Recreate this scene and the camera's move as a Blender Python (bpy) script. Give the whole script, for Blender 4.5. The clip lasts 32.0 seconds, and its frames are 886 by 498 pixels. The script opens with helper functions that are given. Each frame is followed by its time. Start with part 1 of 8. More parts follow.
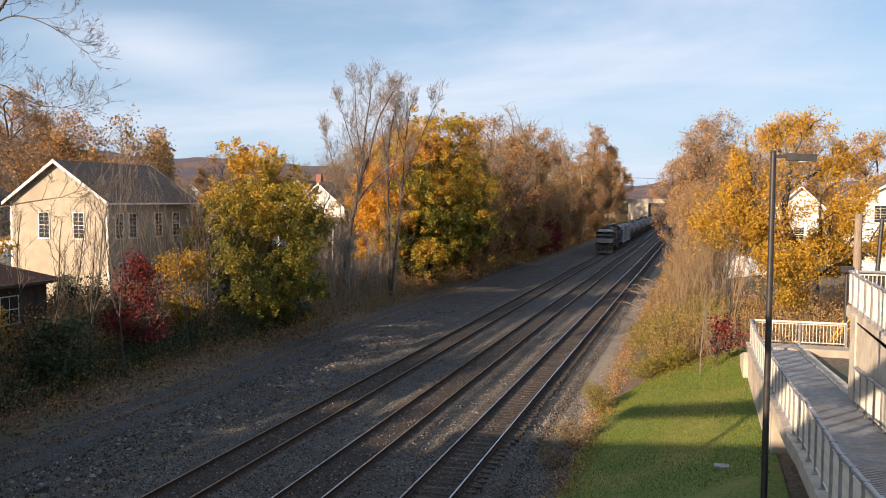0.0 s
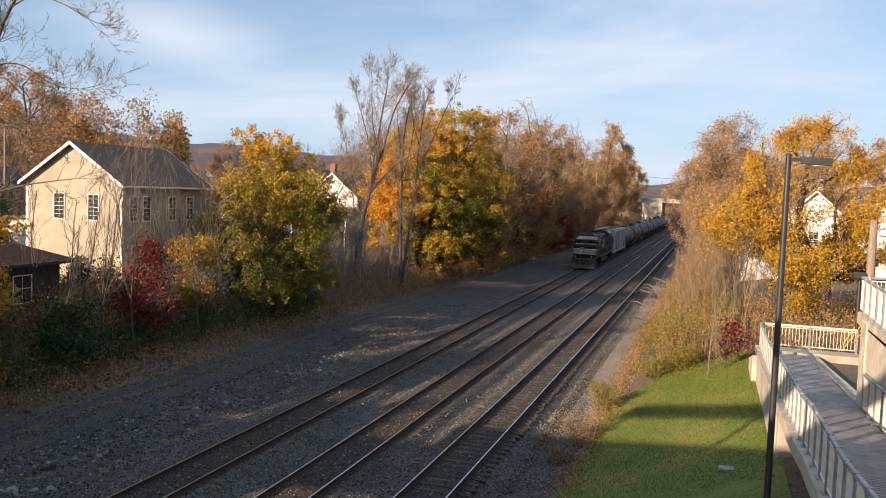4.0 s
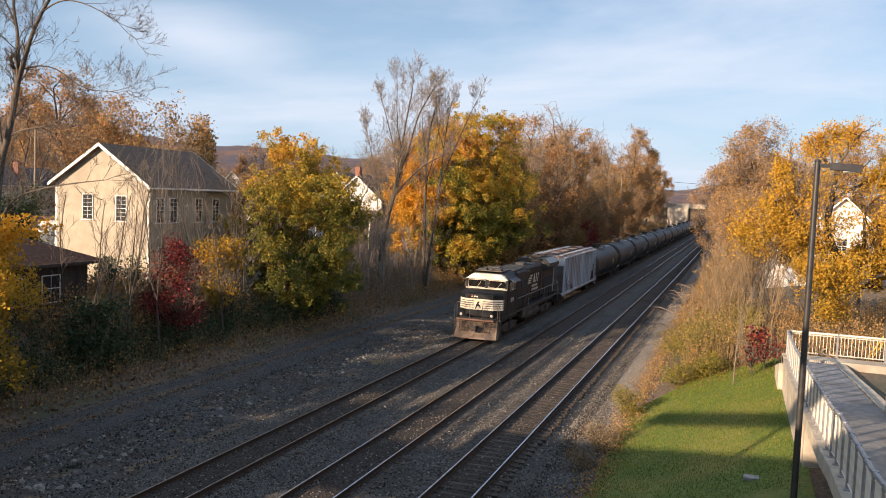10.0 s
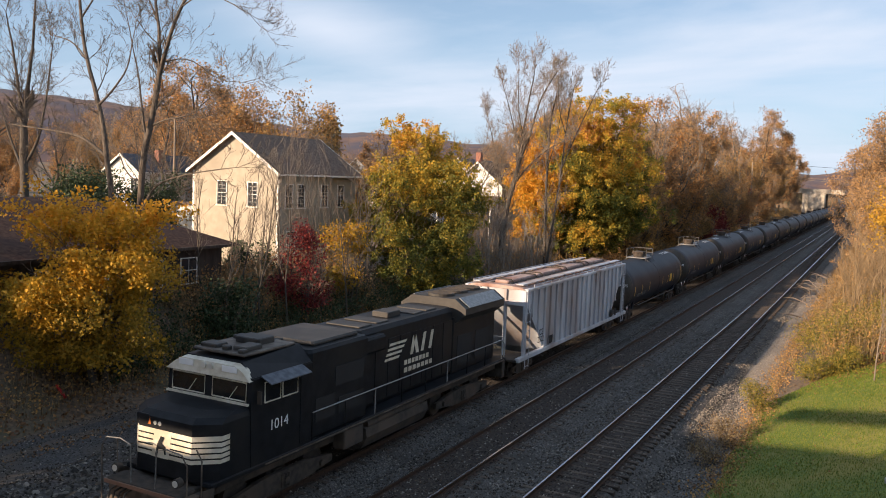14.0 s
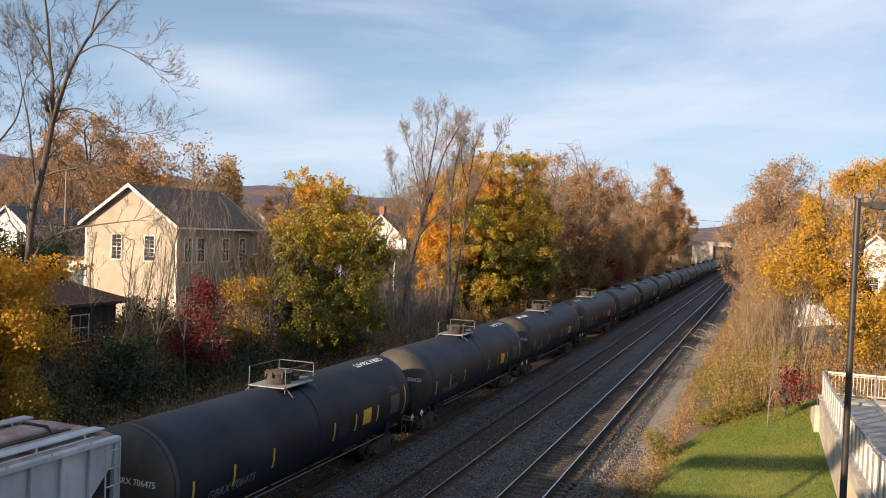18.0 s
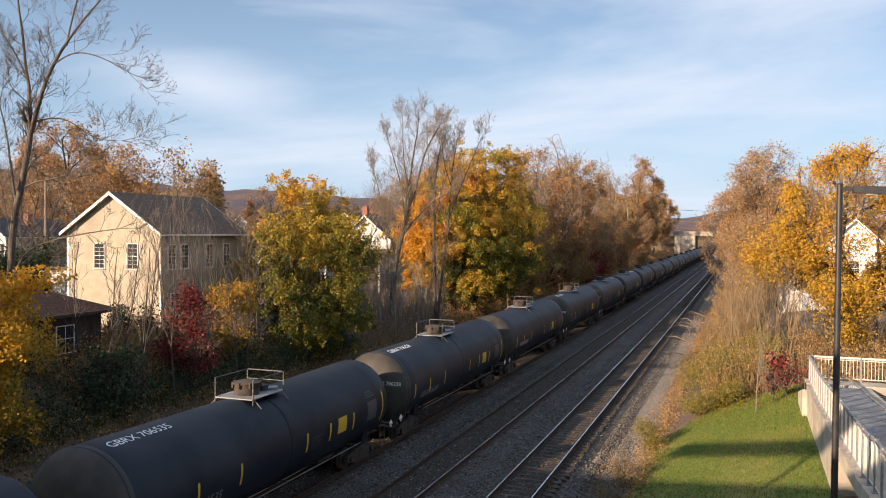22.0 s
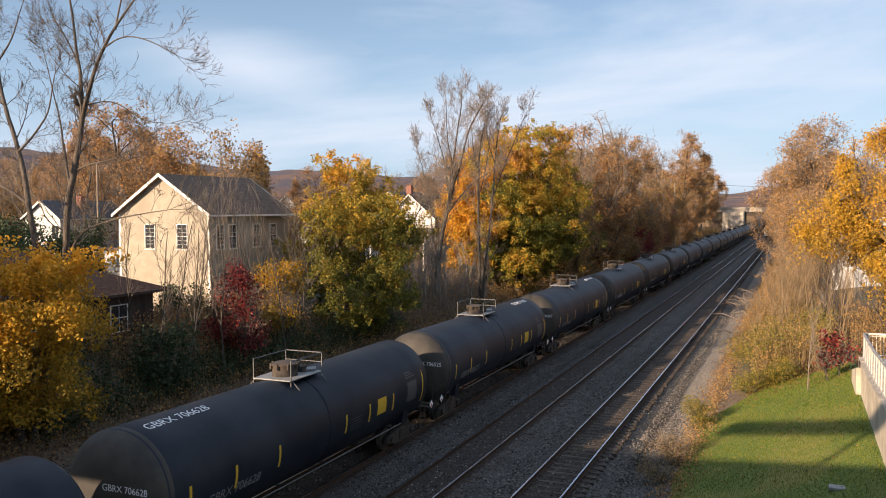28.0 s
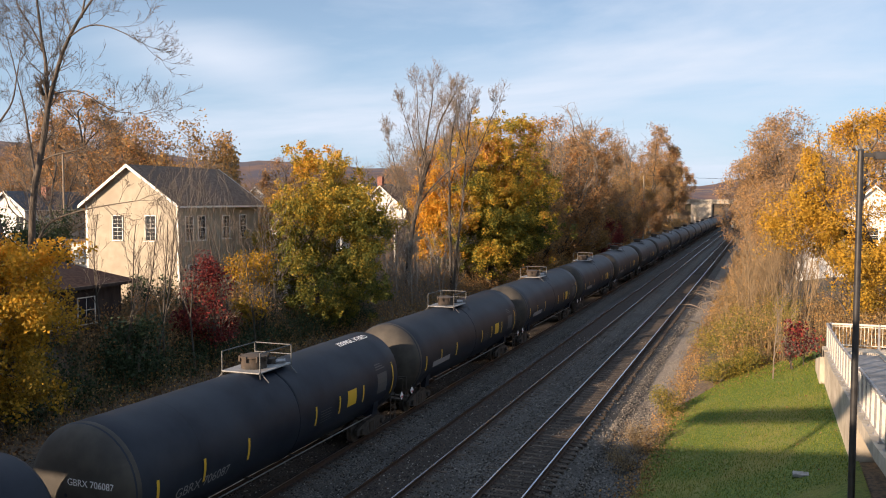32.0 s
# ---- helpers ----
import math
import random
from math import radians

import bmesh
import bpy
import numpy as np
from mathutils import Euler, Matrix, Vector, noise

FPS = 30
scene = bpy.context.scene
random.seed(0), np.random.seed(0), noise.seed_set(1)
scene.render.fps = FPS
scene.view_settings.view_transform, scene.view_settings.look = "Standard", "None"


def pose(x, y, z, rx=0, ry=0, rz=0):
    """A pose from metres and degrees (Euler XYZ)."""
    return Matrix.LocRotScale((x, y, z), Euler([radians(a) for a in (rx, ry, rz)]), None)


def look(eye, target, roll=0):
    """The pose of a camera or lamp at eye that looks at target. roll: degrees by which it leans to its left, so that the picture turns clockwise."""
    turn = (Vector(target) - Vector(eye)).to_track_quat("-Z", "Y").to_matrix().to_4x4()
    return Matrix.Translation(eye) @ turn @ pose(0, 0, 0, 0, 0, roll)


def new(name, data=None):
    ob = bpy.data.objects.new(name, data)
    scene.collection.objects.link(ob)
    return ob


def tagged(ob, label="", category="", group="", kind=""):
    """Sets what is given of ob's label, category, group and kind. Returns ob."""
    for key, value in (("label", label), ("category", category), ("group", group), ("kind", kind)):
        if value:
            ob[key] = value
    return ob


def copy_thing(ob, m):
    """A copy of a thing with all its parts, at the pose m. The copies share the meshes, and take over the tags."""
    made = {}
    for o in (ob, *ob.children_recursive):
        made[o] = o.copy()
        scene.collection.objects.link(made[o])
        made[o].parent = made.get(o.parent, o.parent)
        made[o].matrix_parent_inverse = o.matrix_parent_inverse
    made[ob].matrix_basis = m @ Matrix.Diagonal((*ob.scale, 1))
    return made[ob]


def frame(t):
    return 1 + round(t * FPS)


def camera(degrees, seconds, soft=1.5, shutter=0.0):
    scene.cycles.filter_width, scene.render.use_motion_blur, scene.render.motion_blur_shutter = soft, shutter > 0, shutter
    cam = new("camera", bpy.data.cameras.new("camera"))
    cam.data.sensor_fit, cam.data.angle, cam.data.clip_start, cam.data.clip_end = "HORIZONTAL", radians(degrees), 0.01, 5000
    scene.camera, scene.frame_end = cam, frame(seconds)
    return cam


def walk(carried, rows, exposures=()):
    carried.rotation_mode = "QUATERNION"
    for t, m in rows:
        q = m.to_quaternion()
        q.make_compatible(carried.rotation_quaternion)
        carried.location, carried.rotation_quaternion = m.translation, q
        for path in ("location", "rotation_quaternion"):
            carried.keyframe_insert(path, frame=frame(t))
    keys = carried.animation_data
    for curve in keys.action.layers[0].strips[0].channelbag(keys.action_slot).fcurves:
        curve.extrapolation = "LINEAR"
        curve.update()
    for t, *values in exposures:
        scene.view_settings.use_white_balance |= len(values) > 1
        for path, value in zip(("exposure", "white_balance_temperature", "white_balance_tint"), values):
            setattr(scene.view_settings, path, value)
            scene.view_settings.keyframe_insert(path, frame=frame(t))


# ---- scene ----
cam = camera(55.5, 32.0, soft=1.0)
PATH = [
    (0.0, pose(0.000, -0.000, 9.500, 86.60, -0.30, 16.92)),
    (0.5, pose(0.033, 0.001, 9.493, 86.28, -1.28, 17.13)),
    (1.0, pose(0.037, 0.012, 9.494, 86.38, -1.68, 17.57)),
    (1.5, pose(0.043, 0.025, 9.500, 86.50, -1.53, 17.46)),
    (2.0, pose(0.044, 0.010, 9.498, 86.61, -1.25, 16.93)),
    (2.5, pose(0.036, 0.008, 9.495, 86.64, -1.70, 17.08)),
    (3.0, pose(0.031, 0.019, 9.498, 86.46, -2.23, 17.33)),
    (3.5, pose(0.037, -0.003, 9.490, 86.03, -2.19, 17.81)),
    (5.5, pose(0.035, 0.005, 9.491, 86.94, -1.98, 17.70)),
    (6.0, pose(0.035, 0.006, 9.492, 87.13, -2.24, 17.49)),
    (6.5, pose(0.035, 0.012, 9.492, 86.92, -2.46, 17.52)),
    (7.0, pose(0.035, 0.012, 9.492, 86.43, -2.45, 18.35)),
    (7.5, pose(0.028, 0.025, 9.489, 85.63, -1.85, 18.25)),
    (8.0, pose(0.032, 0.019, 9.485, 85.20, -1.87, 17.96)),
    (8.5, pose(0.031, -0.004, 9.487, 85.46, -2.40, 18.14)),
    (9.0, pose(0.030, -0.004, 9.486, 86.01, -2.49, 18.42)),
    (9.5, pose(0.021, 0.011, 9.486, 86.26, -2.34, 18.80)),
    (10.0, pose(0.028, 0.004, 9.495, 86.30, -2.49, 19.48)),
    (10.5, pose(0.036, -0.005, 9.495, 86.53, -2.87, 19.98)),
    (11.0, pose(0.032, 0.020, 9.494, 86.85, -1.66, 20.13)),
    (11.5, pose(0.025, 0.012, 9.495, 86.87, -0.40, 19.82)),
    (12.0, pose(0.026, 0.006, 9.494, 86.51, -0.63, 21.23)),
    (12.5, pose(-0.005, 0.029, 9.497, 85.80, -1.46, 24.76)),
    (13.0, pose(-0.019, 0.031, 9.503, 85.27, -2.02, 26.69)),
    (13.5, pose(-0.001, 0.034, 9.515, 84.91, -2.57, 27.91)),
    (15.5, pose(-0.196, 0.028, 9.521, 86.32, -0.18, 24.12)),
    (16.0, pose(-0.193, 0.020, 9.530, 87.60, -1.01, 21.59)),
    (16.5, pose(-0.203, 0.036, 9.531, 88.37, -2.00, 20.47)),
    (17.0, pose(-0.216, 0.051, 9.529, 88.95, -2.41, 20.88)),
    (17.5, pose(-0.212, 0.066, 9.524, 88.95, -2.35, 21.06)),
    (18.0, pose(-0.225, 0.076, 9.522, 88.85, -2.33, 21.01)),
    (18.5, pose(-0.227, 0.073, 9.519, 89.01, -2.36, 21.10)),
    (19.0, pose(-0.227, 0.084, 9.515, 89.48, -2.43, 21.48)),
    (19.5, pose(-0.239, 0.080, 9.509, 88.50, -1.51, 21.34)),
    (20.0, pose(-0.259, 0.073, 9.509, 87.06, 0.50, 20.55)),
    (20.5, pose(-0.297, 0.070, 9.507, 87.41, 0.78, 19.50)),
    (21.0, pose(-0.295, 0.061, 9.510, 88.16, -0.06, 19.47)),
    (21.5, pose(-0.295, 0.052, 9.514, 88.78, -0.33, 19.63)),
    (22.0, pose(-0.297, 0.019, 9.510, 88.75, -0.44, 19.86)),
    (22.5, pose(-0.297, -0.003, 9.509, 89.22, -0.20, 20.56)),
    (23.0, pose(-0.306, 0.027, 9.512, 90.27, 0.35, 21.00)),
    (23.5, pose(-0.291, 0.029, 9.514, 90.54, -0.11, 20.68)),
    (24.0, pose(-0.299, 0.037, 9.514, 89.96, -1.12, 21.38)),
    (24.5, pose(-0.319, 0.027, 9.515, 90.08, -1.13, 23.17)),
    (26.5, pose(-0.338, 0.018, 9.504, 88.37, -0.16, 24.41)),
    (27.0, pose(-0.347, 0.020, 9.505, 87.84, -0.96, 23.73)),
    (27.5, pose(-0.344, 0.012, 9.508, 87.67, -0.33, 23.35)),
    (28.0, pose(-0.354, 0.007, 9.509, 87.27, 0.08, 22.82)),
    (28.5, pose(-0.358, -0.005, 9.509, 86.96, -0.42, 22.48)),
    (29.0, pose(-0.356, -0.018, 9.508, 86.60, -0.47, 22.09)),
    (29.5, pose(-0.356, -0.014, 9.505, 85.88, -0.70, 21.28)),
    (30.0, pose(-0.359, -0.008, 9.504, 85.51, -0.59, 20.56)),
    (30.5, pose(-0.359, -0.025, 9.505, 85.71, -0.33, 20.52)),
    (31.0, pose(-0.357, -0.042, 9.505, 86.05, -0.13, 20.73)),
    (31.5, pose(-0.346, -0.054, 9.503, 86.30, -0.19, 20.75)),
    (32.0, pose(-0.341, -0.060, 9.505, 86.70, -0.02, 20.85)),
]
walk(cam, PATH, [(0, 0.92, 6800, 16), (32, 0.92, 6800, 16)])

# ---- world, sun, exposure ----
SUN_AZ, SUN_EL = 212.0, 16.5
w = bpy.data.worlds.new("sky")
scene.world = w
w.use_nodes = True
wn, wl = w.node_tree.nodes, w.node_tree.links
wn.clear()
w_out = wn.new("ShaderNodeOutputWorld")
w_bg = wn.new("ShaderNodeBackground")
w_sky = wn.new("ShaderNodeTexSky")
w_sky.sky_type = "NISHITA"
w_sky.sun_disc = False
w_sky.sun_elevation = radians(SUN_EL)
w_sky.sun_rotation = radians(SUN_AZ)
w_sky.air_density, w_sky.dust_density, w_sky.ozone_density = 1.0, 0.35, 3.0
w_tc = wn.new("ShaderNodeTexCoord")
w_sep = wn.new("ShaderNodeSeparateXYZ")
wl.new(w_tc.outputs["Generated"], w_sep.inputs[0])
# thin cloud sheets: the direction is laid on a flat layer, so that they flatten towards the horizon
w_add = wn.new("ShaderNodeMath")
w_add.operation = "ADD"
w_add.inputs[1].default_value = 0.16
wl.new(w_sep.outputs["Z"], w_add.inputs[0])
w_div = wn.new("ShaderNodeVectorMath")
w_div.operation = "DIVIDE"
w_cmb = wn.new("ShaderNodeCombineXYZ")
for k in range(3):
    wl.new(w_add.outputs[0], w_cmb.inputs[k])
wl.new(w_tc.outputs["Generated"], w_div.inputs[0])
wl.new(w_cmb.outputs[0], w_div.inputs[1])
w_map = wn.new("ShaderNodeMapping")
w_map.inputs["Rotation"].default_value = (0, 0, radians(-22))
w_map.inputs["Scale"].default_value = (0.55, 0.95, 0.0)
w_map.inputs["Location"].default_value = (3.1, 1.7, 0.0)
wl.new(w_div.outputs[0], w_map.inputs["Vector"])
CLOUD = (-1.80, 2.50, 0.0)
w_n1 = wn.new("ShaderNodeTexNoise")
w_n1.inputs["Scale"].default_value = 0.9
w_n1.inputs["Detail"].default_value = 7
w_n1.inputs["Roughness"].default_value = 0.55
w_n1.inputs["Distortion"].default_value = 0.5
wl.new(w_map.outputs[0], w_n1.inputs["Vector"])
w_rmp = wn.new("ShaderNodeValToRGB")
w_rmp.color_ramp.elements[0].position, w_rmp.color_ramp.elements[0].color = 0.41, (0, 0, 0, 1)
w_rmp.color_ramp.elements[1].position, w_rmp.color_ramp.elements[1].color = 0.66, (0.85, 0.85, 0.85, 1)
wl.new(w_n1.outputs["Fac"], w_rmp.inputs["Fac"])
w_mix = wn.new("ShaderNodeMixRGB")
w_mix.inputs["Color2"].default_value = (5.7, 6.7, 7.9, 1)
# one brighter bank of cloud over the town
w_off = wn.new("ShaderNodeVectorMath")
w_off.operation = "SUBTRACT"
w_off.inputs[1].default_value = CLOUD
wl.new(w_div.outputs[0], w_off.inputs[0])
w_str = wn.new("ShaderNodeVectorMath")
w_str.operation = "MULTIPLY"
w_str.inputs[1].default_value = (1.3, 0.85, 0.0)
wl.new(w_off.outputs[0], w_str.inputs[0])
w_len = wn.new("ShaderNodeVectorMath")
w_len.operation = "LENGTH"
wl.new(w_str.outputs[0], w_len.inputs[0])
w_wob = wn.new("ShaderNodeMath")
w_wob.operation = "MULTIPLY_ADD"
w_wob.inputs[1].default_value = -1.1
wl.new(w_n1.outputs["Fac"], w_wob.inputs[0])
wl.new(w_len.outputs["Value"], w_wob.inputs[2])
w_bnk = wn.new("ShaderNodeMapRange")
w_bnk.interpolation_type = "SMOOTHSTEP"
w_bnk.inputs["From Min"].default_value, w_bnk.inputs["From Max"].default_value = -0.55, 0.15
w_bnk.inputs["To Min"].default_value, w_bnk.inputs["To Max"].default_value = 0.95, 0.0
wl.new(w_wob.outputs[0], w_bnk.inputs["Value"])
w_max = wn.new("ShaderNodeMath")
w_max.operation = "MAXIMUM"
wl.new(w_bnk.outputs[0], w_max.inputs[0])
wl.new(w_rmp.outputs["Color"], w_max.inputs[1])
wl.new(w_max.outputs[0], w_mix.inputs["Fac"])
# pale blue haze towards the horizon
w_hz = wn.new("ShaderNodeValToRGB")
w_hz.color_ramp.elements[0].position, w_hz.color_ramp.elements[0].color = 0.0, (0.8, 0.8, 0.8, 1)
w_hz.color_ramp.elements[1].position, w_hz.color_ramp.elements[1].color = 0.36, (0.10, 0.10, 0.10, 1)
w_hz.color_ramp.elements.new(0.18).color = (0.42, 0.42, 0.42, 1)
# unseen overhead haze, added as cool fill for shaded ground
w_hz.color_ramp.elements.new(0.75).color = (0.55, 0.55, 0.55, 1)
wl.new(w_sep.outputs["Z"], w_hz.inputs["Fac"])
w_mx2 = wn.new("ShaderNodeMixRGB")
w_mx2.inputs["Color2"].default_value = (3.9, 5.7, 7.8, 1)
wl.new(w_hz.outputs["Color"], w_mx2.inputs["Fac"])
wl.new(w_sky.outputs["Color"], w_mx2.inputs["Color1"])
wl.new(w_mx2.outputs["Color"], w_mix.inputs["Color1"])
wl.new(w_mix.outputs["Color"], w_bg.inputs["Color"])
w_bg.inputs["Strength"].default_value = 0.069
wl.new(w_bg.outputs[0], w_out.inputs["Surface"])

sun_data = bpy.data.lights.new("sun", "SUN")
sun_data.energy, sun_data.angle, sun_data.color = 5.0, radians(0.55), (1.0, 0.79, 0.56)
sun = new("sun", sun_data)
az, el = radians(SUN_AZ), radians(SUN_EL)
sun.matrix_world = look((0, 0, 60), (-math.sin(az) * math.cos(el), -math.cos(az) * math.cos(el), 60 - math.sin(el)))


# ---- materials ----
def surf(name, c1, c2, scale=4.0, c3=None, scale3=0.6, rough=0.8, metal=0.0, bump=0.3, bscale=None, stretch=(1, 1, 1), per_object=0.0,
         dist=0.02, lo=0.38, hi=0.62, spec=0.5):
    """Two tones mixed by a fine noise, a third by a coarse one, with bump."""
    m = bpy.data.materials.new(name)
    m.use_nodes = True
    n, l = m.node_tree.nodes, m.node_tree.links
    b = n["Principled BSDF"]
    b.inputs["Roughness"].default_value = rough
    b.inputs["Metallic"].default_value = metal
    b.inputs["Specular IOR Level"].default_value = spec
    tc, mp = n.new("ShaderNodeTexCoord"), n.new("ShaderNodeMapping")
    mp.inputs["Scale"].default_value = stretch
    l.new(tc.outputs["Object"], mp.inputs["Vector"])
    no = n.new("ShaderNodeTexNoise")
    no.inputs["Scale"].default_value, no.inputs["Detail"].default_value = scale, 6
    l.new(mp.outputs[0], no.inputs["Vector"])
    r = n.new("ShaderNodeMapRange")
    r.inputs["From Min"].default_value, r.inputs["From Max"].default_value = lo, hi
    l.new(no.outputs["Fac"], r.inputs["Value"])
    mx = n.new("ShaderNodeMixRGB")
    mx.inputs["Color1"].default_value, mx.inputs["Color2"].default_value = (*c1, 1), (*c2, 1)
    l.new(r.outputs[0], mx.inputs["Fac"])
    col = mx.outputs["Color"]
    if c3:
        n3 = n.new("ShaderNodeTexNoise")
        n3.inputs["Scale"].default_value, n3.inputs["Detail"].default_value = scale3, 5
        l.new(mp.outputs[0], n3.inputs["Vector"])
        r3 = n.new("ShaderNodeMapRange")
        r3.inputs["From Min"].default_value, r3.inputs["From Max"].default_value = 0.48, 0.66
        l.new(n3.outputs["Fac"], r3.inputs["Value"])
        m3 = n.new("ShaderNodeMixRGB")
        m3.inputs["Color2"].default_value = (*c3, 1)
        l.new(col, m3.inputs["Color1"])
        l.new(r3.outputs[0], m3.inputs["Fac"])
        col = m3.outputs["Color"]
    if per_object:
        oi, hs = n.new("ShaderNodeObjectInfo"), n.new("ShaderNodeHueSaturation")
        rr = n.new("ShaderNodeMapRange")
        rr.inputs["To Min"].default_value, rr.inputs["To Max"].default_value = 1 - per_object, 1 + per_object
        l.new(oi.outputs["Random"], rr.inputs["Value"])
        l.new(rr.outputs[0], hs.inputs["Value"])
        l.new(col, hs.inputs["Color"])
        col = hs.outputs["Color"]
    l.new(col, b.inputs["Base Color"])
    if bump:
        nb, bp = n.new("ShaderNodeTexNoise"), n.new("ShaderNodeBump")
        nb.inputs["Scale"].default_value, nb.inputs["Detail"].default_value = bscale or scale * 2, 4
        l.new(mp.outputs[0], nb.inputs["Vector"])
        bp.inputs["Strength"].default_value, bp.inputs["Distance"].default_value = bump, dist
        l.new(nb.outputs["Fac"], bp.inputs["Height"])
        l.new(bp.outputs[0], b.inputs["Normal"])
    return m


def leafy(name, stops, glow=0.4, rough=0.6, zlo=None, zhi=None, zmix=0.5, nscale=0.55, namp=1.5):
    """Leaves in a range of colours, one to each leaf; zlo, zhi: the change of colour from the lower to the upper crown.
    """
    m = bpy.data.materials.new(name)
    m.use_nodes = True
    n, l = m.node_tree.nodes, m.node_tree.links
    b, out = n["Principled BSDF"], n["Material Output"]
    geo, rp = n.new("ShaderNodeNewGeometry"), n.new("ShaderNodeValToRGB")
    fac = geo.outputs["Random Per Island"]
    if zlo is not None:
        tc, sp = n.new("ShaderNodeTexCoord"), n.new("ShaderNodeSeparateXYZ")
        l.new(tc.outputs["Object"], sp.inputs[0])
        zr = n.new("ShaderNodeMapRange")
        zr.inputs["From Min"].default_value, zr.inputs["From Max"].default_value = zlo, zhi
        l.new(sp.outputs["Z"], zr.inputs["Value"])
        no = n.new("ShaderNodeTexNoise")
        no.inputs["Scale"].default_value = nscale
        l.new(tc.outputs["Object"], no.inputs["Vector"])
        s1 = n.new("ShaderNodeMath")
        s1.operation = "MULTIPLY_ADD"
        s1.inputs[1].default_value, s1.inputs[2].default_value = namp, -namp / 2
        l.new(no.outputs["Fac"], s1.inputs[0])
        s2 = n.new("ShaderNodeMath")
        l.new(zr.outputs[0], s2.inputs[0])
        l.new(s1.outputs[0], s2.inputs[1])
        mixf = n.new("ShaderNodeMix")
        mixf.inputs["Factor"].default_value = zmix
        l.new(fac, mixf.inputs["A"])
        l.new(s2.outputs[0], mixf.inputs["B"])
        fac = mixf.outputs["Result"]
    l.new(fac, rp.inputs["Fac"])
    el_ = rp.color_ramp.elements
    while len(el_) < len(stops):
        el_.new(0.5)
    for e, (p, c) in zip(el_, stops):
        e.position, e.color = p, (*c, 1)
    l.new(rp.outputs["Color"], b.inputs["Base Color"])
    b.inputs["Roughness"].default_value = rough
    b.inputs["Specular IOR Level"].default_value = 0.25
    tr, ms = n.new("ShaderNodeBsdfTranslucent"), n.new("ShaderNodeMixShader")
    l.new(rp.outputs["Color"], tr.inputs["Color"])
    ms.inputs["Fac"].default_value = glow
    l.new(b.outputs[0], ms.inputs[1])
    l.new(tr.outputs[0], ms.inputs[2])
    l.new(ms.outputs[0], out.inputs["Surface"])
    return m


def plain(name, c, rough=0.5, metal=0.0, emit=0.0):
    m = bpy.data.materials.new(name)
    m.use_nodes = True
    b = m.node_tree.nodes["Principled BSDF"]
    b.inputs["Base Color"].default_value = (*c, 1)
    b.inputs["Roughness"].default_value = rough
    b.inputs["Metallic"].default_value = metal
    if emit:
        b.inputs["Emission Color"].default_value = (*c, 1)
        b.inputs["Emission Strength"].default_value = emit
    return m


BALLAST = surf("ballast_stone", (0.0139, 0.0139, 0.0146), (0.1457, 0.1362, 0.1236), 17, (0.0475, 0.0431, 0.0392), 0.5, 0.95, bump=0.9, bscale=26, dist=0.035, lo=0.38, hi=0.66)
BALLAST_RUST = surf("rusty_ballast", (0.0098, 0.0076, 0.0067), (0.0692, 0.0500, 0.0379), 15, (0.0277, 0.0205, 0.0161), 0.4, 0.95, bump=0.9, bscale=26, dist=0.03, lo=0.40, hi=0.68)
STONE = surf("loose_stone", (0.096, 0.090, 0.084), (0.204, 0.192, 0.174), 6, rough=0.9, bump=0.4, per_object=0.4)
CINDER = surf("packed_cinder", (0.026, 0.026, 0.027), (0.088, 0.086, 0.086), 13, (0.075, 0.064, 0.054), 0.5, 0.95, bump=0.7, bscale=26, dist=0.025, lo=0.36, hi=0.66)
VERGE = surf("leaf_strewn_verge", (0.0595, 0.0504, 0.0420), (0.1330, 0.1015, 0.0735), 9, (0.0840, 0.0770, 0.0714), 0.6, 0.95, bump=0.6, bscale=22, dist=0.02)
RUBBLE = surf("rubble_ground", (0.0259, 0.0252, 0.0259), (0.0972, 0.0936, 0.0907), 11, (0.0648, 0.0475, 0.0374), 0.45, 0.95, bump=0.9, bscale=20, dist=0.04)
SOIL = surf("leaf_strewn_soil", (0.0796, 0.0618, 0.0449), (0.1872, 0.1264, 0.0796), 7, (0.0796, 0.0768, 0.0468), 0.25, 0.95, bump=0.7, bscale=18, dist=0.04)
GRAVEL = surf("pale_gravel", (0.105, 0.095, 0.082), (0.270, 0.228, 0.185), 14, (0.160, 0.138, 0.116), 0.35, 0.95, bump=0.7, bscale=30, dist=0.02)
GRASS = surf("lawn_grass", (0.066, 0.112, 0.016), (0.150, 0.192, 0.028), 9, (0.215, 0.195, 0.045), 0.35, 0.9, bump=0.9, bscale=40, dist=0.03)
BLADES = leafy("grass_blades", [(0, (0.055, 0.105, 0.012)), (0.6, (0.150, 0.205, 0.026)), (1, (0.320, 0.270, 0.060))], 0.3, 0.7)
# the bluish third tone puts distance haze into the woods' colour
HILL = surf("haze_tinted_hillside", (0.0750, 0.0497, 0.0533), (0.1580, 0.0929, 0.0689), 0.03, (0.0640, 0.0605, 0.0832), 0.006, 1.0, bump=0)
RAIL_TOP = surf("polished_rail_head", (0.55, 0.56, 0.60), (0.72, 0.73, 0.76), 3, rough=0.22, metal=1.0, bump=0)
RAIL_DULL = surf("dull_rail_head", (0.182, 0.140, 0.112), (0.294, 0.252, 0.217), 3, rough=0.4, metal=0.9, bump=0)
RAIL_RUST = surf("rusted_rail_steel", (0.0312, 0.0168, 0.0102), (0.0588, 0.0312, 0.0192), 12, rough=0.85, metal=0.2, bump=0.2)
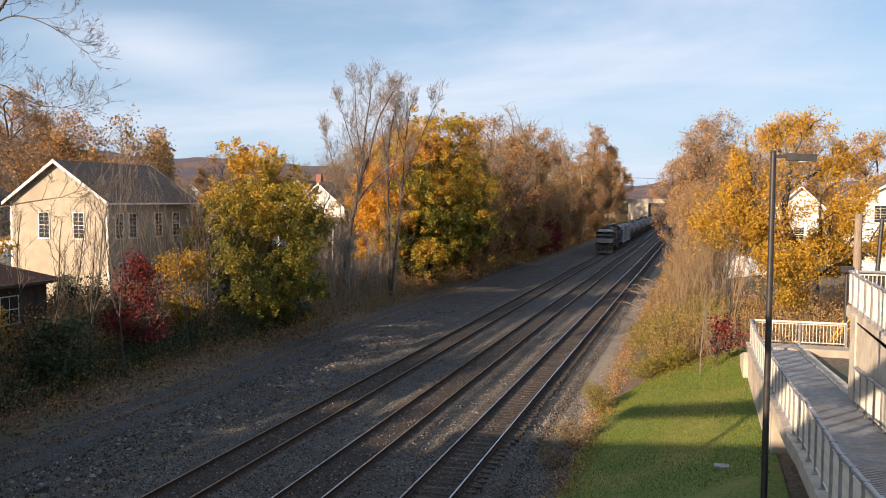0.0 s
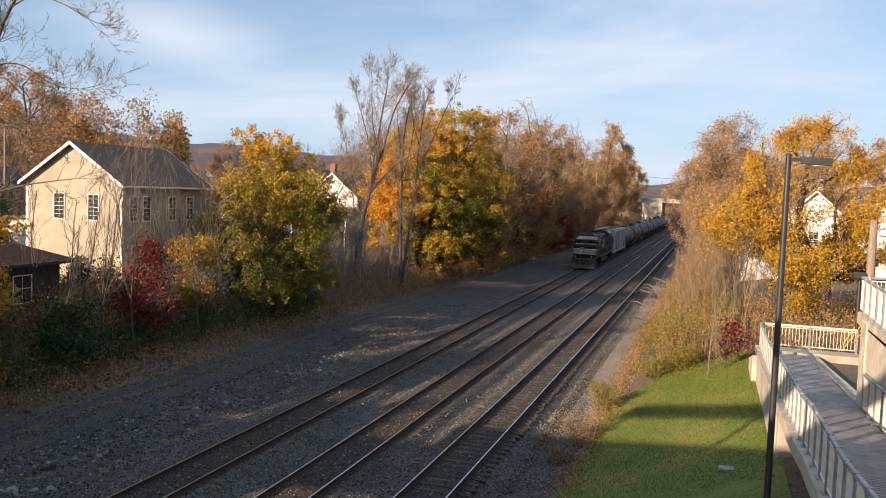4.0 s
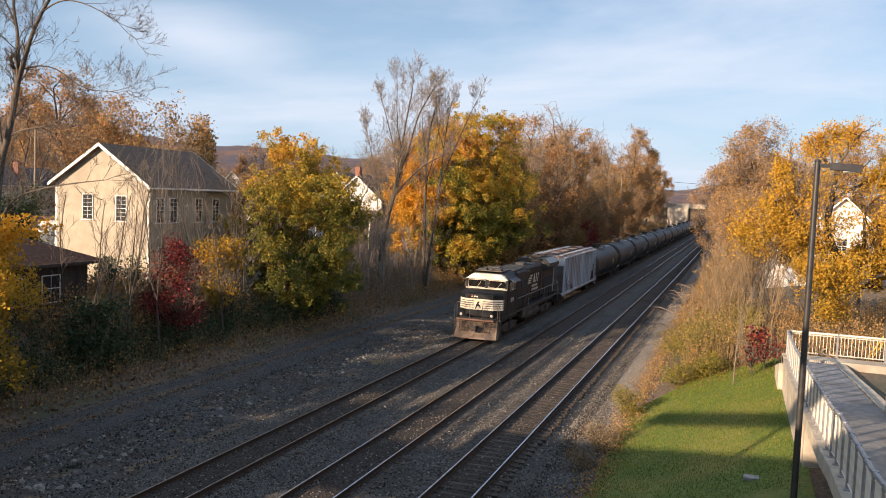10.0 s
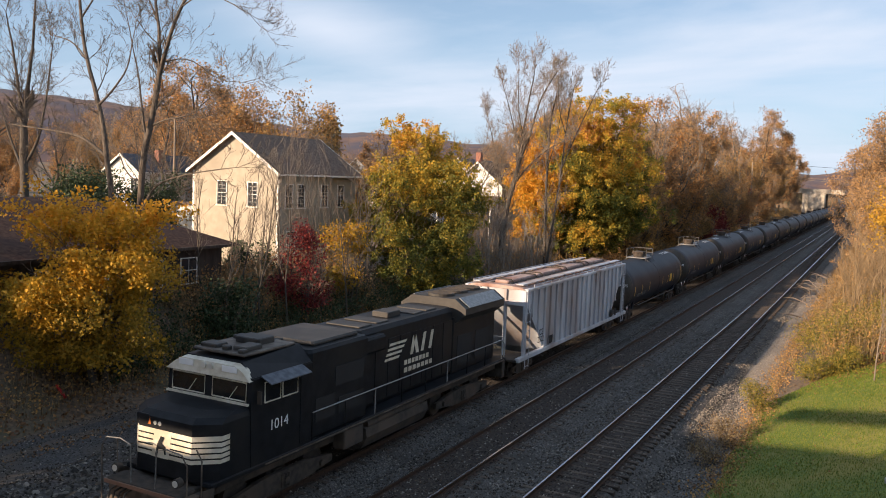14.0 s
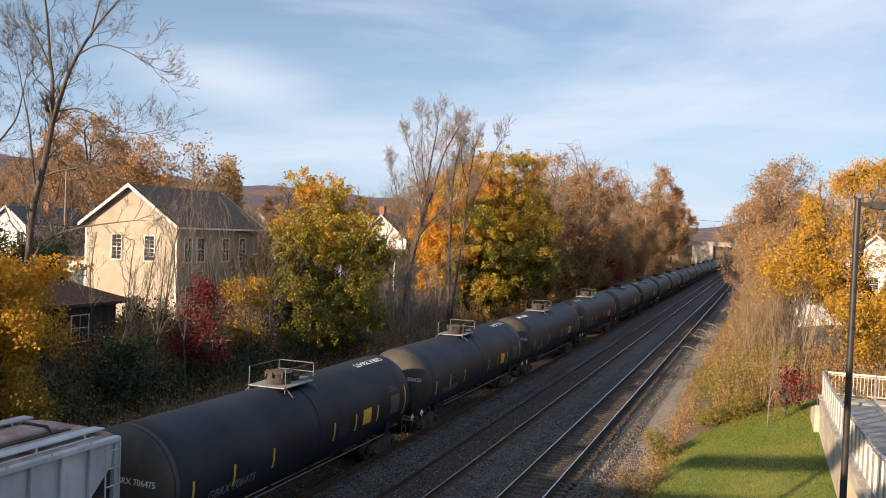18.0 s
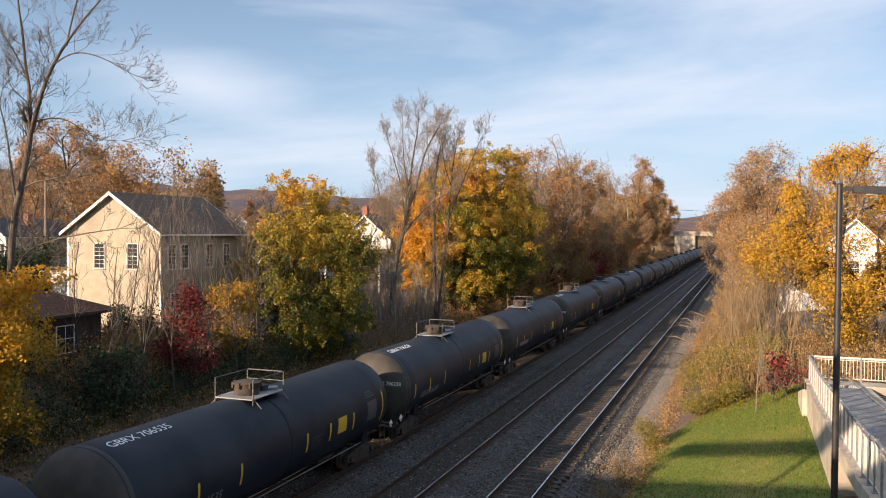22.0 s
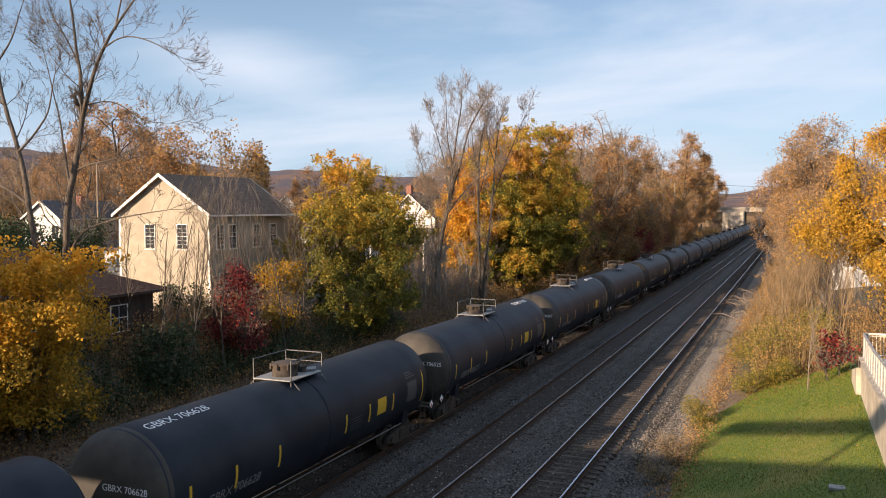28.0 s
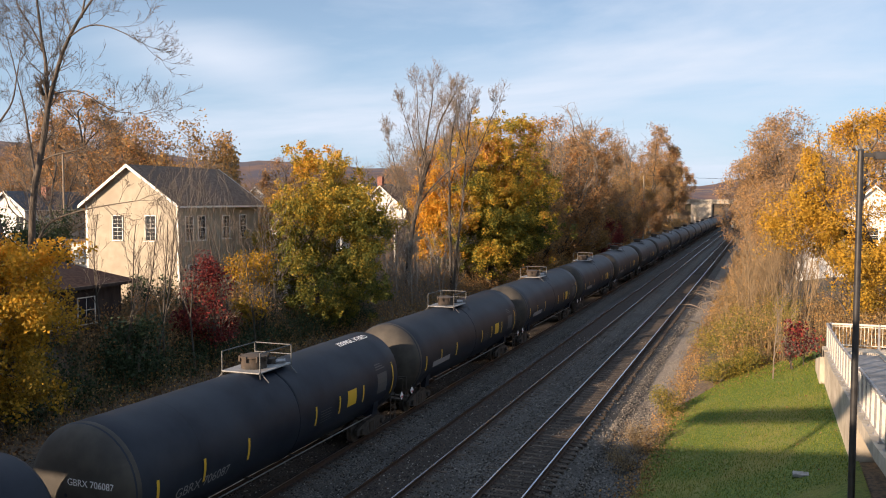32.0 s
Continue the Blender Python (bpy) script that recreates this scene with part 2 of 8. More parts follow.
TIE = surf("weathered_tie_timber", (0.0225, 0.0165, 0.0128), (0.0622, 0.0435, 0.0307), 3, (0.0825, 0.0622, 0.0457), 0.8, 0.9, bump=0.6, bscale=9, stretch=(0.6, 6, 6), per_object=0.35)
CONCRETE = surf("cast_concrete", (0.391, 0.340, 0.272), (0.510, 0.451, 0.365), 2.5, (0.306, 0.264, 0.212), 0.5, 0.85, bump=0.25, bscale=20)
PAVING = surf("ramp_concrete", (0.2117, 0.2117, 0.2176), (0.3073, 0.3013, 0.2970), 5, (0.1691, 0.1646, 0.1588), 0.6, 0.9, bump=0.2, bscale=30)
CREAM = surf("cream_paint", (0.630, 0.594, 0.504), (0.720, 0.684, 0.594), 5, (0.495, 0.432, 0.342), 1.5, 0.5, bump=0.1)
GALV = surf("galvanised_rail", (0.294, 0.294, 0.308), (0.385, 0.385, 0.392), 10, rough=0.45, metal=0.6, bump=0.1)
DARKMETAL = surf("dark_bronze_paint", (0.022, 0.021, 0.022), (0.035, 0.033, 0.033), 8, rough=0.45, bump=0.05)
LOCO = surf("black_locomotive_paint", (0.0055, 0.0068, 0.0092), (0.0105, 0.0125, 0.0160), 3, (0.0160, 0.0165, 0.0175), 0.6, 0.5, bump=0.05, spec=0.16)
LOCO_TOP = surf("sooty_roof_paint", (0.0205, 0.0193, 0.0184), (0.0410, 0.0368, 0.0316), 2, (0.0143, 0.0132, 0.0123), 0.7, 0.6, bump=0.1)
GRIME = surf("grimy_running_gear", (0.0250, 0.0213, 0.0187), (0.0525, 0.0425, 0.0338), 5, (0.0737, 0.0537, 0.0400), 1.1, 0.85, bump=0.2)
PILOT_GREY = surf("scraped_pilot_steel", (0.080, 0.066, 0.053), (0.160, 0.132, 0.108), 4, (0.044, 0.036, 0.032), 1.2, 0.6, metal=0.3, bump=0.15)
STRIPE = surf("aged_white_stripe", (0.520, 0.480, 0.390), (0.600, 0.560, 0.470), 6, (0.430, 0.370, 0.280), 2, 0.5, bump=0.05)
BROWN_EDGE = plain("worn_red_edge", (0.20, 0.10, 0.065), 0.6)
TANK = surf("satin_black_tank_paint", (0.0075, 0.0112, 0.0190), (0.0125, 0.0178, 0.0285), 1.2, (0.0210, 0.0265, 0.0370), 0.35, 0.5, bump=0.04, per_object=0.12, spec=0.18)
TANK_DUST = surf("dusty_tank_head", (0.0350, 0.0299, 0.0239), (0.0510, 0.0441, 0.0350), 2.5, (0.0239, 0.0215, 0.0189), 0.8, 0.7, bump=0.05)
HOPPER = surf("weathered_grey_hopper_paint", (0.360, 0.385, 0.430), (0.490, 0.515, 0.555), 2.2, (0.300, 0.260, 0.250), 0.55, 0.6, bump=0.05, stretch=(1, 1, 0.35))
HOPPER_ROOF = surf("rusting_hopper_roof", (0.260, 0.165, 0.140), (0.400, 0.300, 0.265), 2.2, (0.220, 0.100, 0.072), 0.5, 0.7, bump=0.08)
DARK_IN = plain("dark_interior", (0.015, 0.014, 0.014), 0.9)
PLATFORM = surf("pale_grating_steel", (0.216, 0.216, 0.216), (0.312, 0.312, 0.306), 8, rough=0.55, metal=0.3, bump=0.1)
PLATFORM_RAIL = surf("grimy_platform_rail", (0.10, 0.10, 0.10), (0.17, 0.168, 0.16), 8, rough=0.6, metal=0.3, bump=0.1)
PLOUGH = surf("dirty_plough_steel", (0.075, 0.052, 0.038), (0.160, 0.115, 0.085), 4, (0.210, 0.160, 0.120), 1.2, 0.7, metal=0.2, bump=0.15)
YELLOW = plain("reflective_yellow", (0.62, 0.38, 0.03), 0.4)
WHITE = plain("white_lettering", (0.74, 0.74, 0.74), 0.5)
GREYMARK = plain("faded_stencil", (0.20, 0.20, 0.21), 0.6)
STENCIL = plain("dim_stencil_table", (0.055, 0.058, 0.062), 0.6)
ORANGE = plain("orange_reflector", (0.75, 0.22, 0.03), 0.4)
RED = plain("red_sign_paint", (0.5, 0.03, 0.03), 0.4)
LAMPLENS = plain("headlight_glass", (0.55, 0.52, 0.46), 0.2)
BARK = surf("grey_brown_bark", (0.0505, 0.0399, 0.0311), (0.1069, 0.0885, 0.0700), 6, (0.0749, 0.0642, 0.0535), 0.8, 0.95, bump=0.6, bscale=9, stretch=(3, 3, 0.7))
TWIG = surf("pale_twigs", (0.1437, 0.1127, 0.0874), (0.2472, 0.1978, 0.1552), 2, rough=0.95, bump=0)
DRYSTEM = leafy("dry_stems", [(0, (0.0998, 0.0644, 0.0354)), (0.5, (0.2190, 0.1497, 0.0805)), (1, (0.3397, 0.2592, 0.1401))], 0.15, 0.9)
SIDING = surf("tan_siding", (0.330, 0.285, 0.215), (0.385, 0.332, 0.255), 2, (0.300, 0.255, 0.192), 0.4, 0.75, bump=0.1)
SIDING_W = surf("white_siding", (0.560, 0.552, 0.528), (0.640, 0.632, 0.608), 2, rough=0.7, bump=0.05)
TRIM = plain("white_trim_paint", (0.80, 0.78, 0.72), 0.55)
SHINGLE = surf("brown_grey_asphalt_shingle", (0.122, 0.086, 0.068), (0.215, 0.160, 0.128), 6, (0.160, 0.116, 0.092), 0.5, 0.95, bump=0.5, bscale=14, spec=0.05)
SHINGLE_B = surf("brown_asphalt_shingle", (0.051, 0.030, 0.024), (0.090, 0.055, 0.043), 5, (0.066, 0.042, 0.036), 0.5, 0.9, bump=0.5, bscale=14, spec=0.1)
ROOF_BLUE = surf("slate_blue_roof", (0.060, 0.070, 0.088), (0.105, 0.118, 0.140), 5, rough=0.8, bump=0.3)
BRICK = surf("old_brick", (0.20, 0.085, 0.06), (0.30, 0.14, 0.10), 6, rough=0.9, bump=0.3)
POLE = surf("weathered_pole_timber", (0.195, 0.150, 0.109), (0.285, 0.225, 0.165), 4, rough=0.9, bump=0.3, stretch=(3, 3, 0.5))
WIRE = plain("black_cable", (0.02, 0.02, 0.02), 0.6)
GLASS = bpy.data.materials.new("window_glass")
GLASS.use_nodes = True
g_b = GLASS.node_tree.nodes["Principled BSDF"]
g_b.inputs["Base Color"].default_value = (0.03, 0.035, 0.04, 1)
g_b.inputs["Roughness"].default_value = 0.12
g_b.inputs["Specular IOR Level"].default_value = 0.25
LEAF_GREEN = leafy("turning_maple_leaves", [(0, (0.050, 0.076, 0.020)), (0.36, (0.151, 0.151, 0.029)), (0.56, (0.336, 0.252, 0.038)), (0.78, (0.605, 0.370, 0.047)), (1, (0.650, 0.302, 0.045))], 0.30, zlo=0.5, zhi=13.5, zmix=0.60, nscale=0.45, namp=1.8)
LEAF_ORANGE = leafy("orange_leaves", [(0, (0.158, 0.145, 0.029)), (0.25, (0.436, 0.264, 0.040)), (0.5, (0.739, 0.383, 0.045)), (0.8, (0.750, 0.383, 0.047)), (1, (0.554, 0.198, 0.042))], 0.38, zlo=-1.0, zhi=17.0, zmix=0.45)
LEAF_MIXED = leafy("green_ochre_and_rust_leaves", [(0, (0.045, 0.069, 0.019)), (0.40, (0.140, 0.151, 0.030)), (0.57, (0.370, 0.285, 0.040)), (0.74, (0.600, 0.370, 0.046)), (0.90, (0.560, 0.250, 0.048)), (1, (0.380, 0.150, 0.045))], 0.30, zlo=-9.0, zhi=21.0, zmix=0.62, nscale=0.24, namp=2.4)
# the dark olive low stops also carry the lower crown's shade
LEAF_YELLOW = leafy("golden_leaves_shaded_low", [(0, (0.110, 0.090, 0.022)), (0.3, (0.280, 0.190, 0.026)), (0.55, (0.520, 0.300, 0.030)), (0.8, (0.680, 0.350, 0.032)), (1, (0.640, 0.290, 0.030))], 0.36, zlo=-1.0, zhi=9.0, zmix=0.60, nscale=0.5, namp=1.4)
LEAF_GOLD = leafy("amber_leaves", [(0, (0.165, 0.130, 0.028)), (0.3, (0.370, 0.225, 0.030)), (0.6, (0.585, 0.335, 0.036)), (0.82, (0.610, 0.315, 0.040)), (1, (0.410, 0.185, 0.042))], 0.33, zlo=-2.0, zhi=15.0, zmix=0.5, nscale=0.5, namp=1.8)
LEAF_RED = leafy("crimson_leaves", [(0, (0.060, 0.012, 0.015)), (0.5, (0.180, 0.026, 0.026)), (0.9, (0.320, 0.055, 0.042)), (1, (0.420, 0.120, 0.080))], 0.28)
LEAF_RUST = leafy("rust_brown_leaves", [(0, (0.160, 0.118, 0.062)), (0.5, (0.385, 0.245, 0.100)), (1, (0.550, 0.295, 0.090))], 0.32)
LEAF_PINK = leafy("faded_russet_leaves", [(0, (0.235, 0.155, 0.082)), (0.5, (0.430, 0.265, 0.125)), (1, (0.590, 0.335, 0.140))], 0.35)
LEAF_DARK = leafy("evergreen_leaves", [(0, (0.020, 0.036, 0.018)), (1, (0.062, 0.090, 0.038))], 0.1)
LEAF_SHRUB = leafy("yellow_green_shrub_leaves", [(0, (0.070, 0.085, 0.018)), (0.5, (0.190, 0.170, 0.034)), (1, (0.400, 0.280, 0.050))], 0.28)
LITTER = leafy("fallen_leaves", [(0, (0.090, 0.050, 0.030)), (0.5, (0.210, 0.112, 0.055)), (1, (0.400, 0.225, 0.095))], 0.15)


# ---- mesh tools ----
class Mesh:
    """Gathers vertices and faces of one part."""

    def __init__(self):
        self.v, self.f, self.mi = [], [], []

    def add(self, verts, faces, m=0):
        o = len(self.v)
        self.v += [tuple(p) for p in verts]
        self.f += [tuple(i + o for i in f) for f in faces]
        self.mi += [m] * len(faces)
        return self

    def box(self, x0, x1, y0, y1, z0, z1, m=0, b=0.0):
        if b <= 0:
            vs = [(x, y, z) for z in (z0, z1) for y in (y0, y1) for x in (x0, x1)]
            return self.add(vs, [(0, 2, 3, 1), (4, 5, 7, 6), (0, 1, 5, 4), (2, 6, 7, 3), (0, 4, 6, 2), (1, 3, 7, 5)], m)
        # chamfered: a cross-section with cut corners, swept and capped with a smaller one
        b = min(b, (x1 - x0) / 2.1, (y1 - y0) / 2.1, (z1 - z0) / 2.1)
        def ring(z, i):
            a, c, d, e = x0 + i, x1 - i, y0 + i, y1 - i
            return [(a + b, d, z), (c - b, d, z), (c, d + b, z), (c, e - b, z), (c - b, e, z), (a + b, e, z), (a, e - b, z), (a, d + b, z)]
        vs = ring(z0, b * 0.6) + ring(z0 + b, 0) + ring(z1 - b, 0) + ring(z1, b * 0.6)
        fs = [tuple(range(7, -1, -1)), tuple(range(24, 32))]
        for k in range(3):
            for i in range(8):
                j = (i + 1) % 8
                fs.append((8 * k + i, 8 * k + j, 8 * k + 8 + j, 8 * k + 8 + i))
        return self.add(vs, fs, m)

    def tube(self, pts, r, n=6, m=0):
        pts = [Vector(p) for p in pts]
        rs = r if isinstance(r, (list, tuple)) else [r] * len(pts)
        vs, fs = [], []
        for i, p in enumerate(pts):
            d = (pts[min(i + 1, len(pts) - 1)] - pts[max(i - 1, 0)]).normalized()
            u = d.cross(Vector((0, 0, 1)) if abs(d.z) < 0.9 else Vector((1, 0, 0))).normalized()
            q = d.cross(u)
            vs += [p + rs[i] * (math.cos(a) * u + math.sin(a) * q) for a in (2 * math.pi * k / n for k in range(n))]
        for i in range(len(pts) - 1):
            for k in range(n):
                j = (k + 1) % n
                fs.append((i * n + k, i * n + n + k, i * n + n + j, i * n + j))
        fs.append(tuple(range(n)))
        fs.append(tuple(range((len(pts) - 1) * n + n - 1, (len(pts) - 1) * n - 1, -1)))
        return self.add(vs, fs, m)

    def prism(self, poly, axis, a, b, m=0):
        """Extrudes a polygon along an axis: (y, z) along x, (x, z) along y, (x, y) along z."""
        def at(p, t):
            return {"x": (t, p[0], p[1]), "y": (p[0], t, p[1]), "z": (p[0], p[1], t)}[axis]
        n = len(poly)
        vs = [at(p, a) for p in poly] + [at(p, b) for p in poly]
        fs = [tuple(range(n)), tuple(range(2 * n - 1, n - 1, -1))] + [(i, n + i, n + (i + 1) % n, (i + 1) % n) for i in range(n)]
        return self.add(vs, fs, m)

    def loft(self, rings, m=0, caps=True):
        n = len(rings[0])
        vs = [p for r in rings for p in r]
        fs = [(k * n + i, k * n + n + i, k * n + n + (i + 1) % n, k * n + (i + 1) % n) for k in range(len(rings) - 1) for i in range(n)]
        if caps:
            fs += [tuple(range(n)), tuple(range(len(rings) * n - 1, len(rings) * n - n - 1, -1))]
        return self.add(vs, fs, m)

    def data(self, name, mats, smooth=False):
        me = bpy.data.meshes.new(name)
        me.from_pydata(self.v, [], self.f)
        for m in mats if isinstance(mats, (list, tuple)) else [mats]:
            me.materials.append(m)
        if any(self.mi):
            me.polygons.foreach_set("material_index", self.mi)
        bm = bmesh.new()
        bm.from_mesh(me)
        bmesh.ops.recalc_face_normals(bm, faces=bm.faces)
        bm.to_mesh(me)
        bm.free()
        if smooth:
            me.polygons.foreach_set("use_smooth", [True] * len(me.polygons))
            me.set_sharp_from_angle(angle=radians(35))
        return me


def part(name, mesh, mats, parent, label="", smooth=False):
    """One mesh object under a thing or a part."""
    me = mesh.data(name, mats, smooth) if isinstance(mesh, Mesh) else mesh
    ob = new(name, me)
    ob.parent = parent
    if label:
        tagged(ob, label)
    return ob


def thing(name, label, category, group="", at=None):
    ob = tagged(new(name), label, category, group)
    if at is not None:
        ob.matrix_world = at
    return ob


def solo(name, mesh, mats, label, category="", group="", kind="", smooth=False):
    """A thing or a piece of the setting that is one mesh."""
    me = mesh.data(name, mats, smooth) if isinstance(mesh, Mesh) else mesh
    return tagged(new(name, me), label, category, group, kind)


def raw(name, v, f, mats, smooth=False):
    me = bpy.data.meshes.new(name)
    me.from_pydata(v, [], f)
    for m in mats if isinstance(mats, (list, tuple)) else [mats]:
        me.materials.append(m)
    if smooth:
        me.polygons.foreach_set("use_smooth", [True] * len(me.polygons))
    return me


def lettering(name, text, size, matrix, mat, parent, label=""):
    cu = bpy.data.curves.new(name, "FONT")
    cu.body, cu.size, cu.extrude = text, size, 0.002
    cu.align_x, cu.align_y = "CENTER", "CENTER"
    tmp = bpy.data.objects.new(name, cu)
    scene.collection.objects.link(tmp)
    me = bpy.data.meshes.new_from_object(tmp)
    bpy.data.objects.remove(tmp)
    me.materials.append(mat)
    me.transform(matrix)
    return part(name, me, mat, parent, label)


def sstep(a, b, x):
    t = min(1.0, max(0.0, (x - a) / (b - a)))
    return t * t * (3 - 2 * t)


def lerp(pts, x):
    """Height along a polyline of (place, height)."""
    if x <= pts[0][0]:
        return pts[0][1]
    for (a, u), (b, v) in zip(pts, pts[1:]):
        if x <= b:
            return u + (v - u) * (x - a) / (b - a)
    return pts[-1][1]


# ---- the lie of the land: heights over the rail heads ----
T1, T2, T3 = -16.0, -12.03, -8.15
LEFT = [(-400, 3.2), (-60, 3.0), (-40, 2.8), (-32.5, 2.5), (-30.5, 1.8), (-28.5, 0.7), (-26.3, -0.32), (-22.8, -0.42), (-19.4, -0.62), (-18.2, -0.60)]
RIGHT = [(-6.2, -0.62), (-5.2, -0.42), (-4.2, -0.22), (-2.0, 0.55), (2.0, 2.1), (6.0, 2.6), (30, 3.0), (400, 3.2)]


def ground_z(x, y):
    if x < -12:
        z = lerp(LEFT, x)
        z += 0.10 * noise.noise((x * 0.35, y * 0.35, 0)) * sstep(-26.0, -29.0, x) * 3 if x < -26 else 0.03 * noise.noise((x, y, 0))
    else:
        near = lerp(RIGHT, x)
        far = lerp([(-6.2, -0.62), (-4.8, -0.42), (-2.2, 0.3), (1.5, 1.9), (6, 2.6), (400, 3.2)], x)
        k = sstep(40, 60, y)
        z = near + (far - near) * k + 0.04 * noise.noise((x * 0.5, y * 0.5, 3))
    return z


def spaced(a, b, step):
    n = max(1, int(round((b - a) / step)))
    return [a + (b - a) * i / n for i in range(n + 1)]


def sheet(xs, ys, fn):
    v = [(x, y, fn(x, y)) for y in ys for x in xs]
    n = len(xs)
    f = [(j * n + i, j * n + i + 1, j * n + n + i + 1, j * n + n + i) for j in range(len(ys) - 1) for i in range(n - 1)]
    return v, f


def far_z(x, y):
    """The ground, sunk a little where other sheets lie on it."""
    z = ground_z(x, y)
    if -18.6 < x < -5.6:
        z = -0.85
    return z


xs = [-3600, -2400, -1600, -1000, -600, -350, -200, -130, -90, -70, -55, -46] + spaced(-40, -18, 0.9) + [-16, -12, -8.5] + spaced(-6.4, 8, 0.8) + [10, 14, 20, 30, 45, 70, 110, 180, 300, 600, 1200, 2400, 3600]
ys = [-900, -300, -120, -60, -30, -10] + spaced(0, 130, 1.6) + spaced(135, 330, 8) + [380, 450, 560, 720, 1000, 1500, 2200, 3200, 4200]
gv, gf = sheet(xs, ys, far_z)
solo("ground", raw("ground", gv, gf, SOIL, True), SOIL, "leaf-strewn brown soil of the railway cutting and town", kind="structure")
LEAF_BROWN = leafy("brown_last_leaves", [(0, (0.195, 0.140, 0.084)), (0.5, (0.395, 0.250, 0.128)), (0.8, (0.530, 0.295, 0.112)), (1, (0.550, 0.235, 0.072))], 0.34)
BARK_DARK = surf("dark_brown_bark", (0.028, 0.022, 0.018), (0.065, 0.052, 0.042), 6, (0.05, 0.042, 0.035), 0.8, 0.95, bump=0.6, bscale=9, stretch=(3, 3, 0.7))
TWIG_DARK = surf("dark_twigs", (0.055, 0.044, 0.036), (0.11, 0.09, 0.07), 2, rough=0.95, bump=0)
TWIG_WARM = surf("brown_grey_twigs", (0.0875, 0.0675, 0.0525), (0.1750, 0.1400, 0.1100), 2, rough=0.95, bump=0)
TWIG_TAN = surf("tan_thicket_stems", (0.165, 0.115, 0.065), (0.290, 0.205, 0.115), 2, rough=0.95, bump=0)
TWIG_PALE = surf("silver_grey_bark", (0.240, 0.205, 0.170), (0.360, 0.310, 0.260), 3, rough=0.95, bump=0.2)
CAB_GLASS = surf("cab_window_glass", (0.006, 0.007, 0.008), (0.016, 0.015, 0.014), 2, rough=0.07, bump=0, spec=0.35)
CHIPS = leafy("crushed_stone_chips", [(0, (0.014, 0.012, 0.011)), (0.45, (0.05, 0.044, 0.038)), (0.8, (0.12, 0.108, 0.092)), (1, (0.30, 0.28, 0.25))], 0.0, 0.95)
CHIPS_RUST = leafy("rusty_stone_chips", [(0, (0.012, 0.009, 0.008)), (0.5, (0.04, 0.028, 0.02)), (0.85, (0.09, 0.063, 0.045)), (1, (0.20, 0.155, 0.12))], 0.0, 0.95)
GRAVEL_CHIPS = leafy("tan_gravel_chips", [(0, (0.090, 0.080, 0.070)), (0.5, (0.170, 0.145, 0.120)), (1, (0.300, 0.260, 0.210))], 0.0, 0.95)
BARK_MID = surf("brown_furrowed_bark", (0.058, 0.045, 0.035), (0.142, 0.112, 0.086), 6, (0.105, 0.088, 0.072), 0.8, 0.95, bump=0.6, bscale=9, stretch=(3, 3, 0.7))

# ---- distant hills ----
def hill(name, pts, depth, label):
    v, f = [], []
    n = len(pts)
    for k, (fr, back) in enumerate(((0.0, 0), (0.45, 0.25), (0.8, 0.6), (1.0, 1.0), (0.6, 2.0))):
        for x, y, h in pts:
            d = math.hypot(x, y)
            s = 1 + depth * back / d
            v.append((x * s, y * s, 2 + (h - 2) * fr + 6 * noise.noise((x * 0.006, y * 0.006, k))))
    for k in range(4):
        for i in range(n - 1):
            f.append((k * n + i, k * n + i + 1, k * n + n + i + 1, k * n + n + i))
    solo(name, raw(name, v, f, HILL, True), HILL, label, "hill", kind="structure")


def ridge(dist, a0, a1, step, fn):
    out = []
    a = a0
    while a <= a1 + 1e-6:
        r = radians(a)
        out.append((-dist * math.sin(r), dist * math.cos(r), fn(a)))
        a += step
    return out


HILL_LINE = [(10, 0.034), (20, 0.043), (26.9, 0.050), (31.5, 0.059), (35.7, 0.058), (40, 0.067), (45, 0.077), (49.7, 0.085), (54.3, 0.088), (75, 0.10)]
hill("backdrop_hill", ridge(1700, 10, 75, 0.75, lambda a: 9.5 + 1700 * (lerp(HILL_LINE, a) + 0.0012 * math.sin(a * 2.3 + 1))), 500,
     "long wooded ridge in rust-brown autumn colour")
hill("backdrop_ridge", ridge(3200, -30, 30, 1.0, lambda a: 9.5 + 3200 * (0.021 + 0.005 * math.sin(a * 0.5 + 1) + 0.003 * math.sin(a * 1.3))), 500,
     "pale far ridge beyond the railway")

# ---- track bed, service road, gravel and lawn ----
BED = [(-19.3, -0.72), (-18.35, -0.30), (-17.3, -0.175), (-16.6, -0.162), (-15.4, -0.162), (-14.6, -0.19), (-14.25, -0.40), (-13.95, -0.42), (-13.3, -0.165), (-12.6, -0.158), (-11.4, -0.158), (-10.65, -0.19), (-10.35, -0.37), (-10.05, -0.39), (-9.4, -0.175),
       (-6.95, -0.20), (-6.8, -0.30), (-6.2, -0.40), (-5.3, -0.72)]
bv, bf = sheet(spaced(-19.3, -5.3, 0.25), [-60] + spaced(-20, 110, 0.5) + spaced(112, 740, 6), lambda x, y: lerp(BED, x) + (0.022 * noise.noise((x * 2.2, y * 2.2, 5)) if y < 110 else 0))
bed = solo("track_bed", raw("track_bed", bv, bf, [BALLAST, BALLAST_RUST], True), BALLAST, "grey crushed-stone ballast with rusty stains under the tracks", kind="structure")
bed.data.polygons.foreach_set("material_index", [1 if min(abs(p.center.x - T1), abs(p.center.x - T2), abs(p.center.x - T3)) < 1.0 else 0 for p in bed.data.polygons])
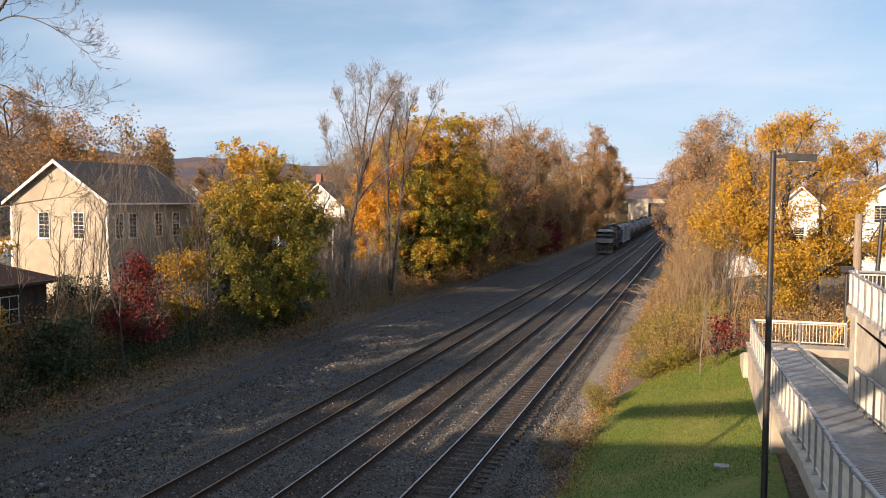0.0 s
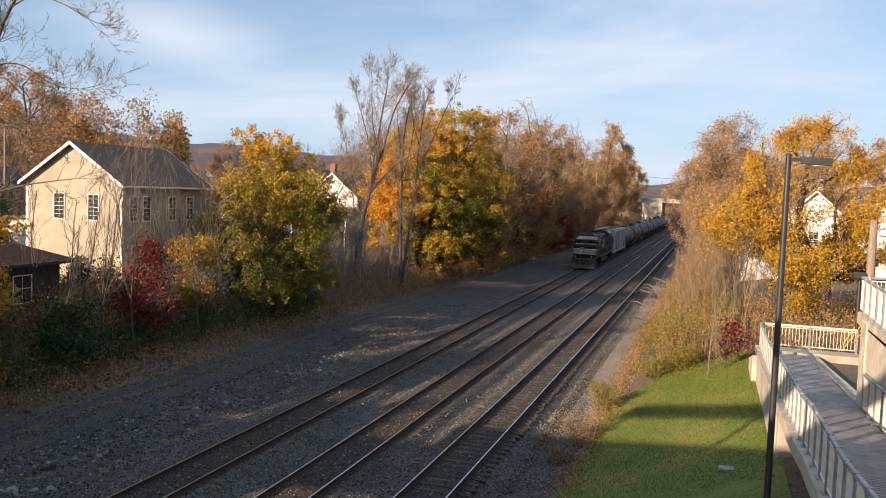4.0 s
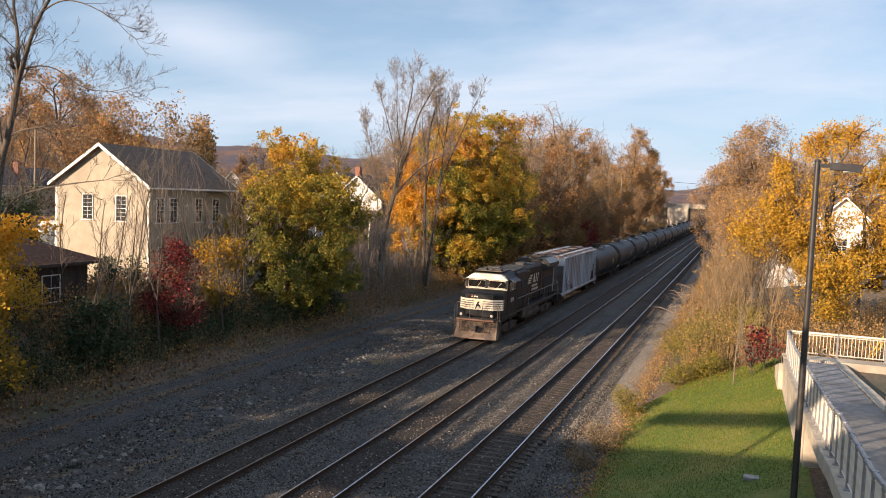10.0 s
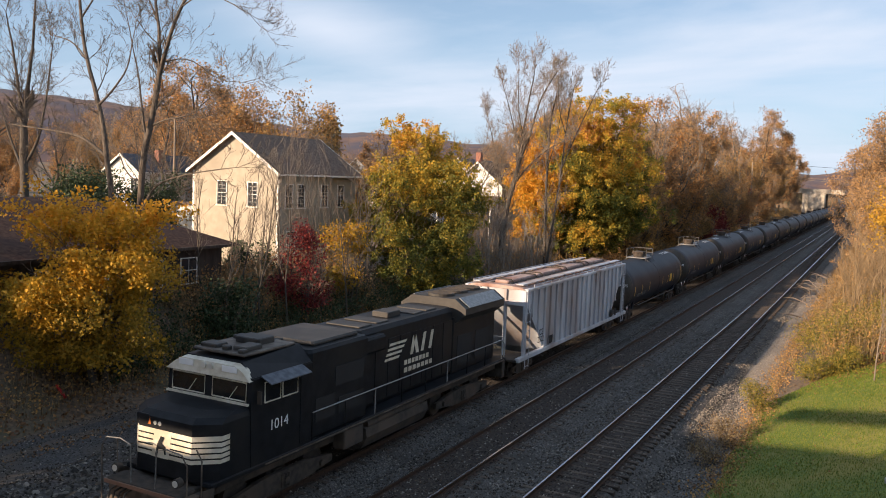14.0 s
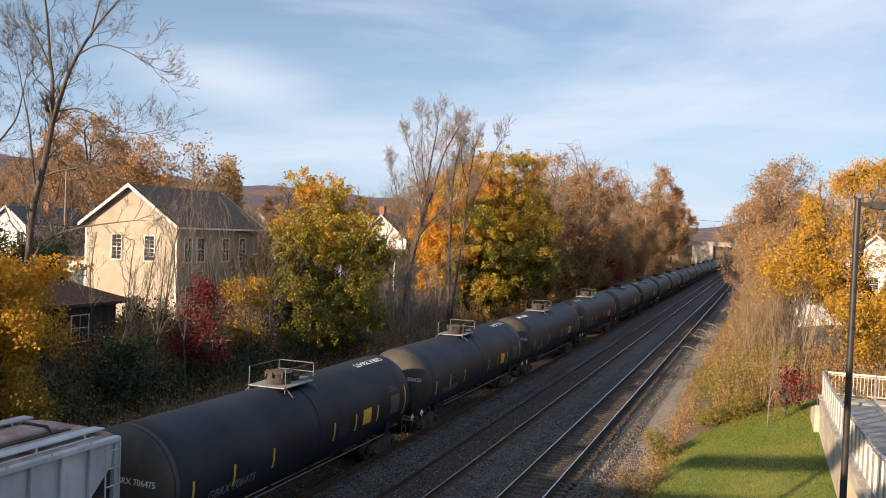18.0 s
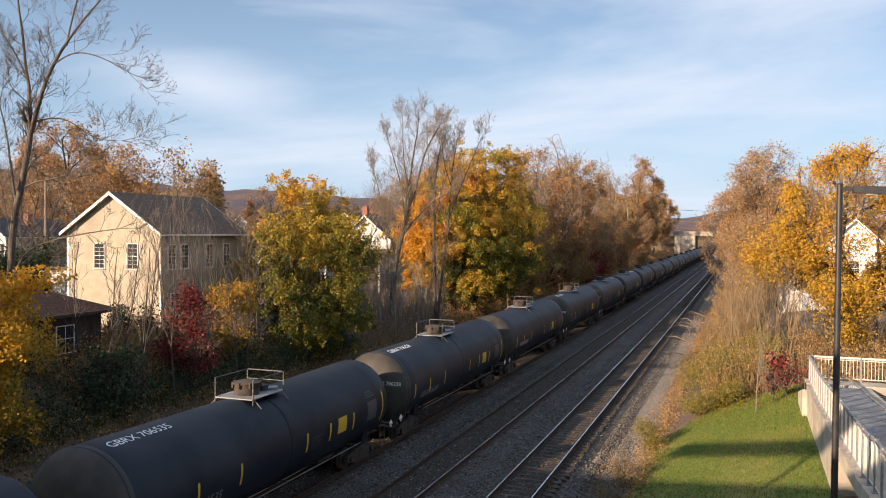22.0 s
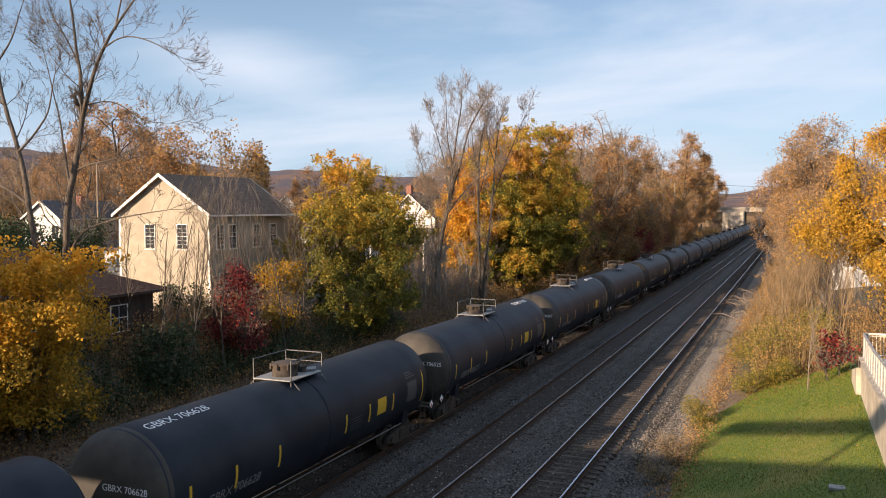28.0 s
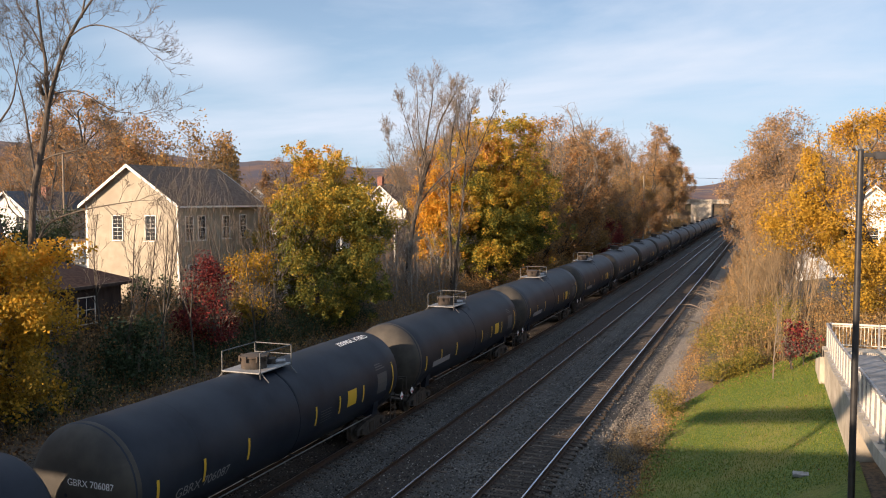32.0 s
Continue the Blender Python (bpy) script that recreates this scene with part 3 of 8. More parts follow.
rv, rf = sheet(spaced(-22.9, -19.0, 0.3), spaced(-20, 120, 0.6) + spaced(124, 330, 8), lambda x, y: ground_z(x, y) + 0.02 + 0.07 * noise.noise((x * 1.4, y * 1.4, 9)) * sstep(-22.9, -22.3, x))
solo("rubble_strip", raw("rubble_strip", rv, rf, RUBBLE, True), RUBBLE, "stony dark ground with rubble beside the track", kind="structure")
rv, rf = sheet(spaced(0, 1, 0.05), spaced(-20, 125, 1.0), lambda u, y: 0)
rv = [(-26.25 + 3.3 * u + 0.16 * noise.noise((u, y * 0.3, 1)) + 0.10 * noise.noise((u * 4, y * 0.9, 6)), y, ground_z(-26.25 + 3.3 * u, y) + 0.03 + 0.03 * abs(math.sin(u * math.pi * 2)) * 0.5) for u, y, z in rv]
road = solo("service_road", raw("service_road", rv, rf, [CINDER, VERGE], True), CINDER, "packed dark cinder access road with a leafy strip between its wheel ruts", kind="structure")
road.data.polygons.foreach_set("material_index", [1 if i % 20 < 3 or 7 <= i % 20 < 10 else 0 for i in range(len(road.data.polygons))])
rv, rf = sheet(spaced(0, 1, 0.1), spaced(-20, 130, 0.6) + spaced(134, 330, 8), lambda x, y: 0)
rv = [(lambda x: (x, y, max(ground_z(x, y), lerp(BED, x)) + 0.03 * min(1, u * 6)))(-6.0 + 0.3 * noise.noise((0, y * 0.8, 2)) * (1 - u) + (2.05 + 0.2 * noise.noise((5, y * 0.6, 2))) * u) for u, y, z in rv]
gravel = solo("gravel_strip", raw("gravel_strip", rv, rf, [GRAVEL, BALLAST], True), GRAVEL, "pale weedy gravel strip beside the dark ballast", kind="structure")
gravel.data.polygons.foreach_set("material_index", [1 if p.center.y + 5 * noise.noise((p.center.x * 1.5, p.center.y * 0.4, 8)) + 9 * (p.center.x + 5.0) < 38 else 0 for p in gravel.data.polygons])


def lawn_z(x, y):
    return ground_z(x, y) + 0.035


def lawn_edge(y):
    return -4.25 + 0.25 * noise.noise((y * 0.4, 0, 0)) + 2.6 * sstep(38.5, 45, y)


rv, rf = [], []
ly = spaced(2, 44.5, 0.5)
for y in ly:
    a = lawn_edge(y)
    for i in range(17):
        x = a + (2.3 - a) * i / 16
        rv.append((x, y, lawn_z(x, y)))
rf = [(j * 17 + i, j * 17 + i + 1, j * 17 + 18 + i, j * 17 + 17 + i) for j in range(len(ly) - 1) for i in range(16)]
solo("lawn", raw("lawn", rv, rf, GRASS, True), GRASS, "mown green lawn on a gentle slope", kind="structure")

# ---- railway tracks ----
RAIL = [(-0.070, -0.165), (0.070, -0.165), (0.070, -0.155), (0.012, -0.135), (0.010, -0.045), (0.036, -0.032), (0.036, -0.006), (0.028, 0.0), (-0.028, 0.0), (-0.036, -0.006), (-0.036, -0.032), (-0.010, -0.045), (-0.012, -0.135), (-0.070, -0.155)]
TIE_ME = Mesh().box(-1.3, 1.3, -0.115, 0.115, -0.35, -0.17, b=0.02).data("tie", TIE)


def railway_track(x, name, label, heads, n_single):
    tr = tagged(new(name), label, "railway track", "tracks", "structure")
    for s, top in zip((-0.7525, 0.7525), heads):
        m = Mesh().prism([(x + s + a, b) for a, b in RAIL], "y", -60, 740)
        m.box(x + s - 0.027, x + s + 0.027, -60, 740, 0.0005, 0.004, 1)
        part("rail", m, [RAIL_RUST, top], tr, "steel rail with a worn bright head")
    rng = random.Random(int(abs(x) * 10))
    far = Mesh()
    plates = Mesh()
    for i in range(int(270 / 0.54)):
        y = 6 + i * 0.54
        dx, dr, dz = rng.uniform(-0.06, 0.06), rng.uniform(-1.0, 1.0), rng.uniform(-0.012, 0.006)
        if i < n_single:
            o = new("tie", TIE_ME)
            o.parent = tr
            o.matrix_local = pose(x + dx, y + rng.uniform(-0.03, 0.03), dz, 0, 0, dr)
        else:
            far.box(x - 1.3 + dx, x + 1.3 + dx, y - 0.115, y + 0.115, -0.3, -0.17 + dz)
        if i < 120:
            for s in (-0.7525, 0.7525):
                plates.box(x + s - 0.19, x + s + 0.19, y - 0.09, y + 0.09, -0.172, -0.158)
                for q in (-0.11, 0.11):
                    plates.box(x + s + q - 0.015, x + s + q + 0.015, y - 0.05, y - 0.02, -0.16, -0.135)
    tagged(part("far_ties", far, TIE, tr), kind="stuff")
    tagged(part("tie_plates", plates, RAIL_RUST, tr), kind="stuff")
    return tr


# ---- stones, rubble ----
def stones(name, rng, n, place, size, mat, label):
    """Loose uneven stones: cut eight-cornered lumps."""
    v, f = [], []
    for _ in range(n):
        p = place(rng)
        if p is None:
            continue
        s = size(rng)
        o = len(v)
        c = [Vector((math.cos(a) * rng.uniform(0.7, 1.15), math.sin(a) * rng.uniform(0.7, 1.15), rng.uniform(-0.3, 0.15))) for a in (0, 1.25, 2.5, 3.8, 5.0)]
        top = Vector((rng.uniform(-0.3, 0.3), rng.uniform(-0.3, 0.3), rng.uniform(0.45, 0.8)))
        for q in c:
            v.append((p[0] + q.x * s, p[1] + q.y * s, p[2] + q.z * s))
        for q in c:
            w_ = q * 0.55 + top * 0.8
            v.append((p[0] + w_.x * s, p[1] + w_.y * s, p[2] + w_.z * s))
        for i in range(5):
            j = (i + 1) % 5
            f.append((o + i, o + j, o + 5 + j, o + 5 + i))
        f.append((o + 5, o + 6, o + 7, o + 8, o + 9))
    return solo(name, raw(name, v, f, mat), mat, label, "stones", kind="stuff")


srng = random.Random(4)


def bed_place(r):
    y = 12 + 58 * r.random() ** 1.6
    x = r.choice((r.uniform(-19.0, -17.4), r.uniform(-14.6, -13.4), r.uniform(-10.6, -9.6), r.uniform(-6.8, -5.4)))
    return (x, y, lerp(BED, x) + 0.01)


PALE = leafy("mixed_stone", [(0, (0.03, 0.028, 0.026)), (0.7, (0.13, 0.118, 0.10)), (1, (0.26, 0.24, 0.21))], 0.0, 0.95)
stones("ballast_stones", srng, 11000, bed_place, lambda r: r.uniform(0.025, 0.055), PALE, "loose grey ballast stones")
stones("rubble_stones", srng, 3200, lambda r: (lambda x, y: (x, y, ground_z(x, y) + 0.03))(r.gauss(-21.0, 0.9), 12 + 60 * r.random() ** 1.5),
       lambda r: 0.03 + 0.13 * r.random() ** 5, PALE, "scattered grey rubble beside the track")
stones("road_edge_stones", srng, 2000, lambda r: (lambda y: (lambda x: (x, y, ground_z(x, y) + 0.03))(-22.5 + r.gauss(0, 0.25)))(12 + 60 * r.random() ** 1.3),
       lambda r: 0.02 + 0.07 * r.random() ** 4, PALE, "pale stones along the road's edge")
for k, (x, y, s) in enumerate([(-21.3, 31.7, 0.30), (-20.7, 22.5, 0.34), (-20.75, 20.9, 0.36), (-19.9, 21.6, 0.24), (-21.6, 18.6, 0.2), (-20.4, 26.3, 0.2), (-20.9, 24.0, 0.26), (-21.9, 20.2, 0.24), (-21.4, 27.8, 0.22), (-19.8, 24.8, 0.2)]):
    rr = random.Random(k)
    s *= 0.62
    m = Mesh()
    ring = [[(x + s * q * math.cos(a) * rr.uniform(0.8, 1.1), y + s * q * math.sin(a) * rr.uniform(0.8, 1.1), ground_z(x, y) + s * h) for a in (i * math.pi / 4 for i in range(8))] for q, h in ((0.85, -0.3), (1.0, 0.15), (0.75, 0.5), (0.3, 0.68))]
    m.loft(ring)
    solo("boulder", m, STONE, "pale grey boulder on the stony track side", "boulder", "boulders", smooth=True)


# ---- train ----
def wheelset(m, y, r=0.44, g=0.72):
    for s in (-g, g):
        m.tube([(s - 0.07, y, r), (s + 0.07, y, r)], r, 16)
        m.tube([(s - math.copysign(0.07, s), y, r), (s - math.copysign(0.10, s), y, r)], r + 0.025, 16)
    m.tube([(-g, y, r), (g, y, r)], 0.08, 8)
    return m


def truck(parent, yc, axles, length, r=0.44, xs_=0.98):
    """Bogie: side frames, bolster, springs and wheelsets under its car."""
    t = Mesh()
    t.box(-0.9, 0.9, yc - 0.2, yc + 0.2, r - 0.05, r + 0.28, b=0.03)
    tk = part("bogie", t, GRIME, parent, "dark cast-steel bogie")
    for s in (-1, 1):
        f = Mesh()
        h = length / 2
        f.prism([(yc - h, r + 0.12), (yc - h, r - 0.10), (yc - h * 0.72, r - 0.16), (yc - h * 0.3, r - 0.28), (yc + h * 0.3, r - 0.28), (yc + h * 0.72, r - 0.16),
                 (yc + h, r - 0.10), (yc + h, r + 0.12), (yc + h * 0.4, r + 0.30), (yc - h * 0.4, r + 0.30)], "x", s * xs_ - 0.07, s * xs_ + 0.07)
        part("side_frame", f, GRIME, tk)
        for q in (-0.14, 0, 0.14):
            sp = Mesh().tube([(s * (xs_ + 0.075), yc + q, r - 0.2), (s * (xs_ + 0.075), yc + q, r + 0.2)], 0.055, 7)
            part("spring", sp, GRIME, tk)
        for a in axles:
            part("bearing_cap", Mesh().tube([(s * (xs_ + 0.06), yc + a, r), (s * (xs_ + 0.16), yc + a, r)], 0.11, 10), GRIME, tk)
    for a in axles:
        part("wheelset", wheelset(Mesh(), yc + a, r), GRIME, tk, "steel wheelset with worn treads", True)
    return tk


def coupler(parent, y, d):
    m = Mesh().box(-0.12, 0.12, min(y, y + 0.45 * d), max(y, y + 0.45 * d), 0.72, 0.95, b=0.03)
    m.box(-0.2, 0.2, min(y + 0.38 * d, y + 0.6 * d), max(y + 0.38 * d, y + 0.6 * d), 0.66, 1.0, b=0.05)
    return part("coupler", m, GRIME, parent)


TANK_L = 18.0


def tank_car():
    """Black tank car, 18 m between coupler faces, its middle over the origin."""
    c = thing("tank_car", "black cylindrical railway tank car with a railed top hatch platform", "tank car", "tank cars of the train")
    R_, ZC, h = 1.63, 2.32, 7.73
    rings = []
    N = 40
    for y, k in [(-h - 0.62, 0.02), (-h - 0.60, 0.30), (-h - 0.52, 0.58), (-h - 0.37, 0.80), (-h - 0.18, 0.94), (-h, 1.0), (-h + 0.9, 1.0), (-2.4, 1.0), (-0.08, 1.0), (-0.07, 1.006), (0.07, 1.006), (0.08, 1.0), (2.4, 1.0),
                 (h - 0.9, 1.0), (h, 1.0), (h + 0.18, 0.94), (h + 0.37, 0.80), (h + 0.52, 0.58), (h + 0.60, 0.30), (h + 0.62, 0.02)]:
        dz = 0.05 * min(1.0, abs(y) / h)
        rings.append([(R_ * k * math.cos(a), y, ZC + dz + R_ * k * math.sin(a)) for a in (2 * math.pi * i / N for i in range(N))])
    part("tank", Mesh().loft(rings), TANK, c, "satin black tank shell with weld bands", True)
    # the leading head carries road dust
    cap = [[(1.003 * R_ * k * math.cos(a), y - 0.006, ZC + 0.05 + 1.003 * R_ * k * math.sin(a)) for a in (2 * math.pi * i / N for i in range(N))]
           for y, k in [(-h - 0.622, 0.03), (-h - 0.60, 0.30), (-h - 0.52, 0.58), (-h - 0.37, 0.80), (-h - 0.18, 0.94), (-h + 0.02, 1.0), (-h + 0.16, 1.0)]]
    part("tank_head", Mesh().loft(cap, caps=False), TANK_DUST, c, "dust-dulled black tank head", True)
    for y in (-5.2, 0, 5.2):
        b = [[(1.637 * math.cos(a), yy, ZC + 0.03 + 1.637 * math.sin(a)) for a in (2 * math.pi * i / N for i in range(N))] for yy in (y - 0.03, y + 0.03)]
        part("weld_band", Mesh().loft(b, caps=False), TANK, c, "", True)
    for s in (-1, 1):
        m = Mesh().prism([(-0.55, 0.75), (0.55, 0.75), (0.42, 1.12), (-0.42, 1.12)], "y", s * 4.9, s * 8.6)
        part("stub_sill", m, GRIME, c)
        m = Mesh().prism([(-1.42, 1.8), (-1.3, 0.95), (1.3, 0.95), (1.42, 1.8), (1.0, 1.4), (0.5, 1.15), (-0.5, 1.15), (-1.0, 1.4)], "y", s * 6.2 - 0.22, s * 6.2 + 0.22)
        part("saddle", m, TANK, c)
        truck(c, s * 6.45, (-0.9, 0.9), 2.5)
        coupler(c, s * 8.5, s)
        # end platform with its grab irons
        part("end_platform", Mesh().box(-1.45, 1.45, s * 8.7 - 0.12, s * 8.7 + 0.12, 1.02, 1.08, b=0.01), GRIME, c)
        for x in (-1.4, -0.5, 0.5, 1.4):
            part("end_post", Mesh().tube([(x, s * 8.8, 1.05), (x, s * 8.8, 1.9)], 0.022, 5), GRIME, c)
        part("end_rail", Mesh().tube([(-1.4, s * 8.8, 1.9), (1.4, s * 8.8, 1.9)], 0.022, 5), GRIME, c)
        for x in (-1.46, 1.46):
            lad = Mesh()
            for z in (0.45, 0.75, 1.05, 1.35):
                lad.tube([(x, s * 7.85, z), (x, s * 7.4, z)], 0.018, 5)
            for q in (7.85, 7.4):
                lad.tube([(x, s * q, 0.4), (x, s * q, 1.5)], 0.022, 5)
            part("step_ladder", lad, GRIME, c)
        # brake and discharge gear
        part("air_reservoir", Mesh().tube([(0.45 * s, s * 3.6, 0.85), (0.45 * s, s * 4.8, 0.85)], 0.22, 10), GRIME, c, "", True)
        part("side_sill_rail", Mesh().tube([(s * 1.45, -5.6, 1.12), (s * 1.45, 5.6, 1.12)], 0.022, 6), PLATFORM_RAIL, c, "thin pale grab rail along the tank's foot")
        for y in (-5.0, -2.5, 0, 2.5, 5.0):
            part("rail_bracket", Mesh().box(min(s * 0.6, s * 1.45), max(s * 0.6, s * 1.45), y - 0.03, y + 0.03, 1.09, 1.14), GRIME, c)
        # reflective strips and panels on the shell
        def panel(y0, y1, a0, a1, n=4, e=0.006):
            mm = Mesh()
            vs = [(s * (R_ + e) * math.cos(a), y, ZC + 0.03 + (R_ + e) * math.sin(a)) for y in (y0, y1) for a in (a0 + (a1 - a0) * i / n for i in range(n + 1))]
            mm.add(vs, [(i, i + 1, n + 2 + i, n + 1 + i) for i in range(n)])
            return mm
        for y in (-7.0, -5.1, -3.0, 1.0, 2.7, 4.6):
            part("reflector_strip", panel(y - 0.05, y + 0.05, -0.30, 0.10), YELLOW, c, "yellow reflective strip")
        part("reflector_strip", panel(7.25, 7.35, -0.45, 0.35, 6), YELLOW, c, "yellow reflective strip")
        part("placard_panel", panel(3.3, 4.0, -0.24, 0.12), YELLOW, c, "square yellow stencil panel")
        part("stencil_panel", panel(5.85, 6.7, -0.28, 0.20), STENCIL, c, "faded grey stencil table")
        for q in range(3):
            part("stencil_line", panel(5.8, 6.6 - 0.15 * q, 0.3 + 0.06 * q, 0.325 + 0.06 * q, 1), STENCIL, c)
        for q in range(5):
            part("stencil_line", panel(1.3, 2.1 - 0.1 * (q % 2), -0.30 + 0.06 * q, -0.285 + 0.06 * q, 1), STENCIL, c)
        part("placard", Mesh().prism([(s * 8.45, 1.10), (s * 8.45 + 0.17, 1.27), (s * 8.45, 1.44), (s * 8.45 - 0.17, 1.27)], "x", 1.50, 1.515), WHITE, c, "white and red diamond placard")
        part("placard_mark", Mesh().prism([(s * 8.45, 1.15), (s * 8.45 + 0.07, 1.22), (s * 8.45, 1.29), (s * 8.45 - 0.07, 1.22)], "x", 1.516, 1.52), RED, c)
    # top platform
    zt = 3.95
    m = Mesh().box(-0.72, 0.72, -1.05, 0.95, zt, zt + 0.04, b=0.01)
    pf = part("hatch_platform", m, PLATFORM, c, "pale steel hatch platform")
    for sx in (-1, 1):
        for y in (-1.0, 0.9):
            part("platform_post", Mesh().tube([(sx * 0.72, y, zt - 0.25), (sx * 0.72, y, zt + 0.66)], 0.02, 5), PLATFORM_RAIL, pf)
        part("platform_brace", Mesh().tube([(sx * 0.70, -0.9, zt), (sx * 0.98, -0.9, 3.68)], 0.02, 5), PLATFORM_RAIL, pf)
        part("platform_brace", Mesh().tube([(sx * 0.70, 0.8, zt), (sx * 0.98, 0.8, 3.68)], 0.02, 5), PLATFORM_RAIL, pf)
        part("platform_rail", Mesh().tube([(sx * 0.72, -1.0, zt + 0.66), (sx * 0.72, 0.9, zt + 0.66)], 0.02, 5), PLATFORM_RAIL, pf)
    part("platform_rail", Mesh().tube([(0.72, 0.9, zt + 0.66), (-0.72, 0.9, zt + 0.66)], 0.02, 5), PLATFORM_RAIL, pf)
    part("platform_rail", Mesh().tube([(0.72, 0.9, zt + 0.34), (-0.72, 0.9, zt + 0.34)], 0.016, 5), PLATFORM_RAIL, pf)
    part("manway", Mesh().tube([(0, -0.25, zt), (0, -0.25, zt + 0.40)], 0.42, 20), GRIME, c, "dark bolted manway", True)
    part("manway_lid", Mesh().tube([(0, -0.25, zt + 0.40), (0, -0.25, zt + 0.45), (0, -0.25, zt + 0.50)], [0.47, 0.47, 0.25], 20), GRIME, c, "domed manway lid", True)
    part("valve_housing", Mesh().tube([(0.1, 0.55, zt), (0.1, 0.55, zt + 0.22)], 0.22, 12), GRIME, c, "", True)
    for i in range(8):
        a = i * math.pi / 4
        part("lid_bolt", Mesh().box(0.47 * math.cos(a) - 0.03, 0.47 * math.cos(a) + 0.03, -0.25 + 0.47 * math.sin(a) - 0.03, -0.25 + 0.47 * math.sin(a) + 0.03, zt + 0.28, zt + 0.47), GRIME, c)
    part("valve", Mesh().tube([(0.2, 0.55, zt + 0.1), (0.55, 0.8, zt + 0.12)], 0.07, 8), GALV, c)
    part("outlet_valve", Mesh().tube([(0, 0, 1.2), (0, 0, 0.72)], [0.3, 0.14], 10), GRIME, c, "", True)
    return c


def curved_text(name, text, size, y, ang, parent, mat, turned=False):
    """Lettering on the tank's side, tangent to the shell."""
    R_, ZC = 1.642, 2.35
    rot = Matrix(((0, -math.sin(ang), math.cos(ang), R_ * math.cos(ang)), (1, 0, 0, y), (0, math.cos(ang), math.sin(ang), ZC + R_ * math.sin(ang)), (0, 0, 0, 1)))
    return lettering(name, text, size, rot @ Matrix.Rotation(math.pi, 4, "Z") if turned else rot, mat, parent)


def covered_hopper():
    c = thing("covered_hopper", "grey covered hopper wagon with ribbed sides and a rust-stained roof", "hopper wagon")
    L, zt, zb = 8.3, 4.30, 1.05
    # body: vertical sides over sloped bays, ends sloping inwards at the bottom
    m = Mesh()
    prof = [(-L, zt), (L, zt), (L, zt - 0.55), (L - 1.9, 1.9), (L - 2.6, zb), (-L + 2.6, zb), (-L + 1.9, 1.9), (-L, zt - 0.55)]
    m.prism(prof, "x", -1.5, 1.5)
    body = part("body", m, HOPPER, c, "weathered pale grey hopper body")
    for s in (-1, 1):
        for i in range(19):
            y = -7.47 + 0.83 * i
            zlow = max(1.0, lerp([(-8.3, 3.75), (-6.4, 1.9), (-5.7, 1.05), (5.7, 1.05), (6.4, 1.9), (8.3, 3.75)], y))
            part("rib", Mesh().box(min(s * 1.5, s * 1.60), max(s * 1.5, s * 1.60), y - 0.05, y + 0.05, zlow, zt - 0.02, b=0.012), HOPPER, body)
        part("side_sill", Mesh().box(min(s * 1.42, s * 1.62), max(s * 1.42, s * 1.62), -9.1, 9.1, 1.0, 1.2, b=0.02), HOPPER, c)
        part("roof_edge", Mesh().box(min(s * 1.45, s * 1.64), max(s * 1.45, s * 1.64), -8.35, 8.35, zt - 0.06, zt + 0.06, b=0.015), HOPPER, c)
        for i in range(14):
            part("roof_bracket", Mesh().tube([(s * 1.6, -7.5 + i * 1.15, zt + 0.05), (s * 1.6, -7.5 + i * 1.15, zt + 0.22)], 0.02, 5), HOPPER, c)
        part("roof_grab_rail", Mesh().tube([(s * 1.6, -7.5, zt + 0.2), (s * 1.6, 7.5, zt + 0.2)], 0.022, 5), HOPPER, c)
        for x in (-1.5, -0.5, 0.5, 1.5):
            part("end_post", Mesh().box(x - 0.07, x + 0.07, min(s * 8.25, s * 8.4), max(s * 8.25, s * 8.4), 1.1, zt - 0.02, b=0.015), HOPPER, c)
        part("end_beam", Mesh().box(-1.5, 1.5, min(s * 8.2, s * 8.42), max(s * 8.2, s * 8.42), zt - 0.75, zt - 0.55, b=0.02), HOPPER, c)
        part("end_deck", Mesh().box(-1.5, 1.5, min(s * 7.2, s * 9.2), max(s * 7.2, s * 9.2), 1.0, 1.12, b=0.02), GRIME, c)
        for x in (-1.62, 1.62):
            lad = Mesh()
            for z in range(9):
                lad.tube([(x, s * 8.35, 0.7 + 0.42 * z), (x, s * 7.9, 0.7 + 0.42 * z)], 0.018, 5)
            for q in (8.35, 7.9):
                lad.tube([(x, s * q, 0.6), (x, s * q, zt)], 0.022, 5)
            part("ladder", lad, HOPPER, c)
        truck(c, s * 7.15, (-0.9, 0.9), 2.5)
        coupler(c, s * 9.1, s)
    roof = part("roof", Mesh().prism([(-1.55, zt), (1.55, zt), (1.3, zt + 0.1), (0.5, zt + 0.16), (-0.5, zt + 0.16), (-1.3, zt + 0.1)], "y", -8.35, 8.35), HOPPER_ROOF, c, "rust-stained grey roof")
    for q in (-1, 1):
        part("hatch_walk", Mesh().box(q * 1.12 - 0.17, q * 1.12 + 0.17, -8.2, 8.2, zt + 0.20, zt + 0.24, b=0.01), HOPPER, roof, "pale roof walkway")
        # dark strip in place of a modelled recess and its shade
        part("recess_strip", Mesh().box(q * 0.47 - 0.07, q * 0.47 + 0.07, -7.9, 7.9, zt + 0.15, zt + 0.19), GRIME, roof, "dark strip standing in for the shaded recess beside the hatch")
        for i in range(12):
            part("walk_bracket", Mesh().box(q * 1.12 - 0.15, q * 1.12 + 0.15, -7.6 + i * 1.38 - 0.03, -7.6 + i * 1.38 + 0.03, zt + 0.04, zt + 0.2), HOPPER, roof)
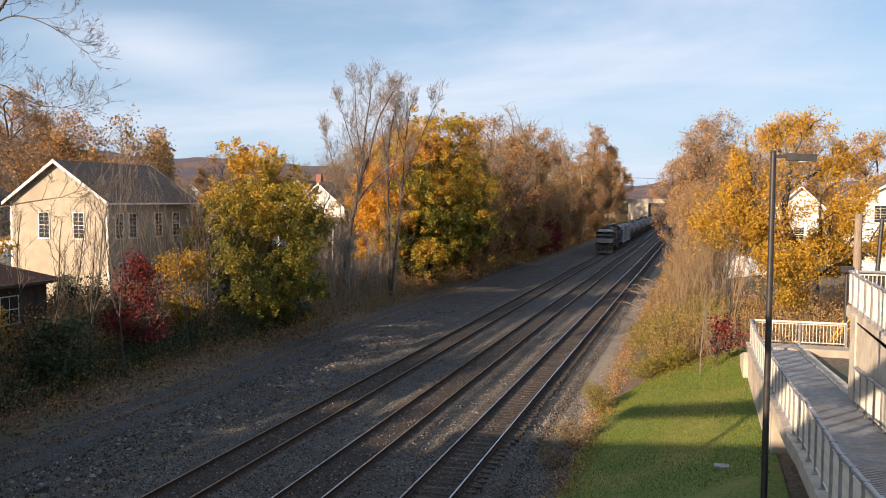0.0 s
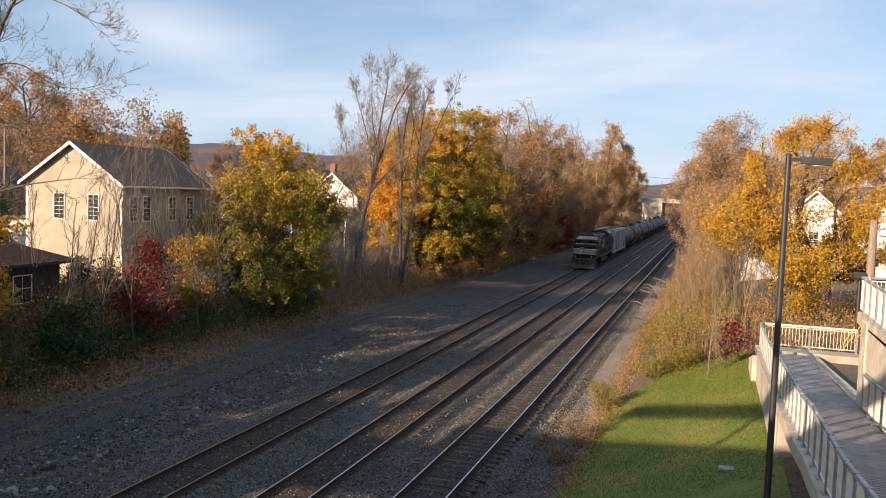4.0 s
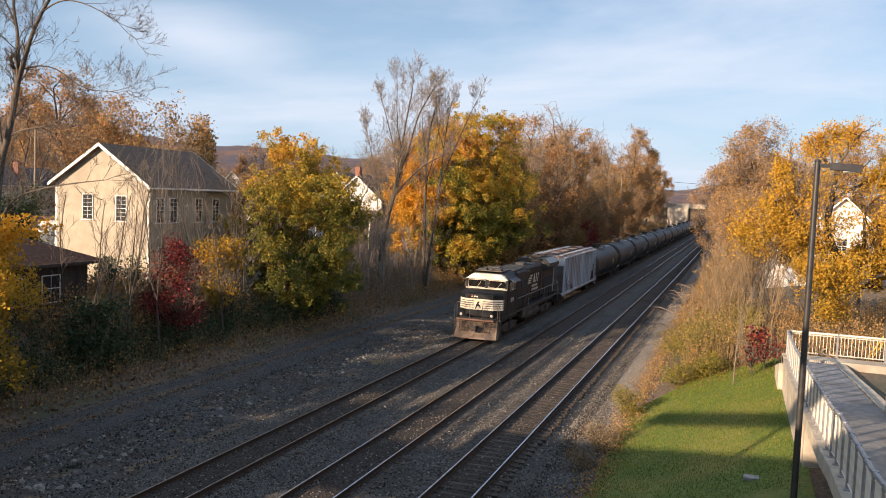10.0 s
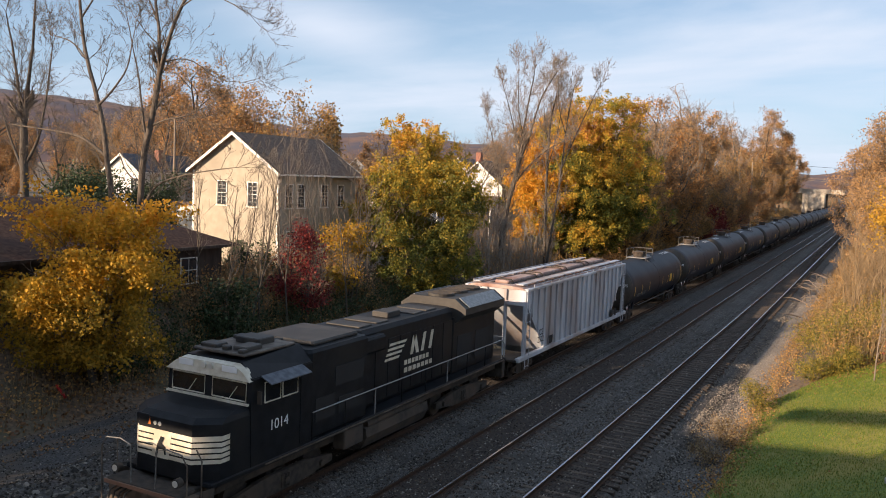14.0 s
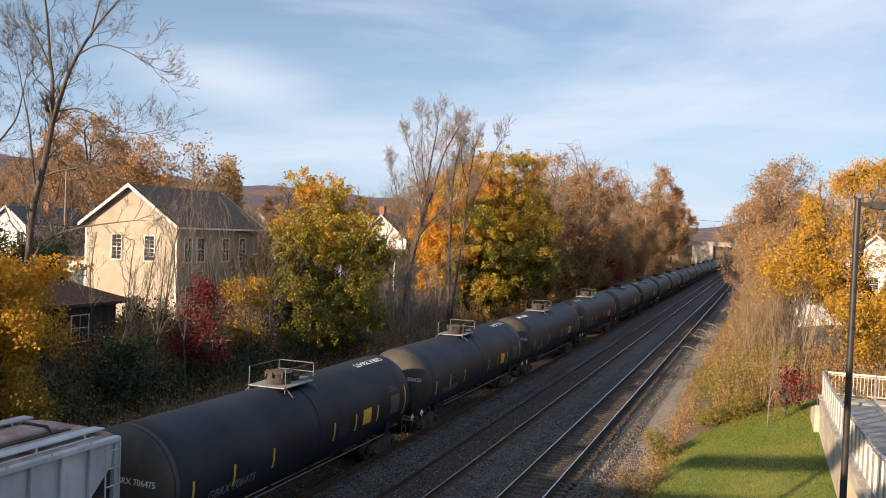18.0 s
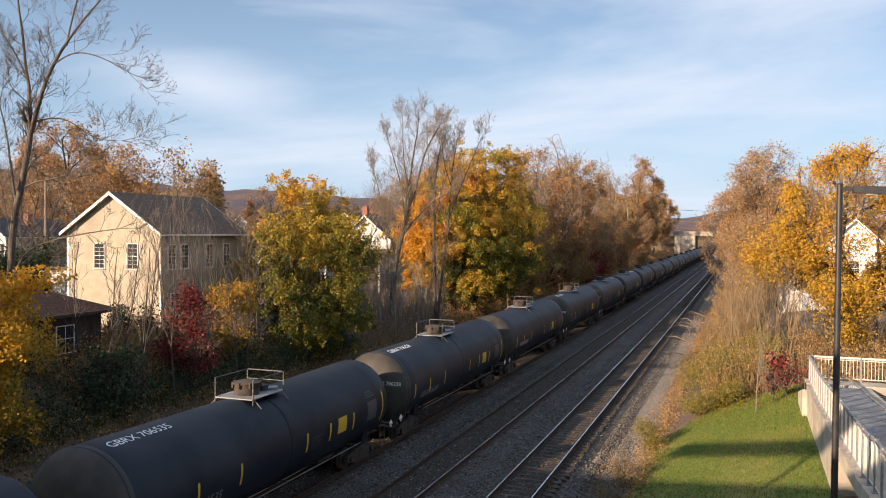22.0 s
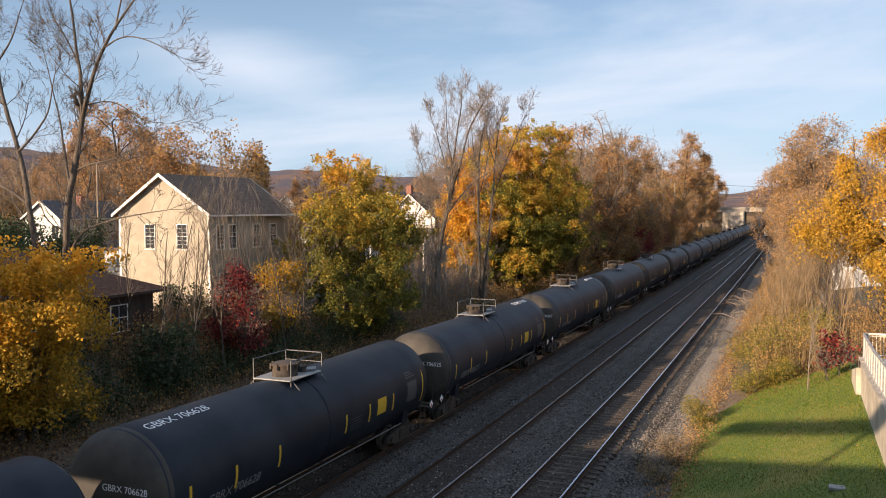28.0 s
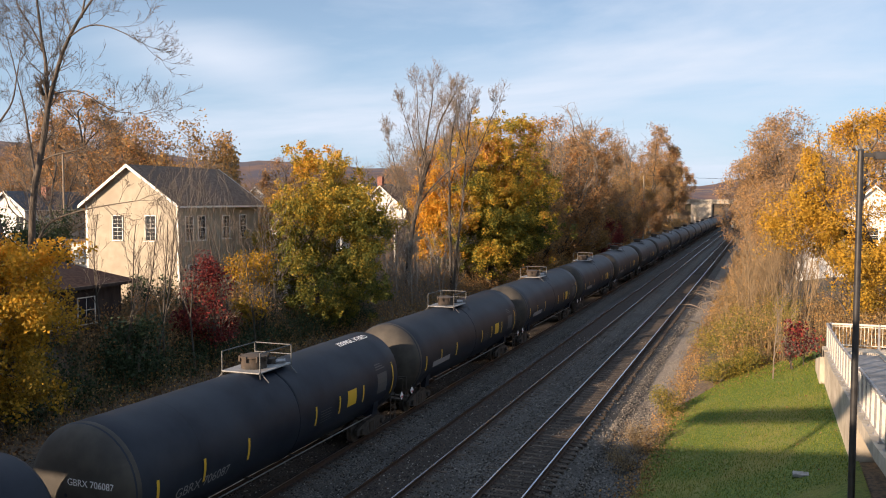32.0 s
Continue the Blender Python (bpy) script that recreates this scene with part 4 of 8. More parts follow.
    for i in range(4):
        part("trough_hatch", Mesh().box(-0.36, 0.36, -7.75 + i * 3.9, -3.95 + i * 3.9, zt + 0.15, zt + 0.30, b=0.05), HOPPER_ROOF, roof, "long rusty roof hatch cover")
        for j in (0.35, 3.4):
            part("hatch_clamp", Mesh().tube([(-0.44, -7.75 + i * 3.9 + j, zt + 0.18), (-0.36, -7.75 + i * 3.9 + j, zt + 0.33), (0.36, -7.75 + i * 3.9 + j, zt + 0.33), (0.50, -7.75 + i * 3.9 + j, zt + 0.18)], 0.035, 5), GRIME, roof)
    for y in (-4.0, 0, 4.0):
        m = Mesh().loft([[(-1.4, y - 1.7, 1.1), (1.4, y - 1.7, 1.1), (1.4, y + 1.7, 1.1), (-1.4, y + 1.7, 1.1)], [(-0.5, y - 0.5, 0.42), (0.5, y - 0.5, 0.42), (0.5, y + 0.5, 0.42), (-0.5, y + 0.5, 0.42)]])
        part("discharge_bay", m, HOPPER, c)
        part("outlet_gate", Mesh().box(-0.6, 0.6, y - 0.55, y + 0.55, 0.36, 0.46, b=0.02), GRIME, c)
    for x, z, a in ((1.612, 2.05, "ICE"), (1.612, 1.7, "2502")):
        lettering("reporting_mark", a, 0.42, Matrix(((0, 0, 1, x), (1, 0, 0, -6.35), (0, 1, 0, z), (0, 0, 0, 1))), DARK_IN, c)
    for y, z, wd, hh in ((5.8, 1.45, 0.5, 0.45), (6.6, 1.45, 0.45, 0.45), (-4.9, 1.5, 0.5, 0.4)):
        part("stencil_panel", Mesh().box(1.605, 1.612, y - wd / 2, y + wd / 2, z - hh / 2, z + hh / 2), DARK_IN, c, "dark stencil panel")
    return c


def locomotive():
    c = thing("locomotive", "black diesel freight locomotive with white nose stripes", "locomotive")
    def bx(name, a, mat, label="", parent=None, b=0.03):
        return part(name, Mesh().box(*a, b=b), mat, parent or c, label)
    # frame, walkways
    fr = bx("underframe", (-1.1, 1.1, 0.5, 19.7, 0.95, 1.36), GRIME)
    bx("walkway", (-1.52, 1.52, 0.95, 19.6, 1.36, 1.50), LOCO)
    for s in (-1, 1):
        bx("sill_stripe", (min(s * 1.521, s * 1.53), max(s * 1.521, s * 1.53), 3.0, 19.4, 1.40, 1.45), PILOT_GREY, "thin worn sill stripe", b=0.0)
    # pilot and snow plough
    m = Mesh()
    m.loft([[(-1.5, 0.55, 0.14), (1.5, 0.55, 0.14), (1.5, 0.65, 0.85), (-1.5, 0.65, 0.85)], [(-1.45, 0.05, 0.12), (1.45, 0.05, 0.12), (1.42, 0.30, 0.85), (-1.42, 0.30, 0.85)]])
    m.loft([[(-1.45, 0.05, 0.12), (1.45, 0.05, 0.12), (1.42, 0.30, 0.80), (-1.42, 0.30, 0.80)], [(-0.7, -0.22, 0.12), (0.7, -0.22, 0.12), (0.7, 0.15, 0.70), (-0.7, 0.15, 0.70)]])
    part("pilot_plough", m, PLOUGH, c, "scraped grey-brown snow plough")
    bx("pilot_plate", (-1.45, 1.45, 0.30, 0.62, 0.70, 1.32), PLOUGH)
    coupler(c, 0.35, -1.3)
    bx("anticlimber", (-1.25, 1.25, 0.02, 0.7, 1.28, 1.42), GRIME, b=0.05)
    bx("anticlimber_edge", (-1.25, 1.25, -0.01, 0.02, 1.30, 1.40), BROWN_EDGE, "worn rusty buffer edge", b=0.0)
    for i, x in enumerate((-1.1, -0.92, -0.74, -0.56, 0.56, 0.74, 0.92, 1.1)):
        part("brake_hose", Mesh().tube([(x, 0.28, 1.15), (x, 0.05, 1.10), (x * 0.97, -0.06, 0.9), (x * 0.93, 0.0, 0.62), (x * 0.88, 0.12, 0.55)], 0.028, 6), GRIME if i % 3 else PILOT_GREY, c, "", True)
    part("uncoupling_lever", Mesh().tube([(-1.4, 0.2, 0.95), (-0.3, 0.0, 0.98), (0.3, 0.0, 0.98), (1.4, 0.2, 0.95)], 0.022, 6), PILOT_GREY, c)
    for s in (-1, 1):
        # corner steps
        st = Mesh()
        for z in (0.35, 0.65, 0.95, 1.22):
            st.box(min(s * 1.12, s * 1.5), max(s * 1.12, s * 1.5), 0.66, 1.0, z, z + 0.03)
        st.box(min(s * 1.49, s * 1.52), max(s * 1.49, s * 1.52), 0.62, 1.04, 0.3, 1.4)
        part("corner_steps", st, GRIME, c)
        for y in (0.12, 0.62):
            part("grab_iron", Mesh().tube([(s * 1.48, y, 0.5), (s * 1.48, y, 2.2), (s * 1.3, y, 2.45)], 0.020, 6), PILOT_GREY, c, "worn grab rail")
        part("front_handrail", Mesh().tube([(s * 1.3, 0.12, 2.45), (s * 0.8, 0.12, 2.5), (s * 0.45, 0.12, 2.4), (s * 0.42, 0.12, 1.4)], 0.018, 6), PLATFORM_RAIL, c)
        dl = part("ditch_light", Mesh().tube([(s * 1.05, 0.34, 1.66), (s * 1.05, 0.16, 1.66)], 0.12, 14), GRIME, c)
        part("ditch_light_lens", Mesh().tube([(s * 1.05, 0.16, 1.66), (s * 1.05, 0.145, 1.66)], 0.085, 14), LAMPLENS, dl, "lit round ditch light")
    # nose: broad hood with a chamfered, slightly sloped front
    def nose_ring(z, yf, w_, ch):
        return [(-w_, 2.5, z), (-w_, yf + ch, z), (-w_ + ch * 1.15, yf, z), (w_ - ch * 1.15, yf, z), (w_, yf + ch, z), (w_, 2.5, z)]
    m = Mesh().loft([nose_ring(1.5, 0.78, 1.48, 0.48), nose_ring(2.95, 0.86, 1.48, 0.48), nose_ring(3.08, 1.04, 1.44, 0.5), nose_ring(3.16, 1.5, 1.34, 0.5), nose_ring(3.19, 2.2, 1.25, 0.2)])
    nose = part("nose_hood", m, LOCO, c, "black short hood", False)
    # white nose stripes wrap the front and its chamfers
    for k, z in enumerate((1.94, 2.085, 2.23, 2.375, 2.52)):
        e = 0.008
        yf = 0.78 + (z - 1.5) * 0.055
        pts = [(-1.48 - e, 1.62, z), (-1.48 - e, yf + 0.48, z), (-1.48 + 0.55 - e, yf - e, z), (1.48 - 0.55 + e, yf - e, z), (1.48 + e, yf + 0.48, z), (1.48 + e, 1.62, z)]
        hgt = 0.105 if k < 4 else 0.13
        v = [p for p in pts] + [(p[0], p[1] + 0.006, p[2] + hgt) for p in pts]
        part("nose_stripe", Mesh().add(v, [(i, i + 1, 7 + i, 6 + i) for i in range(5)]), STRIPE, nose, "white nose stripe")
    part("nose_emblem_field", Mesh().add([(-0.42, 0.788, 1.93), (0.18, 0.788, 1.93), (0.24, 0.823, 2.60), (-0.36, 0.823, 2.60)], [(0, 1, 2, 3)]), STRIPE, nose, "white field behind the nose emblem")
    part("nose_emblem", Mesh().add([(x - 0.08, 0.768 + (z - 1.9) * 0.055, z) for x, z in ((-0.20, 1.97), (-0.13, 1.97), (-0.08, 2.16), (0.08, 2.17), (0.13, 2.03), (0.18, 2.05), (0.14, 2.25), (0.02, 2.32), (0.10, 2.48), (-0.03, 2.50), (-0.14, 2.28))],
         [tuple(range(11))]), LOCO, nose, "plain dark emblem shape")
    bx("nose_door", (-1.05, -0.62, 0.86, 0.96, 2.68, 2.98), LOCO, parent=nose, b=0.02)
    part("nose_reflector", Mesh().add([(-0.60, 0.835, 2.74), (-0.50, 0.835, 2.74), (-0.55, 0.85, 2.92)], [(0, 1, 2)]), ORANGE, nose, "small orange reflector")
    for x in (-0.36, -0.20):
        hl = part("headlight", Mesh().tube([(x, 0.93, 2.80), (x, 0.85, 2.80)], 0.075, 12), GRIME, nose)
        part("headlight_lens", Mesh().tube([(x, 0.85, 2.80), (x, 0.838, 2.80)], 0.055, 12), LAMPLENS, hl, "headlight glass")
    # cab
    W_ = 1.50
    cab = part("cab", Mesh().loft([[(-W_, 2.45, 1.5), (W_, 2.45, 1.5), (W_, 5.1, 1.5), (-W_, 5.1, 1.5)], [(-W_, 2.40, 3.15), (W_, 2.40, 3.15), (W_, 5.1, 3.15), (-W_, 5.1, 3.15)],
                                   [(-W_ + 0.02, 2.44, 3.92), (W_ - 0.02, 2.44, 3.92), (W_ - 0.02, 5.1, 3.92), (-W_ + 0.02, 5.1, 3.92)]]), LOCO, c, "black cab")
    for s in (-1, 1):
        a, b_ = (0.14, 1.32) if s > 0 else (-1.32, -0.14)
        part("windshield", Mesh().add([(a, 2.393, 3.30), (b_, 2.393, 3.30), (b_, 2.413, 3.76), (a, 2.413, 3.76)], [(0, 1, 2, 3)]), CAB_GLASS, cab, "dark reflective windshield")
        part("windshield_frame", Mesh().tube([(a, 2.395, 3.28), (b_, 2.395, 3.28), (b_, 2.415, 3.78), (a, 2.415, 3.78), (a, 2.395, 3.28)], 0.022, 5), STRIPE, cab, "pale windshield frame")
        part("wiper", Mesh().tube([((a + b_) / 2, 2.37, 3.26), ((a + b_) / 2 + 0.3, 2.385, 3.66)], 0.012, 5), STRIPE, cab)
        for y0, y1 in ((2.95, 3.62), (3.72, 4.4)):
            part("side_window", Mesh().box(min(s * 1.49, s * 1.508), max(s * 1.49, s * 1.508), y0, y1, 3.18, 3.70), CAB_GLASS, cab, "cab side window")
            part("side_window_frame", Mesh().tube([(s * 1.512, y0, 3.16), (s * 1.512, y1, 3.16), (s * 1.512, y1, 3.72), (s * 1.512, y0, 3.72), (s * 1.512, y0, 3.16)], 0.022, 5), STRIPE, cab)
        # the blue roof material stands in for sky reflected on the sunshade
        part("sunshade", Mesh().add([(s * 1.49, 2.8, 3.93), (s * 1.49, 4.6, 3.93), (s * 1.86, 4.6, 3.76), (s * 1.86, 2.8, 3.76), (s * 1.49, 2.8, 3.90), (s * 1.49, 4.6, 3.90), (s * 1.86, 4.6, 3.73), (s * 1.86, 2.8, 3.73)],
             [(0, 1, 2, 3), (7, 6, 5, 4), (0, 3, 7, 4), (3, 2, 6, 7), (2, 1, 5, 6)]), ROOF_BLUE, cab, "hinged sunshade, sky reflection put into its blue-grey colour")
        part("mirror", Mesh().box(min(s * 1.52, s * 1.66), max(s * 1.52, s * 1.66), 2.62, 2.66, 3.2, 3.55), GRIME, cab)
        part("cab_door", Mesh().box(min(s * 1.5, s * 1.515), max(s * 1.5, s * 1.515), 4.55, 5.0, 1.6, 3.6, b=0.005), LOCO, cab)
    part("windshield_ledge", Mesh().box(-1.46, 1.46, 2.30, 2.36, 3.19, 3.25), STRIPE, cab, "pale ledge under the windshield")
    # roof: cream brow over the windshield, chamfered roof sides
    part("cab_brow", Mesh().loft([[(-1.5, 2.32, 3.84), (1.5, 2.32, 3.84), (1.48, 2.55, 3.84), (-1.48, 2.55, 3.84)], [(-1.22, 2.36, 4.06), (1.22, 2.36, 4.06), (1.22, 2.62, 4.12), (-1.22, 2.62, 4.12)], [(-0.95, 2.37, 4.20), (0.95, 2.37, 4.20), (0.95, 2.62, 4.24), (-0.95, 2.62, 4.24)]]), STRIPE, cab, "pale brow above the windshield")
    part("cab_roof", Mesh().loft([[(-1.5, 2.5, 3.88), (-1.0, 2.6, 4.26), (1.0, 2.6, 4.26), (1.5, 2.5, 3.88)], [(-1.5, 5.1, 3.88), (-1.0, 5.1, 4.38), (1.0, 5.1, 4.38), (1.5, 5.1, 3.88)]]), LOCO, cab, "dark chamfered cab roof")
    bx("roof_panel", (-0.95, 0.95, 2.75, 5.0, 4.36, 4.44), PILOT_GREY, "pale dusty roof panel", cab)
    for s in (-1, 1):
        part("number_board", Mesh().box(s * 0.78 - 0.26, s * 0.78 + 0.26, 2.335, 2.36, 4.01, 4.17), WHITE, cab, "pale number board")
        for q in range(2):
            part("roof_headlight", Mesh().tube([(s * 0.13, 2.40, 4.09), (s * 0.13, 2.31, 4.09)], 0.085, 12), LAMPLENS, cab) if q == 0 else None
    for (x, y, a, b_, h_) in ((-0.55, 3.2, 0.30, 0.25, 0.10), (0.5, 3.4, 0.25, 0.35, 0.12), (0.0, 4.3, 0.45, 0.35, 0.18), (-0.7, 4.5, 0.15, 0.2, 0.1), (0.75, 2.9, 0.1, 0.12, 0.1), (0.1, 3.0, 0.12, 0.1, 0.12)):
        bx("roof_fitting", (x - a, x + a, y - b_, y + b_, 4.42, 4.44 + h_), LOCO_TOP, "", cab)
    part("horn", Mesh().tube([(0.2, 5.3, 4.40), (0.2, 4.9, 4.42), (0.2, 4.7, 4.43)], [0.04, 0.05, 0.10], 8), LOCO_TOP, c)
    # hoods
    bx("electrical_hood", (-1.42, 1.42, 5.1, 8.3, 1.5, 4.22), LOCO, "black equipment hood", b=0.10)
    bx("engine_hood", (-1.02, 1.02, 8.3, 15.2, 1.5, 4.26), LOCO, "black engine hood", b=0.16)
    bx("radiator_hood", (-1.02, 1.02, 15.2, 19.3, 1.5, 3.8), LOCO, "black rear hood", b=0.05)
    part("radiator_wing", Mesh().loft([[(-1.0, 15.3, 3.550), (1.0, 15.3, 3.550), (1.5, 15.3, 3.950), (1.5, 15.3, 4.200), (1.0, 15.3, 4.560), (-1.0, 15.3, 4.560), (-1.5, 15.3, 4.200), (-1.5, 15.3, 3.950)],
                                       [(-1.0, 19.2, 3.550), (1.0, 19.2, 3.550), (1.5, 19.2, 3.950), (1.5, 19.2, 4.200), (1.0, 19.2, 4.560), (-1.0, 19.2, 4.560), (-1.5, 19.2, 4.200), (-1.5, 19.2, 3.950)]]), LOCO_TOP, c, "flared dusty radiator housing")
    for s in (-1, 1):
        part("radiator_screen", Mesh().loft([[(s * 1.505, 15.6, 4.220), (s * 1.505, 18.9, 4.220), (s * 1.03, 18.9, 4.570), (s * 1.03, 15.6, 4.570)], [(s * 1.52, 15.6, 4.230), (s * 1.52, 18.9, 4.230), (s * 1.045, 18.9, 4.585), (s * 1.045, 15.6, 4.585)]]), PLATFORM, c, "pale radiator screen")
    for i, y in enumerate((16.0, 17.25, 18.5)):
        f_ = part("cooling_fan", Mesh().tube([(0, y, 4.56), (0, y, 4.66)], 0.56, 20), LOCO_TOP, c, "round roof fan")
        for k in range(5):
            part("fan_bar", Mesh().box(-0.5, 0.5, y - 0.42 + k * 0.21 - 0.015, y - 0.42 + k * 0.21 + 0.015, 4.661, 4.675), GRIME, f_)
    bx("exhaust_stack", (-0.35, 0.35, 11.2, 12.1, 4.24, 4.46), LOCO_TOP, "sooty exhaust stack")
    bx("brake_grid_hatch", (-1.12, 1.12, 5.6, 8.1, 4.2, 4.36), LOCO_TOP, "dusty roof hatch", b=0.06)
    bx("blower_duct", (1.0, 1.32, 6.0, 9.6, 3.5, 4.05), LOCO, b=0.08)
    for i, y in enumerate((9.2, 10.3, 12.9, 13.9)):
        bx("roof_hatch", (-0.7, 0.7, y - 0.4, y + 0.4, 4.25, 4.31), LOCO_TOP, "")
    for s in (-1, 1):
        for i in range(8):
            y = 8.5 + i * 0.83
            part("hood_door", Mesh().box(min(s * 1.02, s * 1.04), max(s * 1.02, s * 1.04), y, y + 0.76, 1.7, 3.75, b=0.008), LOCO, c)
        for y0, y1, z0, z1 in ((5.4, 6.4, 2.0, 2.7), (6.6, 8.0, 2.0, 2.5), (6.4, 8.0, 2.9, 3.5), (15.6, 17.0, 1.8, 3.0), (17.3, 18.9, 1.8, 3.0)):
            xx = 1.42 if y0 < 8 else 1.02
            part("vent_grille", Mesh().box(min(s * xx, s * (xx + 0.015)), max(s * xx, s * (xx + 0.015)), y0, y1, z0, z1), DARK_IN, c, "dark louvred grille")
        # handrail along the walkway
        hr = part("handrail", Mesh().tube([(s * 1.47, 5.2, 2.35), (s * 1.47, 19.2, 2.35), (s * 1.47, 19.5, 2.1), (s * 1.47, 19.5, 1.5)], 0.02, 6), PLATFORM, c, "pale side handrail")
        for i in range(9):
            part("stanchion", Mesh().tube([(s * 1.47, 5.2 + i * 1.75, 1.45), (s * 1.47, 5.2 + i * 1.75, 2.35)], 0.02, 6), PLATFORM if i % 3 == 2 else LOCO, hr)
        # side emblem: slanted bars and bold block shapes
        for k in range(4):
            z = 2.95 + k * 0.17
            part("side_emblem_bar", Mesh().add([(s * 1.046, 9.9 + 0.1 * k, z), (s * 1.046, 10.9 + 0.16 * k, z), (s * 1.046, 10.96 + 0.16 * k, z + 0.09), (s * 1.046, 9.96 + 0.1 * k, z + 0.09)], [(0, 1, 2, 3)]), STRIPE, c, "white slanted emblem bar")
        for y0, sl in ((11.7, 0.18), (12.15, -0.25), (12.5, 0.18), (13.1, 0.18)):
            part("side_emblem_block", Mesh().add([(s * 1.046, y0, 2.92), (s * 1.046, y0 + 0.22, 2.92), (s * 1.046, y0 + 0.22 + sl, 3.62), (s * 1.046, y0 + sl, 3.62)], [(0, 1, 2, 3)]), STRIPE, c, "white block of the side emblem")
        for z, y0, y1 in ((2.60, 11.3, 13.2), (2.32, 11.3, 13.5)):
            for k in range(7):
                a = y0 + (y1 - y0) * k / 7
                part("side_mark", Mesh().box(min(s * 1.042, s * 1.047), max(s * 1.042, s * 1.047), a, a + (y1 - y0) / 9.5, z, z + 0.17), STRIPE, c)
        bx("battery_box", (min(s * 1.05, s * 1.5), max(s * 1.05, s * 1.5), 6.9, 8.0, 0.75, 1.34), GRIME)
        part("main_reservoir", Mesh().tube([(s * 1.25, 8.4, 1.18), (s * 1.25, 12.2, 1.18)], 0.17, 12), GRIME, c, "", True)
    rot = Matrix(((0, 0, 1, 1.505), (1, 0, 0, 3.6), (0, 1, 0, 2.45), (0, 0, 0, 1)))
    lettering("cab_number", "1014", 0.42, rot, WHITE, c, "white cab number")
    rot = Matrix(((0, 0, -1, -1.505), (-1, 0, 0, 3.6), (0, 1, 0, 2.45), (0, 0, 0, 1)))
    lettering("cab_number", "1014", 0.42, rot, WHITE, c, "white cab number")
    part("fuel_tank", Mesh().prism([(-1.45, 1.1), (-1.5, 0.8), (-1.3, 0.42), (-0.9, 0.30), (0.9, 0.30), (1.3, 0.42), (1.5, 0.8), (1.45, 1.1)], "y", 8.2, 12.4), GRIME, c, "dark rounded fuel tank")
    truck(c, 4.4, (-1.75, 0.0, 1.75), 4.7, 0.50, 1.08)
    truck(c, 16.1, (-1.75, 0.0, 1.75), 4.7, 0.50, 1.08)
    bx("rear_plate", (-1.45, 1.45, 19.4, 19.7, 0.6, 1.4), GRIME)
    coupler(c, 19.6, 1)
    for s in (-1, 1):
        part("rear_handrail", Mesh().tube([(s * 1.4, 19.6, 1.4), (s * 1.4, 19.6, 2.4), (s * 0.5, 19.6, 2.4), (s * 0.5, 19.6, 1.4)], 0.022, 6), STRIPE, c, "pale rear handrail")
    return c


loco = locomotive()
hopper = covered_hopper()
tank0 = tank_car()
N_TANK = 30
tanks = [tank0] + [copy_thing(tank0, pose(0, 0, 0)) for _ in range(N_TANK - 1)]
MARKS = {0: "GBRX 706475", 1: "TILX 283423", 2: "GBRX 706535", 3: "GBRX 706228", 5: "GBRX 706628", 6: "GBRX 706525", 7: "GBRX 706087"}
for i, t_ in enumerate(tanks):
    if i in MARKS:
        word = MARKS[i]
        curved_text("car_number", word, 0.40, -5.6 + 0.5, -0.30, t_, GREYMARK)
        curved_text("top_number", word, 0.42, -6.0 + (0 if i in (2, 3, 5) else 12.0), 1.32, t_, WHITE, i not in (2, 3, 5))
        lettering("end_number", word, 0.24, Matrix(((1, 0, 0, 0.75), (0, 0, -1, -8.345), (0, 1, 0, 2.71), (0, 0, 0, 1))), WHITE, t_)
    else:
        part("car_number", Mesh().add([(1.588, -6.2, 1.86), (1.588, -4.0, 1.86), (1.634, -4.0, 2.11), (1.634, -6.2, 2.11)], [(0, 1, 2, 3)]), GREYMARK, t_)

